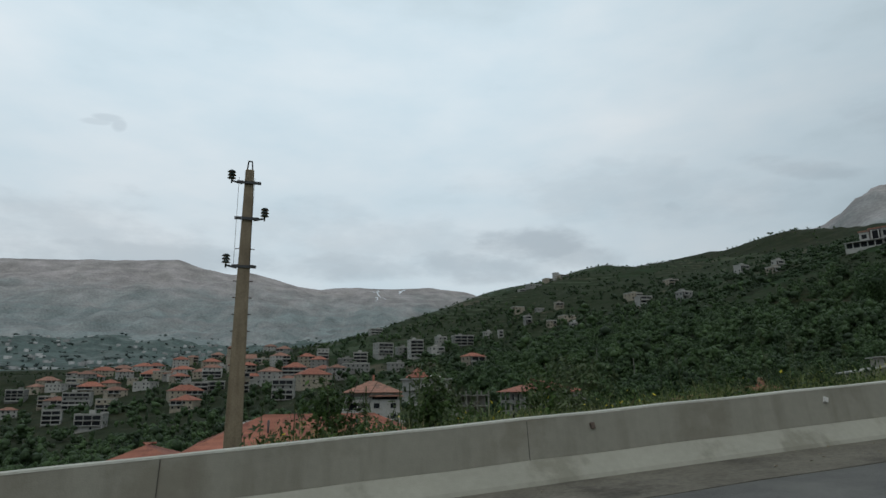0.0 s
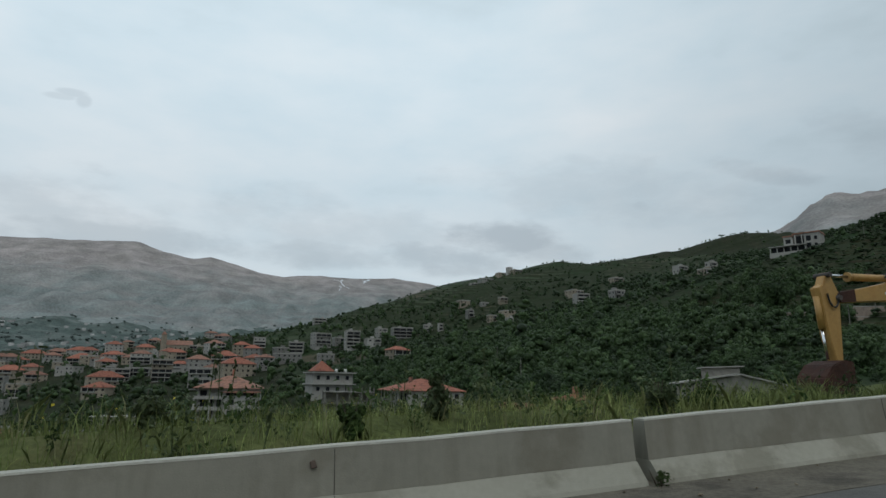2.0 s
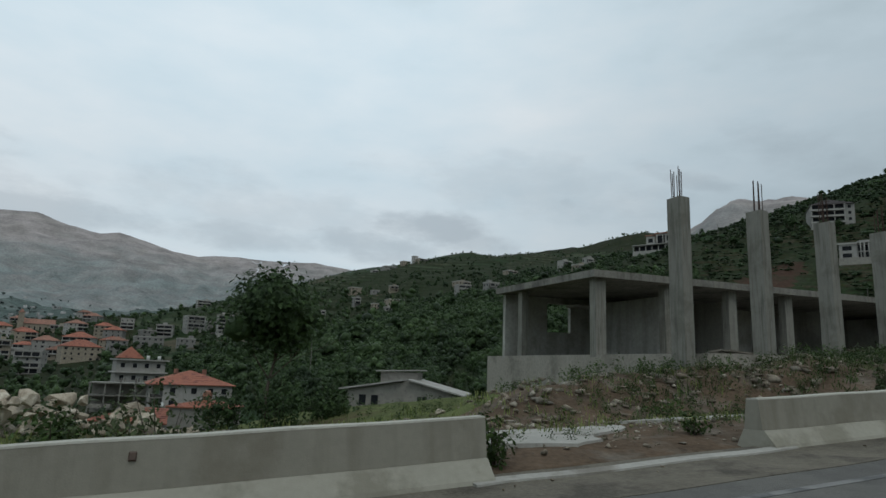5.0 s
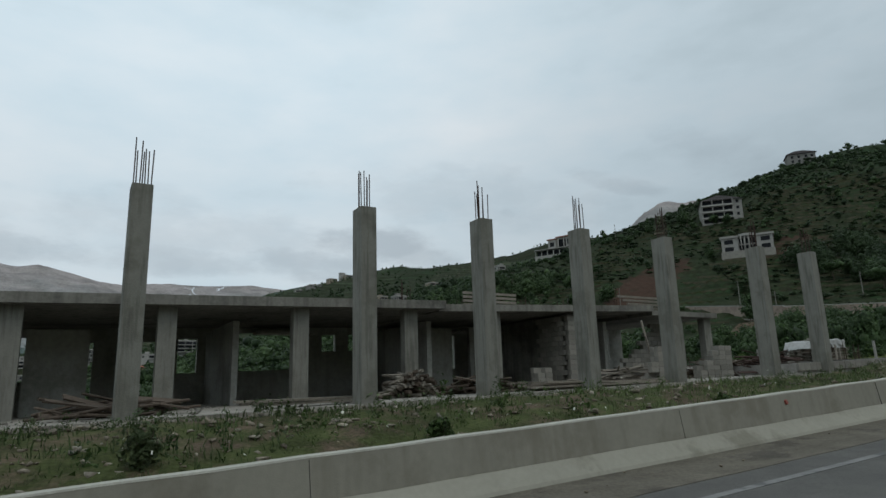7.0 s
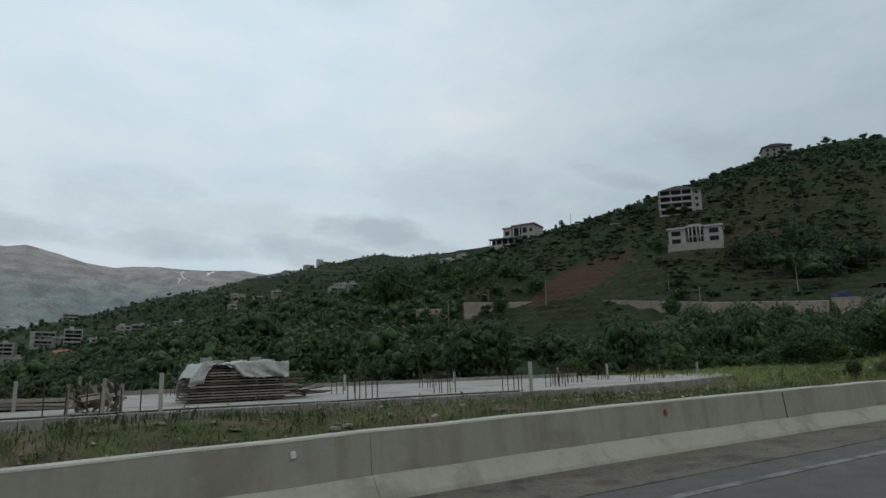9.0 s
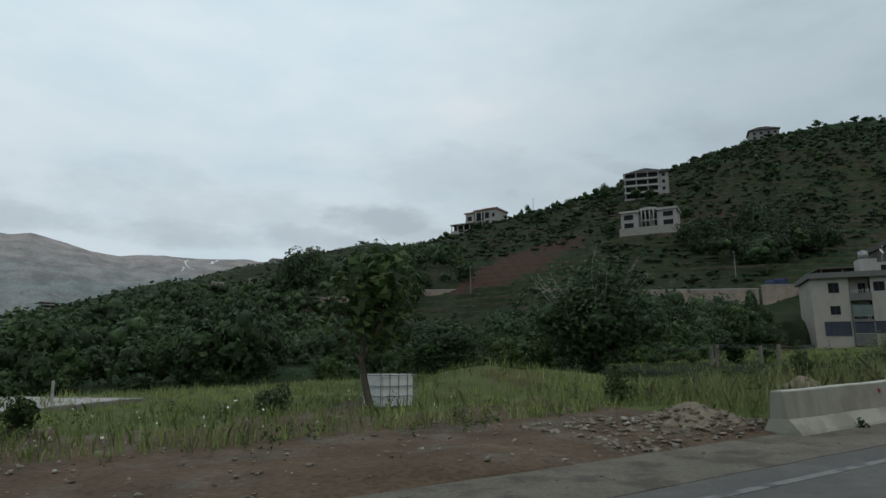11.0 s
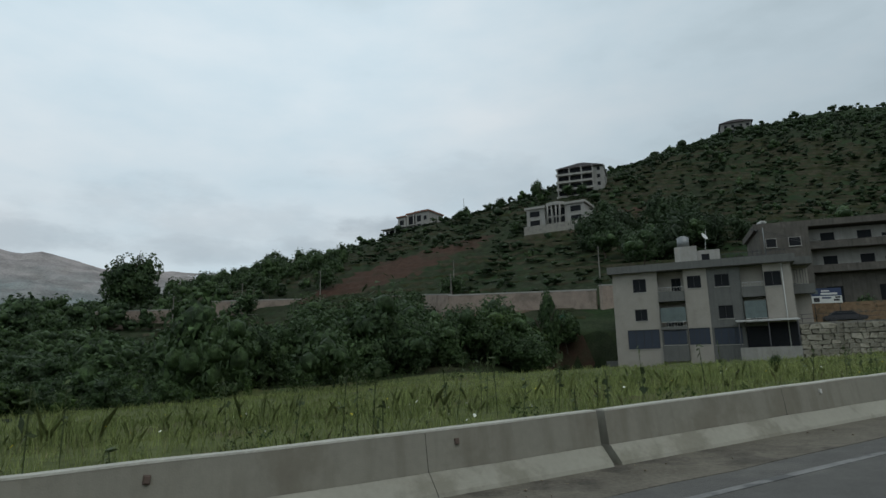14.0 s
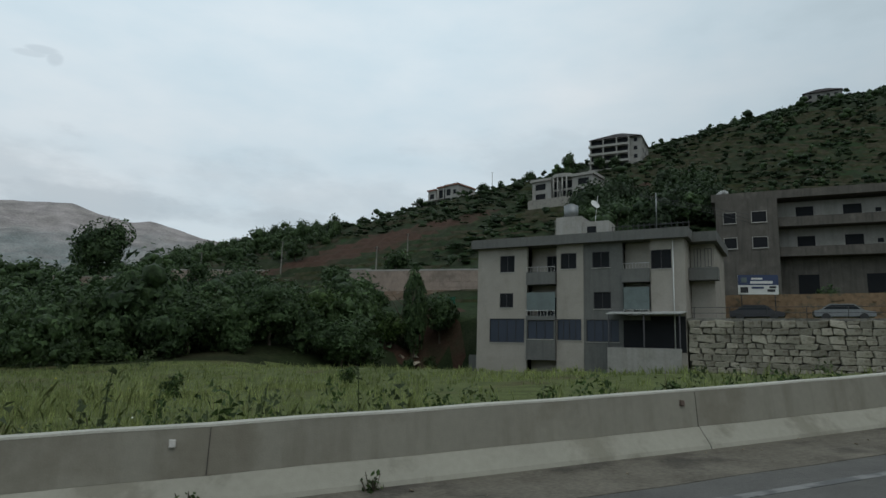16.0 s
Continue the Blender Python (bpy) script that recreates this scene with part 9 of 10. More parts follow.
def floor_pad():
    """The bare cement slab of the next plot with its starter bars."""
    thing = new("concrete_pad")
    thing.matrix_world = place(153.0, 14.4, 7.87) @ pose(0, 0, 0, 0, -1.4, 0)
    bm = bmesh.new()
    outline = [(-2.6, 0), (10, -0.1), (16, 0.3), (22, 1.6), (30, 5.0), (34, 9.0), (30, 15.5), (-2.6, 16.0)]
    prism(bm, outline, -0.75, 0.0, axes="xy")
    part("slab", bm, M["cement_floor"], thing)
    # concrete blocks laid along the edge of the slab
    rng = random.Random(12)
    kerb = bmesh.new()
    box(kerb, -0.195, 0.195, -0.1, 0.1, -0.3, 0.015)
    bmesh.ops.bevel(kerb, geom=kerb.edges[:], offset=0.008, segments=1, affect="EDGES")
    block = bpy.data.meshes.new("kerb_block")
    kerb.to_mesh(block)
    kerb.free()
    block.materials.append(M["block"])
    for (x0, y0), (x1, y1) in zip(outline[0:6], outline[1:7]):
        a, b = Vector((x0, y0, 0)), Vector((x1, y1, 0))
        n = int((b - a).length / 0.4)
        for k in range(n):
            p = a.lerp(b, (k + 0.5) / n)
            ob = new("kerb_block", block)
            ob.parent = thing
            ob.matrix_local = Matrix.Translation(p + Vector((0, 0, rng.uniform(-0.012, 0.012)))) @ pose(0, 0, 0, 0, 0, math.degrees(math.atan2(b.y - a.y, b.x - a.x)) + rng.uniform(-1.2, 1.2))
    for k in range(64):
        ob = new("kerb_block", block)
        ob.parent = thing
        ob.matrix_local = Matrix.Translation((4.2 + 0.4 * k, 15.7, 0.17 + rng.uniform(-0.02, 0.02)))
    # a dark hose lying along the front edge
    line = np.array([(-2.0 + 0.4 * k, 0.22 + 0.1 * math.sin(0.45 * k), 0.03) for k in range(39)])
    ring = np.array([(0, 0.022 * math.cos(a), 0.022 * math.sin(a)) for a in np.arange(6) * math.pi / 3])
    idx = np.arange(39 * 6).reshape(39, 6)
    turn = np.roll(idx, -1, 1)
    hose = new("hose", quick_mesh("hose", (line[:, None] + ring[None]).reshape(-1, 3), np.stack([idx[:-1], idx[1:], turn[1:], turn[:-1]], -1).reshape(-1, 4), M["metal_dark"]))
    hose.parent = thing
    tagged(hose, "dark hose lying along the edge")
    for x, y, n in ((8.5, 0.3, 6), (10.1, 5.5, 5), (16.5, 2.4, 6), (21.5, 3.4, 6), (25.4, 5.6, 6), (12.0, 2.2, 6), (29.5, 7.2, 6), (13.6, 1.0, 5), (14.5, 7.6, 6), (18.5, 4.5, 7), (20.0, 5.2, 7), (23.5, 7.2, 6), (27.5, 9.0, 6), (2.2, 0.5, 3), (3.2, 0.8, 3), (6.0, 12, 6), (1.0, 9, 8), (25.0, 11.5, 5)):
        bars(thing, x, y, -0.05, n, 0.75, 0.75, lean=0.015)
    for x, y, h in ((3.9, 0.2, 1.0), (14.0, 0.6, 1.05), (11.5, 8.8, 0.75), (17.6, 10.6, 0.7), (22.4, 9.0, 0.75), (24.0, 7.4, 0.9), (31.5, 8.2, 0.85), (1.2, 4.0, 0.9)):
        bm = bmesh.new()
        box(bm, x - 0.04, x + 0.04, y - 0.04, y + 0.04, -0.3, h * 0.8)
        part("stake", bm, M["slab_pale"], thing)
    tagged(thing, "bare pale cement floor slab with rusty starter bars", "concrete pad")
    # boards wrapped in sheeting
    stack = new("board_stack")
    stack.matrix_world = place(159.35, 18.6, 8.02, 2) @ pose(0, 0, 0, 0, -1.4, 0) @ Matrix.Diagonal((0.86, 1, 1, 1))
    rng = random.Random(5)
    for l in range(13):
        short = l > 8
        for k in range(4):
            bm = bmesh.new()
            a, b = (-1.15, 1.25) if short else (-1.62, 1.5)
            a, b = a + rng.uniform(-0.16, 0.1), b + rng.uniform(-0.15, 0.15) + (rng.uniform(0, 0.55) if k == 0 and not short else 0)
            y = -0.72 + 0.4 * k
            box(bm, a, b, y - 0.15, y + 0.15, 0.05 + 0.072 * l, 0.085 + 0.072 * l)
            ob = part("board", bm, M["timber" if rng.random() < 0.7 else "timber_dark"], stack)
            ob.rotation_euler[2] = radians(rng.uniform(-1.1, 1.1))
        for k in range(4):
            bm = bmesh.new()
            x = -1.0 + 0.66 * k + rng.uniform(-0.08, 0.08)
            box(bm, x - 0.03, x + 0.03, -0.84, 0.66, 0.014 + 0.072 * l, 0.048 + 0.072 * l)
            part("spacer", bm, M["timber_dark"], stack)
    # the sheet runs up the front, over the top and down behind; lifted over a hollow near one end
    n, k = 60, 44
    u, w = np.meshgrid(np.linspace(0, 1, n), np.linspace(0, 1, k), indexing="ij")
    x = -1.55 + 2.95 * u
    end = np.clip((0.09 - u) / 0.09, 0, 1)
    hem = np.interp(u, [0, 0.1, 0.13, 0.2, 0.32, 0.42, 0.5, 0.7, 0.9, 1], [0.45, 0.5, 0.8, 0.98, 0.99, 0.86, 0.66, 0.62, 0.66, 0.62])
    top = 1.06 + 0.03 * np.sin(9 * u + 5 * w) + 0.02 * np.sin(23 * u - 9 * w) - 0.42 * end
    rise_ = np.clip(w / 0.3, 0, 1)
    down = np.clip((w - 0.75) / 0.25, 0, 1)
    fold = 0.035 * np.sin(31 * u + 6 * np.sin(7 * w)) + 0.03 * np.sin(17 * u + 20 * w)
    y = np.where(w < 0.3, -0.92 + fold * (1 - rise_), np.where(w > 0.75, 0.9 + fold * down, -0.92 + 1.82 * (w - 0.3) / 0.45))
    z = np.where(w < 0.3, hem + (top - hem) * rise_, top - 0.55 * down)
    rng2 = np.random.default_rng(4)
    z = z + rng2.normal(0, 0.012, z.shape)
    x = x - 0.16 * end * (1 - rise_ * 0.5) + 0.25 * fold
    idx = np.arange(n * k).reshape(n, k)
    f = np.stack([idx[:-1, :-1], idx[1:, :-1], idx[1:, 1:], idx[:-1, 1:]], -1).reshape(-1, 4)
    sh = new("sheeting", quick_mesh("sheeting", np.stack([x, y, z], -1).reshape(-1, 3), f, M["white_sheet"]))
    sh.parent = stack
    tagged(sh, "crumpled white plastic sheeting")
    for bx, by, lie in ((-1.05, -0.3, 0), (-0.55, 0.1, 1), (0.1, -0.2, 1), (0.62, 0.0, 0), (1.05, -0.1, 1)):
        bm = bmesh.new()
        box(bm, bx - 0.16, bx + 0.16, by - 0.1, by + 0.1, 1.06, 1.13 if lie else 1.2)
        bmesh.ops.bevel(bm, geom=bm.edges[:], offset=0.01, segments=1, affect="EDGES")
        part("weight_block", bm, M["block"], stack)
    tagged(stack, "stack of boards under crumpled white plastic sheeting", "board stack")
    crate = new("scrap_crate")
    crate.matrix_world = place(155.75, 16.2, 7.93, 0)
    a = random.Random(8)
    for k in range(34):
        bm = bmesh.new()
        half = a.uniform(0.14, 0.34)
        box(bm, -half, half, -0.05, 0.05, -0.012, 0.012)
        p = part("board", bm, M["timber" if k % 3 else "timber_dark"], crate)
        p.matrix_local = Matrix.Translation((a.uniform(-0.42, 0.42), a.uniform(-0.35, 0.35), 0.1 + 0.012 * k)) @ pose(0, 0, 0, a.uniform(-60, 60), a.uniform(-70, 70), a.uniform(0, 180))
    for x, y in ((-0.52, -0.4), (0.5, -0.42), (-0.3, 0.3), (0.15, -0.45)):
        bm = bmesh.new()
        box(bm, x - 0.035, x + 0.035, y - 0.03, y + 0.03, 0, a.uniform(0.5, 0.8))
        part("stake", bm, M["timber"], crate)
    tagged(crate, "tangle of scrap boards on the slab", "scrap boards")


floor_pad()
plank_pile(153.9, 19.5, 7.93, 2, 8, 4.4, 0.2, 3, "timber", "plank_pile", "long pale planks stacked on the slab", "timber piles", seed=9)


def water_tank_crate():
    thing = new("caged_water_tank")
    thing.matrix_world = place(192.05, 15.4, None, 8, -0.22)
    bm = bmesh.new()
    box(bm, -0.5, 0.5, -0.45, 0.45, 0.14, 1.0)
    bmesh.ops.bevel(bm, geom=bm.edges[:], offset=0.06, segments=2, affect="EDGES")
    part("tank", bm, M["tank_plastic"], thing)
    for z in (0.2, 0.45, 0.7, 0.97):
        bm = bmesh.new()
        for a, b in (((-0.54, -0.49, z), (0.54, -0.49, z)), ((0.54, -0.49, z), (0.54, 0.49, z)), ((0.54, 0.49, z), (-0.54, 0.49, z)), ((-0.54, 0.49, z), (-0.54, -0.49, z))):
            rod(bm, a, b, 0.013, 0.013, 6)
        part("cage_hoop", bm, M["steel"], thing)
    for k in range(5):
        for y in (-0.49, 0.49):
            bm = bmesh.new()
            rod(bm, (-0.54 + 0.27 * k, y, 0.1), (-0.54 + 0.27 * k, y, 1.02), 0.013, 0.013, 6)
            part("cage_bar", bm, M["steel"], thing)
    bm = bmesh.new()
    box(bm, -0.55, 0.55, -0.5, 0.5, 0.0, 0.12)
    part("pallet", bm, M["timber_dark"], thing)
    tagged(thing, "white plastic water tank in a steel cage", "water tank")


water_tank_crate()


def wire_fence():
    """What is left of a fence: paired square posts with slack wires over their heads."""
    thing = new("wire_fence")
    z0 = float(ground(217, 22.5)[0])
    thing.matrix_world = place(215.0, 22.5, z0)
    heads = []
    for x, y, h in ((0.0, 0.0, 1.16), (0.85, 1.0, 1.12), (4.15, -0.9, 1.2), (4.75, 0.6, 1.16)):
        bm = bmesh.new()
        box(bm, x - 0.08, x + 0.08, y - 0.08, y + 0.08, -0.6, h)
        bmesh.ops.bevel(bm, geom=bm.edges[:], offset=0.012, segments=1, affect="EDGES")
        part("post", bm, M["timber"], thing)
        heads.append(Vector((x, y, h)))
    ends = (Vector((-3.4, 0.4, 0.85)), *heads, Vector((8.6, 0.2, 1.2)))
    for a, b, sag in ((0, 1, 0.03), (0, 2, 0.1), (1, 3, 0.05), (2, 4, 0.08), (1, 4, 0.12), (3, 5, 0.1), (4, 5, 0.05)):
        p, q = ends[a], ends[b]
        line = np.array([p.lerp(q, t) - Vector((0, 0, sag * 4 * t * (1 - t) - 0.01)) for t in np.linspace(0, 1, 9)])
        ring = np.array([(0, 0.011 * math.cos(w), 0.011 * math.sin(w)) for w in np.arange(4) * math.pi / 2])
        idx = np.arange(36).reshape(9, 4)
        turn = np.roll(idx, -1, 1)
        ob = new("wire", quick_mesh("wire", (line[:, None] + ring[None]).reshape(-1, 3), np.stack([idx[:-1], idx[1:], turn[1:], turn[:-1]], -1).reshape(-1, 4), M["metal_dark"]))
        ob.parent = thing
    tagged(thing, "broken wire fence on paired square wooden posts", "fence")


wire_fence()

# ---- three-storey house, stone wall and what stands behind ----
FACE = -50.58


def facade_house():
    """House with pale and dark grey render, recessed balcony bays and a flat roof."""
    thing = new("house")
    thing.matrix_world = place(288.77, 58.55, 9.4, FACE)
    Z = -9.4

    def blockp(name, m, *boxes, label=""):
        bm = bmesh.new()
        for b in boxes:
            box(bm, *b)
        return part(name, bm, M[m], thing, label)

    def pane(x0, x1, z0, z1, y, m="blue_glass", frame="metal_dark", bars_=1):
        bm = bmesh.new()
        box(bm, x0, x1, y + 0.10, y + 0.14, z0 + Z, z1 + Z)
        w = part("window", bm, M[m], thing)
        bm = bmesh.new()
        t = 0.05
        for a, b, c, e in ((x0, x0 + t, z0, z1), (x1 - t, x1, z0, z1), (x0 + t, x1 - t, z0, z0 + t), (x0 + t, x1 - t, z1 - t, z1)):
            box(bm, a, b, y + 0.04, y + 0.098, c + Z, e + Z)
        for k in range(bars_):
            x = x0 + (x1 - x0) * (k + 1) / (bars_ + 1)
            box(bm, x - 0.025, x + 0.025, y + 0.04, y + 0.098, z0 + t + Z, z1 - t + Z)
        part("frame", bm, M[frame], w)
        bm = bmesh.new()
        box(bm, x0 - 0.06, x1 + 0.06, y - 0.06, y + 0.09, z0 - 0.07 + Z, z0 - 0.004 + Z)
        part("sill", bm, M["slab_pale"], w)
        return w

    def wall(x0, x1, y, m, holes, thick=0.3, z0=8.0, z1=23.5):
        """A stretch of wall with real openings, given as x0, x1, z0, z1."""
        xs = sorted({x0, x1, *(h[0] for h in holes), *(h[1] for h in holes)})
        zs = sorted({z0, z1, *(h[2] for h in holes), *(h[3] for h in holes)})
        solid = {(i, j) for i in range(len(xs) - 1) for j in range(len(zs) - 1)
                 if not any(h[0] <= xs[i] and h[1] >= xs[i + 1] and h[2] <= zs[j] and h[3] >= zs[j + 1] for h in holes)}
        bm = bmesh.new()
        got = {}

        def corner(i, j, k):
            if (i, j, k) not in got:
                got[i, j, k] = bm.verts.new((xs[i], y + thick * k, zs[j] + Z))
            return got[i, j, k]
        for i, j in solid:
            ring = ((i, j), (i + 1, j), (i + 1, j + 1), (i, j + 1))
            bm.faces.new([corner(*c, 0) for c in ring])
            bm.faces.new([corner(*c, 1) for c in ring[::-1]])
            for (p, q), beside in zip(zip(ring, ring[1:] + ring[:1]), ((i, j - 1), (i + 1, j), (i, j + 1), (i - 1, j))):
                if beside not in solid:
                    bm.faces.new((corner(*q, 0), corner(*p, 0), corner(*p, 1), corner(*q, 1)))
        bmesh.ops.recalc_face_normals(bm, faces=bm.faces[:])
        part("wall", bm, M[m], thing)

    w1 = [(2.45, 4.0, 21.1, 22.75), (2.45, 3.9, 17.6, 19.0), (1.4, 5.1, 14.2, 16.5)]
    wall(0.0, 5.35, 0.0, "render_beige", w1)
    wall(5.35, 8.36, 1.3, "render_beige", [(6.9, 8.0, 19.9, 22.7), (5.9, 7.9, 16.6, 18.7)])
    w2 = [(8.75, 10.3, 21.2, 22.7), (8.42, 10.75, 14.5, 16.45)]
    wall(8.36, 10.97, 0.0, "render_beige", w2)
    w3 = [(11.8, 13.4, 21.2, 22.7), (11.9, 13.5, 17.4, 18.95), (11.2, 14.2, 14.4, 16.4)]
    wall(10.97, 14.6, 0.06, "render_dark", w3)
    wall(14.6, 17.05, 1.0, "render_beige", [(15.2, 16.6, 16.9, 19.2)])
    w4 = [(17.1, 18.85, 20.9, 22.6)]
    wall(17.05, 19.95, 0.0, "render_beige", w4)
    for x0, x1, lo, hi in w1 + w2 + w3 + w4:
        big = lo < 15
        pane(x0, x1, lo, hi, 0.06 if 10.97 < x0 < 14.6 else 0.0, "blue_glass" if big else "opening", bars_=3 if big else 1)
    pane(6.9, 8.0, 19.9, 22.7, 1.3, "opening")
    pane(5.9, 7.9, 16.6, 18.7, 1.3, "glass", "frame_white")
    pane(15.2, 16.6, 16.9, 19.2, 1.0, "glass", "frame_white")
    # balcony bays
    for x0, x1, y0 in ((5.38, 8.33, -0.35), (14.63, 17.02, -0.3)):
        for lo, hi in ((19.75, 20.95), (16.35, 16.75)):
            balc = blockp("balcony", "render_dark", (x0, x1, y0, y0 + 0.14, lo + Z, hi + Z), (x0, x1, y0 + 0.14, 1.25 if x0 < 9 else 0.95, lo + Z, lo + 0.18 + Z))
            for k in range(9):
                bm = bmesh.new()
                x = x0 + 0.1 + (x1 - x0 - 0.2) * k / 8
                rod(bm, (x, y0 + 0.07, hi + Z), (x, y0 + 0.07, hi + 0.5 + Z), 0.014, 0.014, 5)
                part("baluster", bm, M["frame_white"], balc)
            bm = bmesh.new()
            rod(bm, (x0 + 0.05, y0 + 0.07, hi + 0.5 + Z), (x1 - 0.05, y0 + 0.07, hi + 0.5 + Z), 0.022, 0.022, 6)
            part("handrail", bm, M["frame_white"], balc)
    blockp("bay", "render_dark", (5.4, 8.3, -0.3, 1.28, 12.6 + Z, 14.5 + Z), (5.4, 5.52, -0.3, 1.28, 14.5 + Z, 16.33 + Z), (8.18, 8.3, -0.3, 1.28, 14.5 + Z, 16.33 + Z))
    pane(5.54, 8.16, 14.55, 16.3, -0.28, "blue_glass", bars_=2)
    blockp("bay_glazing", "cab_glass", (5.42, 8.28, -0.24, -0.2, 17.3 + Z, 19.0 + Z), label="frosted balcony screen")
    blockp("bay_glazing", "cab_glass", (14.7, 16.95, -0.2, -0.16, 17.3 + Z, 19.3 + Z), label="frosted balcony screen")
    # body behind the facade, side walls
    blockp("wall", "render_beige", (0.0, 0.3, 0.3, 11.0, 8.0 + Z, 23.5 + Z), (19.65, 19.95, 0.3, 11.0, 8.0 + Z, 23.5 + Z), (0.3, 19.65, 10.7, 11.0, 8.0 + Z, 23.5 + Z))
    for z in (13.6, 17.0, 20.4):
        blockp("floor", "raw_concrete", (0.3, 19.65, 1.62, 10.7, z - 0.2 + Z, z + Z))
    blockp("partition", "render_dark", (0.3, 19.65, 3.4, 3.5, 8.0 + Z, 23.4 + Z))
    blockp("annex_wall", "render_dark", (-1.6, -0.02, 1.5, 10.0, 8.0 + Z, 12.9 + Z))
    blockp("roof_slab", "render_dark", (-0.5, 20.4, -0.7, 11.4, 23.5 + Z, 24.4 + Z))
    # rear wing to the right with small balconies
    blockp("wing", "render_beige", (20.0, 22.0, 3.0, 11.0, 16.0 + Z, 23.4 + Z))
    blockp("wing_balcony", "render_dark", (19.97, 22.4, 1.8, 2.95, 20.0 + Z, 21.1 + Z), (19.97, 22.4, 1.6, 11.2, 23.42 + Z, 24.3 + Z))
    for x in (20.3, 21.2):
        pane(x, x + 0.6, 21.3, 23.0, 2.95, "opening")
    # rooftop
    hut_ = blockp("stair_head", "wall_white", (7.6, 10.2, 2.0, 5.0, 24.42 + Z, 26.7 + Z), (10.22, 12.8, 2.2, 4.6, 24.42 + Z, 26.1 + Z))
    blockp("stair_door", "opening", (10.7, 11.6, 2.16, 2.2, 24.45 + Z, 25.6 + Z))
    fence = blockp("roof_rail", "metal_dark", (12.9, 20.0, 3.0, 3.05, 25.5 + Z, 25.56 + Z), (12.9, 20.0, 3.0, 3.05, 25.0 + Z, 25.04 + Z))
    for k in range(15):
        bm = bmesh.new()
        rod(bm, (12.95 + 0.5 * k, 3.02, 24.4 + Z), (12.95 + 0.5 * k, 3.02, 25.7 + Z), 0.03, 0.03, 5)
        part("rail_post", bm, M["metal_dark"], fence)
    bm = bmesh.new()
    rod(bm, (8.7, 3.4, 26.72 + Z), (8.7, 3.4, 28.1 + Z), 0.72, 0.72, 20)
    rod(bm, (8.7, 3.4, 28.1 + Z), (8.7, 3.4, 28.3 + Z), 0.68, 0.3, 20)
    part("water_tank", bm, M["steel"], thing, "silver cylindrical rooftop water tank")
    bm = bmesh.new()
    rod(bm, (11.2, 3.2, 26.1 + Z), (11.5, 3.2, 28.9 + Z), 0.03, 0.03, 6)
    rod(bm, (11.15, 3.1, 27.9 + Z), (11.3, 3.0, 28.0 + Z), 0.12, 0.5, 14)
    part("satellite_dish", bm, M["frame_white"], thing)
    bm = bmesh.new()
    rod(bm, (17.6, 0.4, 24.4 + Z), (17.6, 0.4, 27.9 + Z), 0.05, 0.05, 8)
    part("rooftop_pole", bm, M["steel"], thing)
    for dz in (0.0, -0.35, -0.7):
        bm = bmesh.new()
        rod(bm, (16.2, 0.4, 27.9 + dz * 0.3 + Z), (25.0, 3.0, 25.8 + dz + Z), 0.02, 0.02, 4)
        part("cable", bm, M["metal_dark"], thing)
    # veranda: awning, posts, low wall
    bm = bmesh.new()
    prism(bm, [(-2.1, 16.75), (-0.02, 17.05), (-0.02, 17.13), (-2.1, 16.85)], 13.6, 20.0, Matrix.Translation((0, 0, Z)), axes="yz")
    part("awning", bm, M["white_sheet"], thing, "thin white awning")
    for x in (13.8, 16.8, 19.7):
        bm = bmesh.new()
        rod(bm, (x, -2.0, 10.0 + Z), (x, -2.0, 16.8 + Z), 0.06, 0.06, 8)
        part("awning_post", bm, M["metal_dark"], thing)
    blockp("veranda_wall", "wall_white", (13.7, 19.8, -2.1, -1.9, 9.0 + Z, 13.9 + Z))
    # near-black sheet on the wall stands for the shade under the awning
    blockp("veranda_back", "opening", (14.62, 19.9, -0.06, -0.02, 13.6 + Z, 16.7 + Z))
    bm = bmesh.new()
    rod(bm, (19.0, -0.06, 13.0 + Z), (19.0, -0.06, 23.4 + Z), 0.05, 0.05, 8)
    part("drainpipe", bm, M["frame_white"], thing)
    tagged(thing, "three-storey house with beige and dark grey render, flat roof", "house")


facade_house()


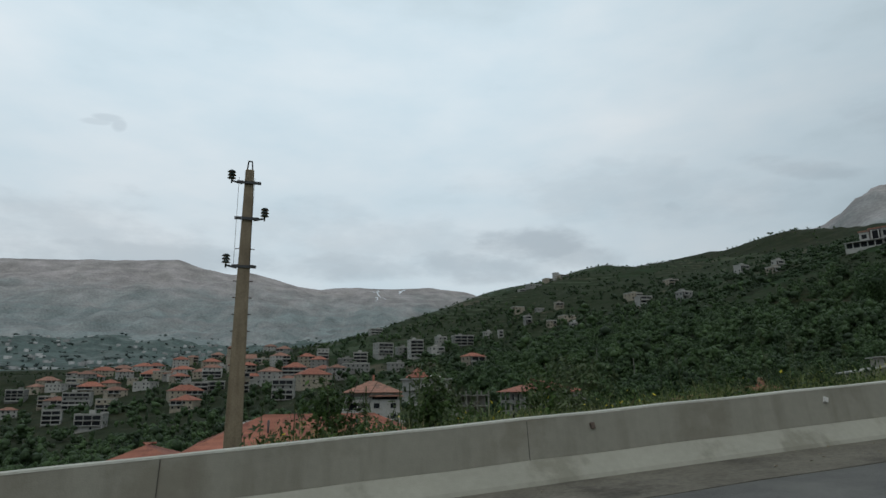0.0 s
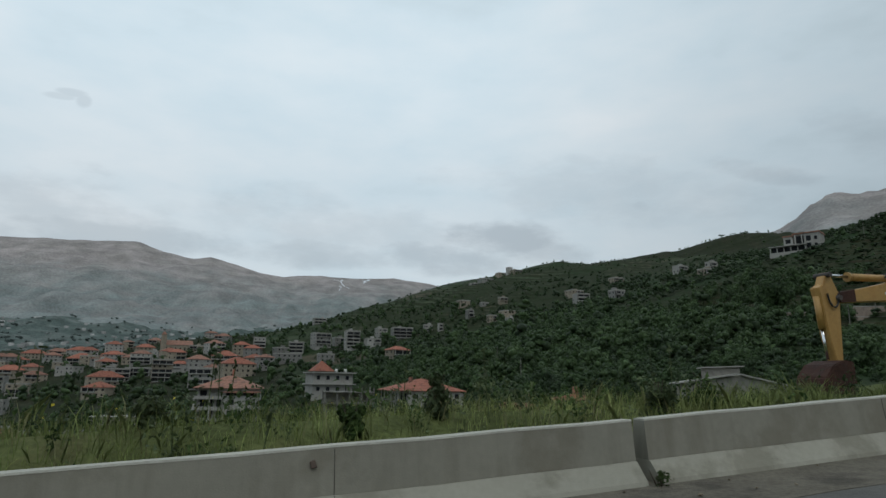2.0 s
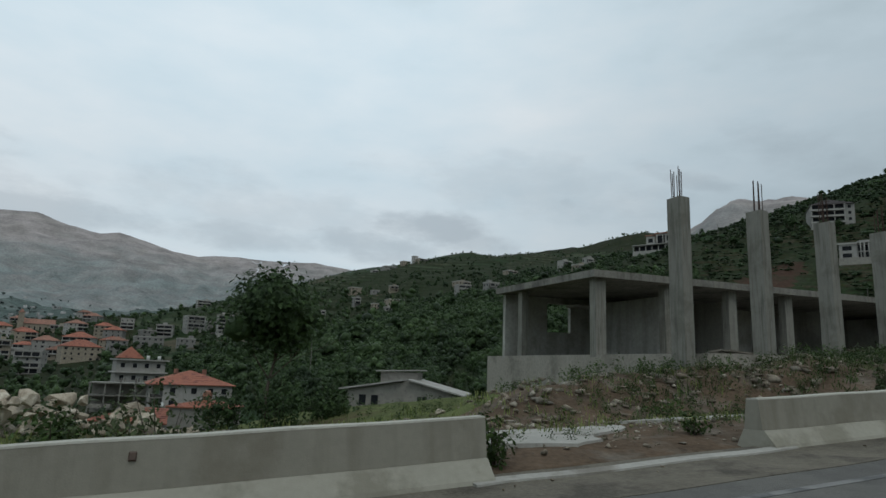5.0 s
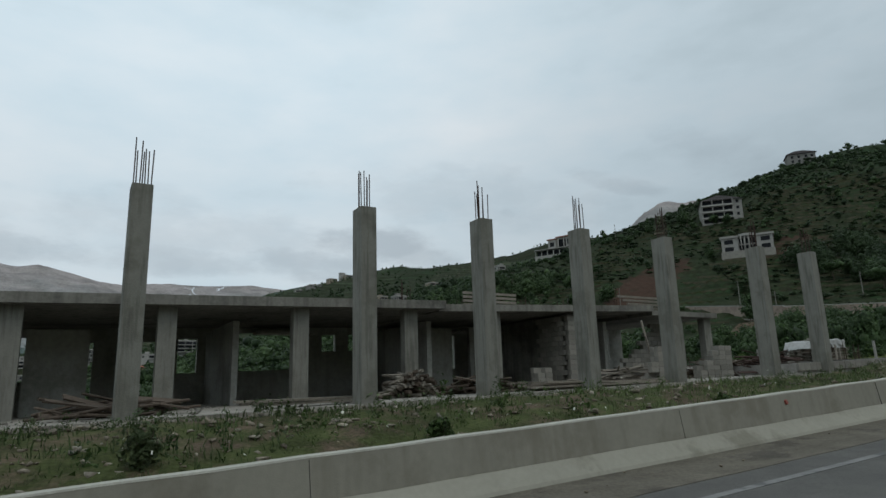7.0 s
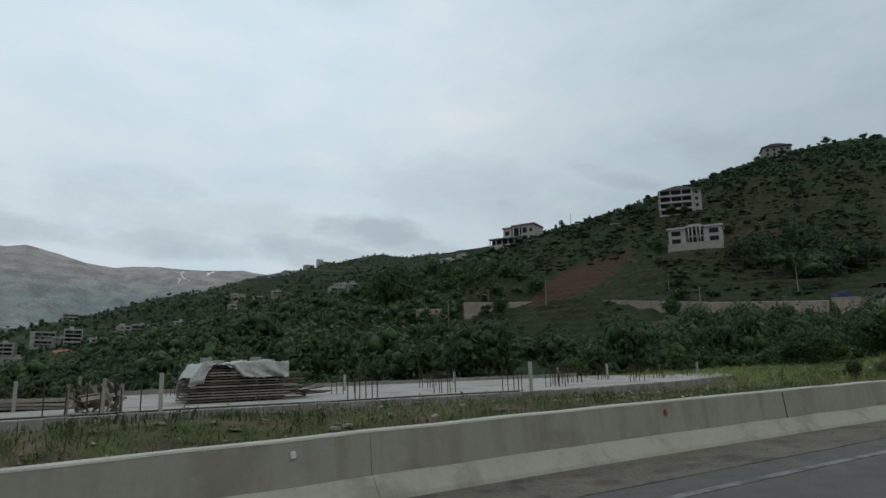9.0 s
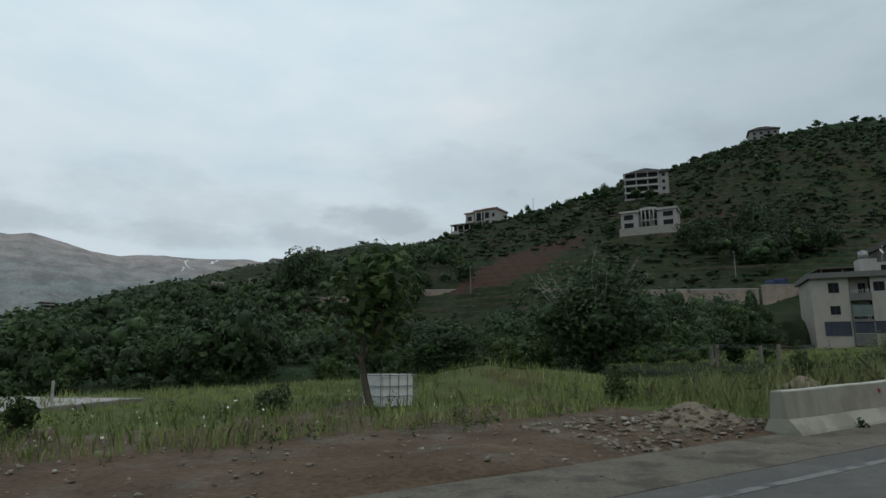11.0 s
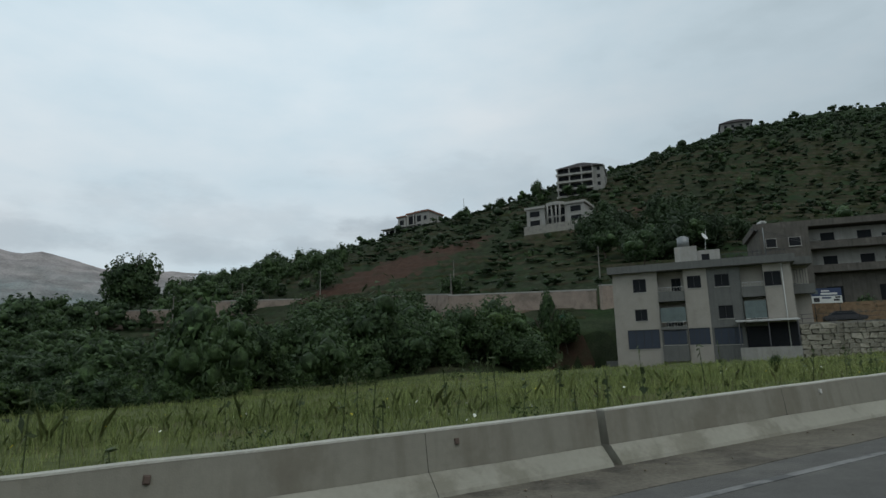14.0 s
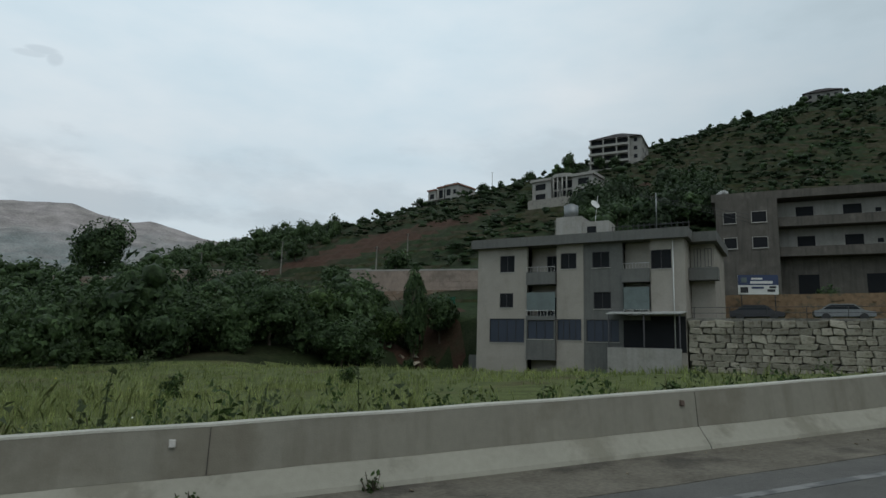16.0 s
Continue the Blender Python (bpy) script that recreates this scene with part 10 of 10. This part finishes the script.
def stone_wall():
    """The rough-stone retaining wall beside the house, stone by stone."""
    thing = new("stone_wall")
    thing.matrix_world = place(288.77 + 0.635 * 20.1, 58.55 - 0.7725 * 20.1, 10.3, FACE)
    bm = bmesh.new()
    box(bm, 0, 30, 0.3, 1.2, -1.5, 6.0)
    part("core", bm, M["joint"], thing)
    rng = random.Random(12)
    kinds = []
    for k in range(8):
        bm = bmesh.new()
        box(bm, -0.5, 0.5, -0.5, 0.5, -0.5, 0.5)
        for v in bm.verts:
            v.co += Vector((rng.uniform(-0.13, 0.13), rng.uniform(-0.1, 0.1), rng.uniform(-0.14, 0.14)))
        bmesh.ops.bevel(bm, geom=bm.edges[:], offset=0.09, segments=1, affect="EDGES")
        for v in bm.verts:
            v.co += Vector((rng.uniform(-0.03, 0.03), rng.uniform(-0.05, 0.05), rng.uniform(-0.03, 0.03)))
        bmesh.ops.recalc_face_normals(bm, faces=bm.faces[:])
        me = bpy.data.meshes.new("stone")
        bm.to_mesh(me)
        bm.free()
        me.materials.append(M["wall_rock"])
        kinds.append(me)
    z = -0.6
    while z < 5.85:
        h = min(rng.uniform(0.42, 0.72), 6.05 - z)
        x = rng.uniform(-0.1, 0.2)
        while x < 21.5:
            w = rng.uniform(0.5, 1.25) * (1.25 if rng.random() < 0.2 else 1.0)
            halves = 2 if h > 0.6 and w < 0.9 and rng.random() < 0.5 else 1
            for q in range(halves):
                ob = new("stone", kinds[rng.randrange(8)])
                ob.parent = thing
                ob.matrix_local = Matrix.Translation((x + w / 2, 0.25 + rng.uniform(-0.06, 0.05), z + h * (q + 0.5) / halves)) @ pose(0, 0, 0, rng.uniform(-6, 6), rng.uniform(-7, 7), rng.uniform(-6, 6)) @ Matrix.Diagonal((w * 0.96, 0.5, h * 0.95 / halves, 1))
            x += w
        z += h
    bm = bmesh.new()
    box(bm, -0.1, 30, 0.1, 1.3, 6.0, 6.22)
    part("coping", bm, M["raw_concrete"], thing)
    for k in range(11):
        bm = bmesh.new()
        rod(bm, (0.4 + 2.8 * k, 0.6, 6.2), (0.4 + 2.8 * k, 0.6, 7.2), 0.03, 0.03, 6)
        part("rail_post", bm, M["metal_dark"], thing)
    for h in (6.7, 7.18):
        bm = bmesh.new()
        rod(bm, (0.2, 0.6, h), (29.8, 0.6, h), 0.025, 0.025, 6)
        part("rail", bm, M["metal_dark"], thing)
    tagged(thing, "high retaining wall of rough grey stones with a rail", "stone wall")


stone_wall()


def parked_car(x, y, paint, label, turn=0.0):
    thing = new("car")
    thing.matrix_world = place(288.77 + 0.635 * x + 0.7725 * y, 58.55 - 0.7725 * x + 0.635 * y, 16.45, FACE + turn)
    bm = bmesh.new()
    prism(bm, [(-2.1, 0.35), (2.1, 0.35), (2.15, 0.75), (1.3, 0.9), (0.7, 1.38), (-1.0, 1.4), (-1.7, 0.92), (-2.15, 0.85)], -0.82, 0.82)
    bmesh.ops.bevel(bm, geom=bm.edges[:], offset=0.06, segments=2, affect="EDGES")
    part("body", bm, M[paint], thing)
    for y0 in (-0.83, 0.79):
        bm = bmesh.new()
        prism(bm, [(-1.5, 0.95), (1.1, 0.95), (0.62, 1.3), (-0.95, 1.32)], y0, y0 + 0.04)
        part("window", bm, M["glass"], thing)
    for a in (-1.3, 1.3):
        for b in (-0.85, 0.65):
            bm = bmesh.new()
            rod(bm, (a, b, 0.32), (a, b + 0.2, 0.32), 0.32, 0.32, 16)
            part("wheel", bm, M["rubber"], thing)
    tagged(thing, label, "car", "parked cars")


parked_car(25.2, 3.4, "black_paint", "dark parked car behind the stone wall")
parked_car(31.5, 3.2, "steel", "silver-grey parked car behind the stone wall", 4)


def billboard():
    thing = new("billboard")
    thing.matrix_world = place(313.2, 46.3, 16.45, -36)
    for x in (-1.5, 1.5):
        bm = bmesh.new()
        rod(bm, (x, 0.1, -0.2), (x, 0.1, 4.9), 0.05, 0.05, 8)
        part("post", bm, M["metal_dark"], thing)
    bm = bmesh.new()
    box(bm, -1.8, 1.8, -0.05, 0.05, 3.1, 5.0)
    board = part("board", bm, M["sign_white"], thing)
    bm = bmesh.new()
    box(bm, -1.8, 1.8, -0.062, -0.052, 4.0, 5.0)
    part("dark_band", bm, M["blue_truck"], board)
    for a, b, c, e, m in ((-0.6, 0.4, 4.55, 4.72, "sign_white"), (-0.7, 1.3, 4.15, 4.4, "sign_white"), (-0.6, 0.5, 3.65, 3.85, "blue_truck"), (0.8, 1.5, 3.35, 3.6, "sign_black"), (-1.6, -0.9, 3.25, 3.8, "sign_black"), (-1.5, -1.0, 4.25, 4.75, "cab_glass"), (1.0, 1.6, 3.7, 3.9, "sign_black")):
        bm = bmesh.new()
        box(bm, a, b, -0.074, -0.064, c, e)
        part("print", bm, M[m], board)
    tagged(thing, "small billboard, dark band above white, on two posts", "billboard")


billboard()


def rear_block():
    """The older block behind the terrace with long balconies, and its grey corner tower."""
    wallb = new("rubble_wall")
    wallb.matrix_world = place(317.5, 49.0, 16.4, FACE)
    bm = bmesh.new()
    box(bm, -8, 30, 0, 0.8, -2, 3.6)
    part("masonry", bm, M["reddish_wall"], wallb)
    for k in range(110):
        r = random.Random(k)
        x, z = r.uniform(-8, 29), r.uniform(-0.5, 3.2)
        bm = bmesh.new()
        box(bm, x, x + r.uniform(0.3, 0.8), -0.08, 0.02, z, z + r.uniform(0.15, 0.35))
        part("stone", bm, M["reddish_wall"], wallb)
    tagged(wallb, "reddish rubble-stone bank wall behind the parked cars", "rubble wall")
    thing = new("apartment_block")
    thing.matrix_world = place(327.0, 59.5, 20.5, FACE + 4)
    bm = bmesh.new()
    box(bm, 3.0, 34, 0, 10, -3, 12.4)
    part("wall", bm, M["wall_white"], thing)
    bm = bmesh.new()
    box(bm, -4.0, 2.95, -2.5, 10, -5, 12.6)
    part("corner_wall", bm, M["old_render"], thing)
    bm = bmesh.new()
    box(bm, -4.5, 34.5, -1.8, 10.5, 12.6, 13.6)
    part("roof_slab", bm, M["old_render"], thing)
    bm = bmesh.new()
    box(bm, 3.02, 34, -0.3, -0.02, -3, 5.2)
    part("basement_wall", bm, M["old_render"], thing)
    for z in (5.6, 9.3):
        bm = bmesh.new()
        box(bm, 3.0, 34, -1.9, -0.03, z - 0.3, z)
        box(bm, 3.0, 34, -1.9, -1.75, z, z + 0.85)
        part("balcony", bm, M["old_render"], thing)
        for k in range(6):
            window_part(thing, 6.0 + 5.0 * k, z + 0.1, 1.9, 2.3, 0, frame=False, material="opening")
            if k % 2:
                window_part(thing, 8.6 + 5.0 * k, z + 1.3, 0.6, 0.5, 0, frame=False, material="opening")
    for k in range(4):
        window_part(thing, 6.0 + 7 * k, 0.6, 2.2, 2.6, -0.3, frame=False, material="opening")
    for z in (6.4, 9.6):
        window_part(thing, -2.4, z, 1.4, 1.3, -2.5, frame=True, material="opening")
        window_part(thing, 0.9, z, 1.6, 1.3, -2.5, frame=True, material="opening")
    bm = bmesh.new()
    box(bm, -16, -4.1, 2, 10, -5, 5.5)
    box(bm, -16.3, -4.1, 1.7, 10, 5.5, 5.8)
    box(bm, -16, -4.1, 0.6, 0.75, 5.8, 6.6)
    for x in (-15.8, -12, -8, -4.5):
        box(bm, x, x + 0.3, 1.9, 2.2, 5.8, 8.6)
    box(bm, -16.3, -4.1, 1.5, 10, 8.6, 8.9)
    part("side_wing", bm, M["old_render"], thing)
    bm = bmesh.new()
    prev = None
    for k in range(9):
        u = k / 8
        p = (-2.6 - 1.4 * u, -1.0, 13.0 + 1.0 * math.sin(math.pi * (0.25 + 0.75 * u)))
        if prev:
            rod(bm, prev, p, 0.3, 0.35, 8, False)
        prev = p
    part("roof_sheet", bm, M["white_sheet"], thing, "white plastic sheet blown over the roof edge")
    tagged(thing, "dark grey weathered apartment block with long concrete balconies", "apartment block")


rear_block()


def lorry():
    thing = new("lorry")
    thing.matrix_world = place(313.5, 79.5, 25.6, 0)
    bm = bmesh.new()
    box(bm, -2.6, 1.0, -1.0, 1.0, 0.9, 1.7)
    part("tipper_body", bm, M["blue_truck"], thing)
    bm = bmesh.new()
    prism(bm, [(1.15, 0.5), (2.6, 0.5), (2.6, 1.4), (2.2, 2.3), (1.15, 2.3)], -0.95, 0.95)
    part("cab", bm, M["blue_truck"], thing)
    for x in (-1.9, -0.9, 1.9):
        bm = bmesh.new()
        rod(bm, (x, -1.05, 0.45), (x, 1.05, 0.45), 0.45, 0.45, 14)
        part("wheel", bm, M["rubber"], thing)
    tagged(thing, "small blue tipper lorry parked on the lane", "lorry")
    net = new("netting_fence")
    net.matrix_world = place(289.5, 72.0, None, -50)
    bm = bmesh.new()
    for k in range(8):
        box(bm, k * 0.3, k * 0.3 + 0.29, -0.03 + 0.04 * math.sin(k), 0.03 + 0.04 * math.sin(k), 0.0, 1.8)
    part("net", bm, M["green_net"], net)
    tagged(net, "green netting fence panel beside the house", "fence")


lorry()


# ---- single trees and bushes ----
def bare_twigs(s, d, height, width):
    """Pale dead branches that stand out of a scrubby crown."""
    rng = np.random.default_rng(61)
    thing = new("dead_branches")
    thing.matrix_world = place(s, d)
    for k in range(26):
        a = rng.uniform(0, 6.283)
        r = rng.uniform(0.25, 0.5) * width
        tip = Vector((math.cos(a) * r, math.sin(a) * r, height * rng.uniform(0.45, 1.02)))
        root = Vector((tip.x * 0.3, tip.y * 0.3, tip.z * 0.55))
        mid = root.lerp(tip, 0.55) + Vector(rng.normal(0, 0.12, 3))
        bm = bmesh.new()
        rod(bm, root, mid, 0.022, 0.015, 5, False)
        rod(bm, mid, tip, 0.015, 0.006, 5, False)
        for j in range(4):
            p = root.lerp(tip, rng.uniform(0.4, 0.95))
            rod(bm, p, p + Vector(rng.normal(0, 0.28, 3)) + Vector((0, 0, 0.1)), 0.009, 0.004, 4, False)
        part("branch", bm, M["dead_wood"], thing)
    tagged(thing, "pale bare dead branches standing out of the scrub", "branches")


def plant_singles():
    tree(239.2, 171, 17.6, 13.5, "leaf_dark", 4200, 0.42, 0.14, "tall rounded dark tree above the gully", lobes=13)
    tree(102.4, 25.0, 6.0, 4.0, "leaf_dark", 5600, 0.10, 0.34, "dark leafy tree on thin stems behind the boulders", lobes=18, stem=0.09)
    tree(191.3, 14.8, 4.0, 3.0, "leaf_mid", 950, 0.13, 0.32, "broad-leaved fig tree with forked pale stems", lobes=18, core=0.2)
    tree(205.6, 21.8, 5.2, 6.4, "leaf_dark", 9000, 0.11, 0.0, "spreading scrubby tree with bare twigs", lobes=18, core=0.42)
    bare_twigs(205.6, 21.8, 5.4, 6.4)
    tree(199.4, 25.0, 2.7, 4.2, "leaf_dark", 3600, 0.09, -0.05, "low scrubby tree on the rough ground", lobes=12, core=0.45)
    for s, d, h, w, leaf in ((252, 66, 7.5, 8.5, "leaf_dark"), (258, 70, 8.0, 8.0, "leaf_dark"), (264, 66, 7.5, 7.0, "leaf_dark"), (269, 62, 6.5, 7.0, "leaf_dark"), (274, 63, 6.0, 6.5, "leaf_mid"), (246, 62, 4.0, 5.0, "leaf_mid"), (284.6, 66.5, 9.5, 3.2, "leaf_dark"), (288.0, 67.0, 5.0, 4.0, "leaf_dark"), (281.5, 66.5, 4.0, 4.5, "leaf_mid"),
                             (262, 60, 5.5, 7.0, "leaf_dark"), (240, 68, 3.5, 5.0, "leaf_dark"), (233, 64, 3.0, 4.5, "leaf_mid"), (267, 74, 8.5, 8.0, "leaf_dark"), (256, 77, 8.5, 8.0, "leaf_dark"), (225, 60, 3.2, 4.5, "leaf_dark"), (275, 58, 4.5, 5.5, "leaf_dark")):
        tree(s, d, h, w, leaf, 4200, 0.15, 0.05, "dense bushy green tree at the field edge", lobes=14, core=0.58)
    for s, d, h, w in ((283, 104, 5, 4.5), (296, 112, 5.5, 5), (270, 158, 6, 5), (283, 155, 7, 6), (262, 146, 6, 5.5), (330, 92, 9, 10), (340, 98, 9, 10), (350, 95, 8, 9), (335, 108, 8, 9), (377, 150, 5, 5), (349, 162, 5, 4),
                       (392, 205, 8, 5), (398, 193, 6, 6), (401, 188, 5, 5), (360, 215, 5, 5), (384, 222, 5, 6), (600, 270, 8, 8), (395, 210, 9, 4)):
        tree(s, d, h, w, "leaf_dark", 900, 0.27, 0.08, "dark rounded tree on the terraced hill", lobes=10, group="hillside trees")
    for s, d, h, w in ((319.5, 50.5, 4.2, 3.4), (324, 47, 5.0, 4.0), (329.5, 43.5, 4.5, 4.2), (334, 40, 5.2, 4.0), (315.5, 54, 3.2, 3.0)):
        tree(s, d, h, w, "leaf_dark", 1400, 0.16, 0.15, "leafy dark tree on the terrace before the block", lobes=12, z=16.4, group="terrace trees")
    for s, d, h, w in ((102.6, 24.2, 2.2, 3.0), (100.6, 24.0, 1.7, 2.2), (104.8, 25.0, 1.6, 2.4)):
        bush(s, d, h, w, "leaf_dark", 1500, 0.08, "dark leafy bush behind the tipped rocks")
    bush(98.1, 8.0, 1.1, 1.7, "leaf_pale", 1300, 0.04, "feathery pale shrub behind the barrier")
    bush(97.0, 8.6, 0.8, 1.2, "leaf_mid", 900, 0.04, "leafy weed clump behind the barrier")
    # the rough yard beside the three-storey house
    for s, d, h, w in ((288.6, 70.4, 2.4, 2.8), (286.0, 71.0, 1.8, 2.4), (289.6, 67.6, 1.7, 2.2), (284.2, 68.2, 1.6, 2.4), (286.6, 66.2, 1.2, 1.8), (283.4, 63.8, 1.2, 1.6), (285.2, 62.4, 0.9, 1.4), (286.8, 60.8, 0.9, 1.3), (288.2, 59.6, 0.8, 1.2)):
        bush(s, d, h, w, "leaf_dark" if h > 1.1 else "leaf_mid", int(500 + 500 * h), 0.05 + 0.03 * h, "dark leafy bush in the rough yard beside the house")
    # beside the road
    bush(214.9, 7.35, 1.4, 1.2, "leaf_mid", 2200, 0.04, "dark green bush at the barrier end")
    bush(216.2, 7.4, 1.25, 1.0, "leaf_mid", 1800, 0.04, "dark green bush at the barrier end")
    bush(102.0, 7.3, 0.65, 0.6, "leaf_mid", 380, 0.045, "small weedy bush in the driveway")
    bush(106.2, 7.9, 0.4, 0.5, "leaf_mid", 240, 0.04, "small weedy bush in the driveway")
    bush(223.2, 7.1, 0.5, 0.6, "leaf_pale", 420, 0.035, "feathery weed clump at the barrier end")
    rng = random.Random(14)
    for s, d, h in ((33, 10.5, 1.2), (36, 13, 1.5), (37.8, 15, 2.2), (34, 14, 1.9), (47, 9.5, 0.9), (53.5, 8.6, 0.6), (56, 9.0, 0.5), (58.5, 8.4, 0.5), (59.8, 8.8, 0.6), (63.3, 8.6, 0.6), (64.6, 9.0, 0.7), (31.5, 12, 1.6),
                    (87.5, 11.0, 0.6), (91.5, 10.6, 0.6), (93.0, 10.3, 0.55), (110, 9.2, 0.6), (114.5, 9.6, 0.7), (120.0, 10.2, 0.8), (127.0, 9.8, 0.7), (131.5, 9.4, 0.5), (139, 9.4, 0.5),
                    (179, 8.8, 0.8), (181, 9.6, 0.9), (184, 14.5, 1.0), (189, 15.5, 1.0), (196.8, 12.0, 1.0), (205, 12.0, 1.1), 
                    (264.5, 8.8, 0.5), (267.8, 9.0, 0.6), (270.5, 9.3, 0.7), (273.0, 9.0, 0.6), (277, 9.5, 0.7), (262, 20, 0.8), (268, 24, 0.9)):
        bush(s, d, h, h * rng.uniform(0.7, 1.1), rng.choice(("leaf_mid", "leaf_pale", "leaf_mid")), int(500 + 420 * h), 0.035 + 0.015 * h, "weedy green roadside bush in the grass", seed=3)
    for s in (262.6, 264.3, 258.4, 200.4, 197.2, 203.9, 61.7):
        bush(s, 6.48, 0.22, 0.25, "leaf_mid", 70, 0.03, "small weed at the barrier foot", lift=0.22, group="weeds")


plant_singles()


def stalks():
    """Tall flower stalks standing out of the grass."""
    rng = np.random.default_rng(17)
    v, f, n = [], [], 0
    for k in range(240):
        s0, s1 = ((30, 66), (196, 214), (206, 217), (225, 266))[k % 4]
        s, d = rng.uniform(s0, s1), rng.uniform(7.6, 13)
        h = rng.uniform(0.6, 1.3)
        p = to_world(s, d, float(ground(s, d)[0]))
        q = p + [rng.normal(0, 0.08), rng.normal(0, 0.08), h]
        for a in (0, 1.57):
            w = np.array([math.cos(a), math.sin(a), 0]) * 0.008
            v += [p - w, p + w, q + w, q - w]
            f.append((n, n + 1, n + 2, n + 3))
            n += 4
        for j in range(9):
            c = p + (q - p) * rng.uniform(0.45, 1.05) + rng.normal(0, 0.03, 3)
            a, b = rng.normal(0, 0.028, 3), rng.normal(0, 0.028, 3)
            v += [c - a, c - b, c + a, c + b]
            f.append((n, n + 1, n + 2, n + 3))
            n += 4
    ob = new("flower_stalks", quick_mesh("flower_stalks", np.array(v), np.array(f), M["leaf_pale"]))
    tagged(ob, "tall pale flowering stalks among the grass", "weeds", kind="stuff")
    for name, m, spans in (("yellow_flowers", "flower_yellow", ((225, 266, 8, 24), (165, 178, 8, 13), (30, 60, 8, 13))), ("white_flowers", "flower_white", ((180, 192, 10, 16), (225, 262, 8, 20), (110, 150, 8, 12)))):
        v, f, n = [], [], 0
        for k in range(260):
            a0, a1, b0, b1 = spans[k % len(spans)]
            s, d = rng.uniform(a0, a1), rng.uniform(b0, b1)
            c = to_world(s, d, float(ground(s, d)[0]) + rng.uniform(0.18, 0.5))
            a, b = rng.normal(0, 0.014, 3), rng.normal(0, 0.014, 3)
            v += [c - a, c - b, c + a, c + b]
            f.append((n, n + 1, n + 2, n + 3))
            n += 4
        ob = new(name, quick_mesh(name, np.array(v), np.array(f), M[m]))
        tagged(ob, name.replace("_", " ") + " scattered through the meadow grass", "flowers", kind="stuff")


stalks()


def tall_weeds():
    """Leafy upright weeds, each a few stems with leaves down to the ground, crowded at the edge of the second opening."""
    rng = np.random.default_rng(41)
    for name, m, n0, label, head in (("tall_weeds", "leaf_fresh", 105, "tall leafy weeds crowding the edge of the opening", False), ("feathery_weeds", "leaf_feather", 110, "tall pale feathery weeds with drooping heads", True)):
        cs, outs = [], []
        v, f, n = [], [], 0
        for k in range(n0):
            u = rng.uniform(0, 1)
            if k % 5 == 4:
                s, d, h = rng.uniform(217, 223), rng.uniform(11.5, 14.5), rng.uniform(0.4, 0.9)
            elif k % 5 == 3:
                s, d, h = rng.uniform(213.5, 217.5), rng.uniform(9, 14), rng.uniform(0.7, 1.2)
            else:
                s, d = (213.0 if head else 213.8) + (4.6 if head else 3.8) * u, rng.uniform(8.8, 14.5)
                h = rng.uniform(0.9, 1.65) * (0.55 + 0.45 * min(1.0, (218.2 - s) / 3.5)) * (0.75 + 0.25 * min(1, (d - 8) / 2))
            foot = to_world(s, d, float(ground(s, d)[0]))
            for j in range(5):
                lean = rng.normal(0, 0.16, 2) * h
                tip = foot + [lean[0], lean[1], h * rng.uniform(0.6, 1.05)]
                side = np.array([0.006, 0.004, 0])
                a = foot + rng.normal(0, 0.12, 3) * [1, 1, 0] - [0, 0, 0.05]
                v += [a - side, a + side, tip + side * 0.4, tip - side * 0.4]
                f.append((n, n + 1, n + 2, n + 3))
                n += 4
                w = np.sort(rng.uniform(0.05, 1.02, 46))[:, None]
                c = a + (tip - a) * w + rng.normal(0, 1, (46, 3)) * (0.03 + 0.13 * (1 - 0.75 * w)) * [1, 1, 0.5] * min(1.0, h)
                cs.append(c)
                outs.append(c - (a + (tip - a) * w) + [0, 0, 0.05])
                if head:
                    b = rng.uniform(0, 6.283)
                    g = np.linspace(0, 1, 7)[:, None]
                    arch = tip + np.array([math.cos(b), math.sin(b), 0]) * 0.24 * g + np.array([0, 0, 1]) * (0.14 * g - 0.24 * g * g)
                    cs.append(arch)
                    outs.append(np.repeat([[0, 0, 0.2]], 7, 0))
        o = np.concatenate(outs)
        o /= np.linalg.norm(o, axis=1, keepdims=True) + 1e-9
        lv, lf = leaves(rng, np.concatenate(cs), o, 0.036 if head else 0.042)
        ob = new(name, quick_mesh(name, np.concatenate([np.array(v), lv]), np.concatenate([np.array(f), lf + n]), M[m]))
        tagged(ob, label, "weeds", kind="stuff")


tall_weeds()
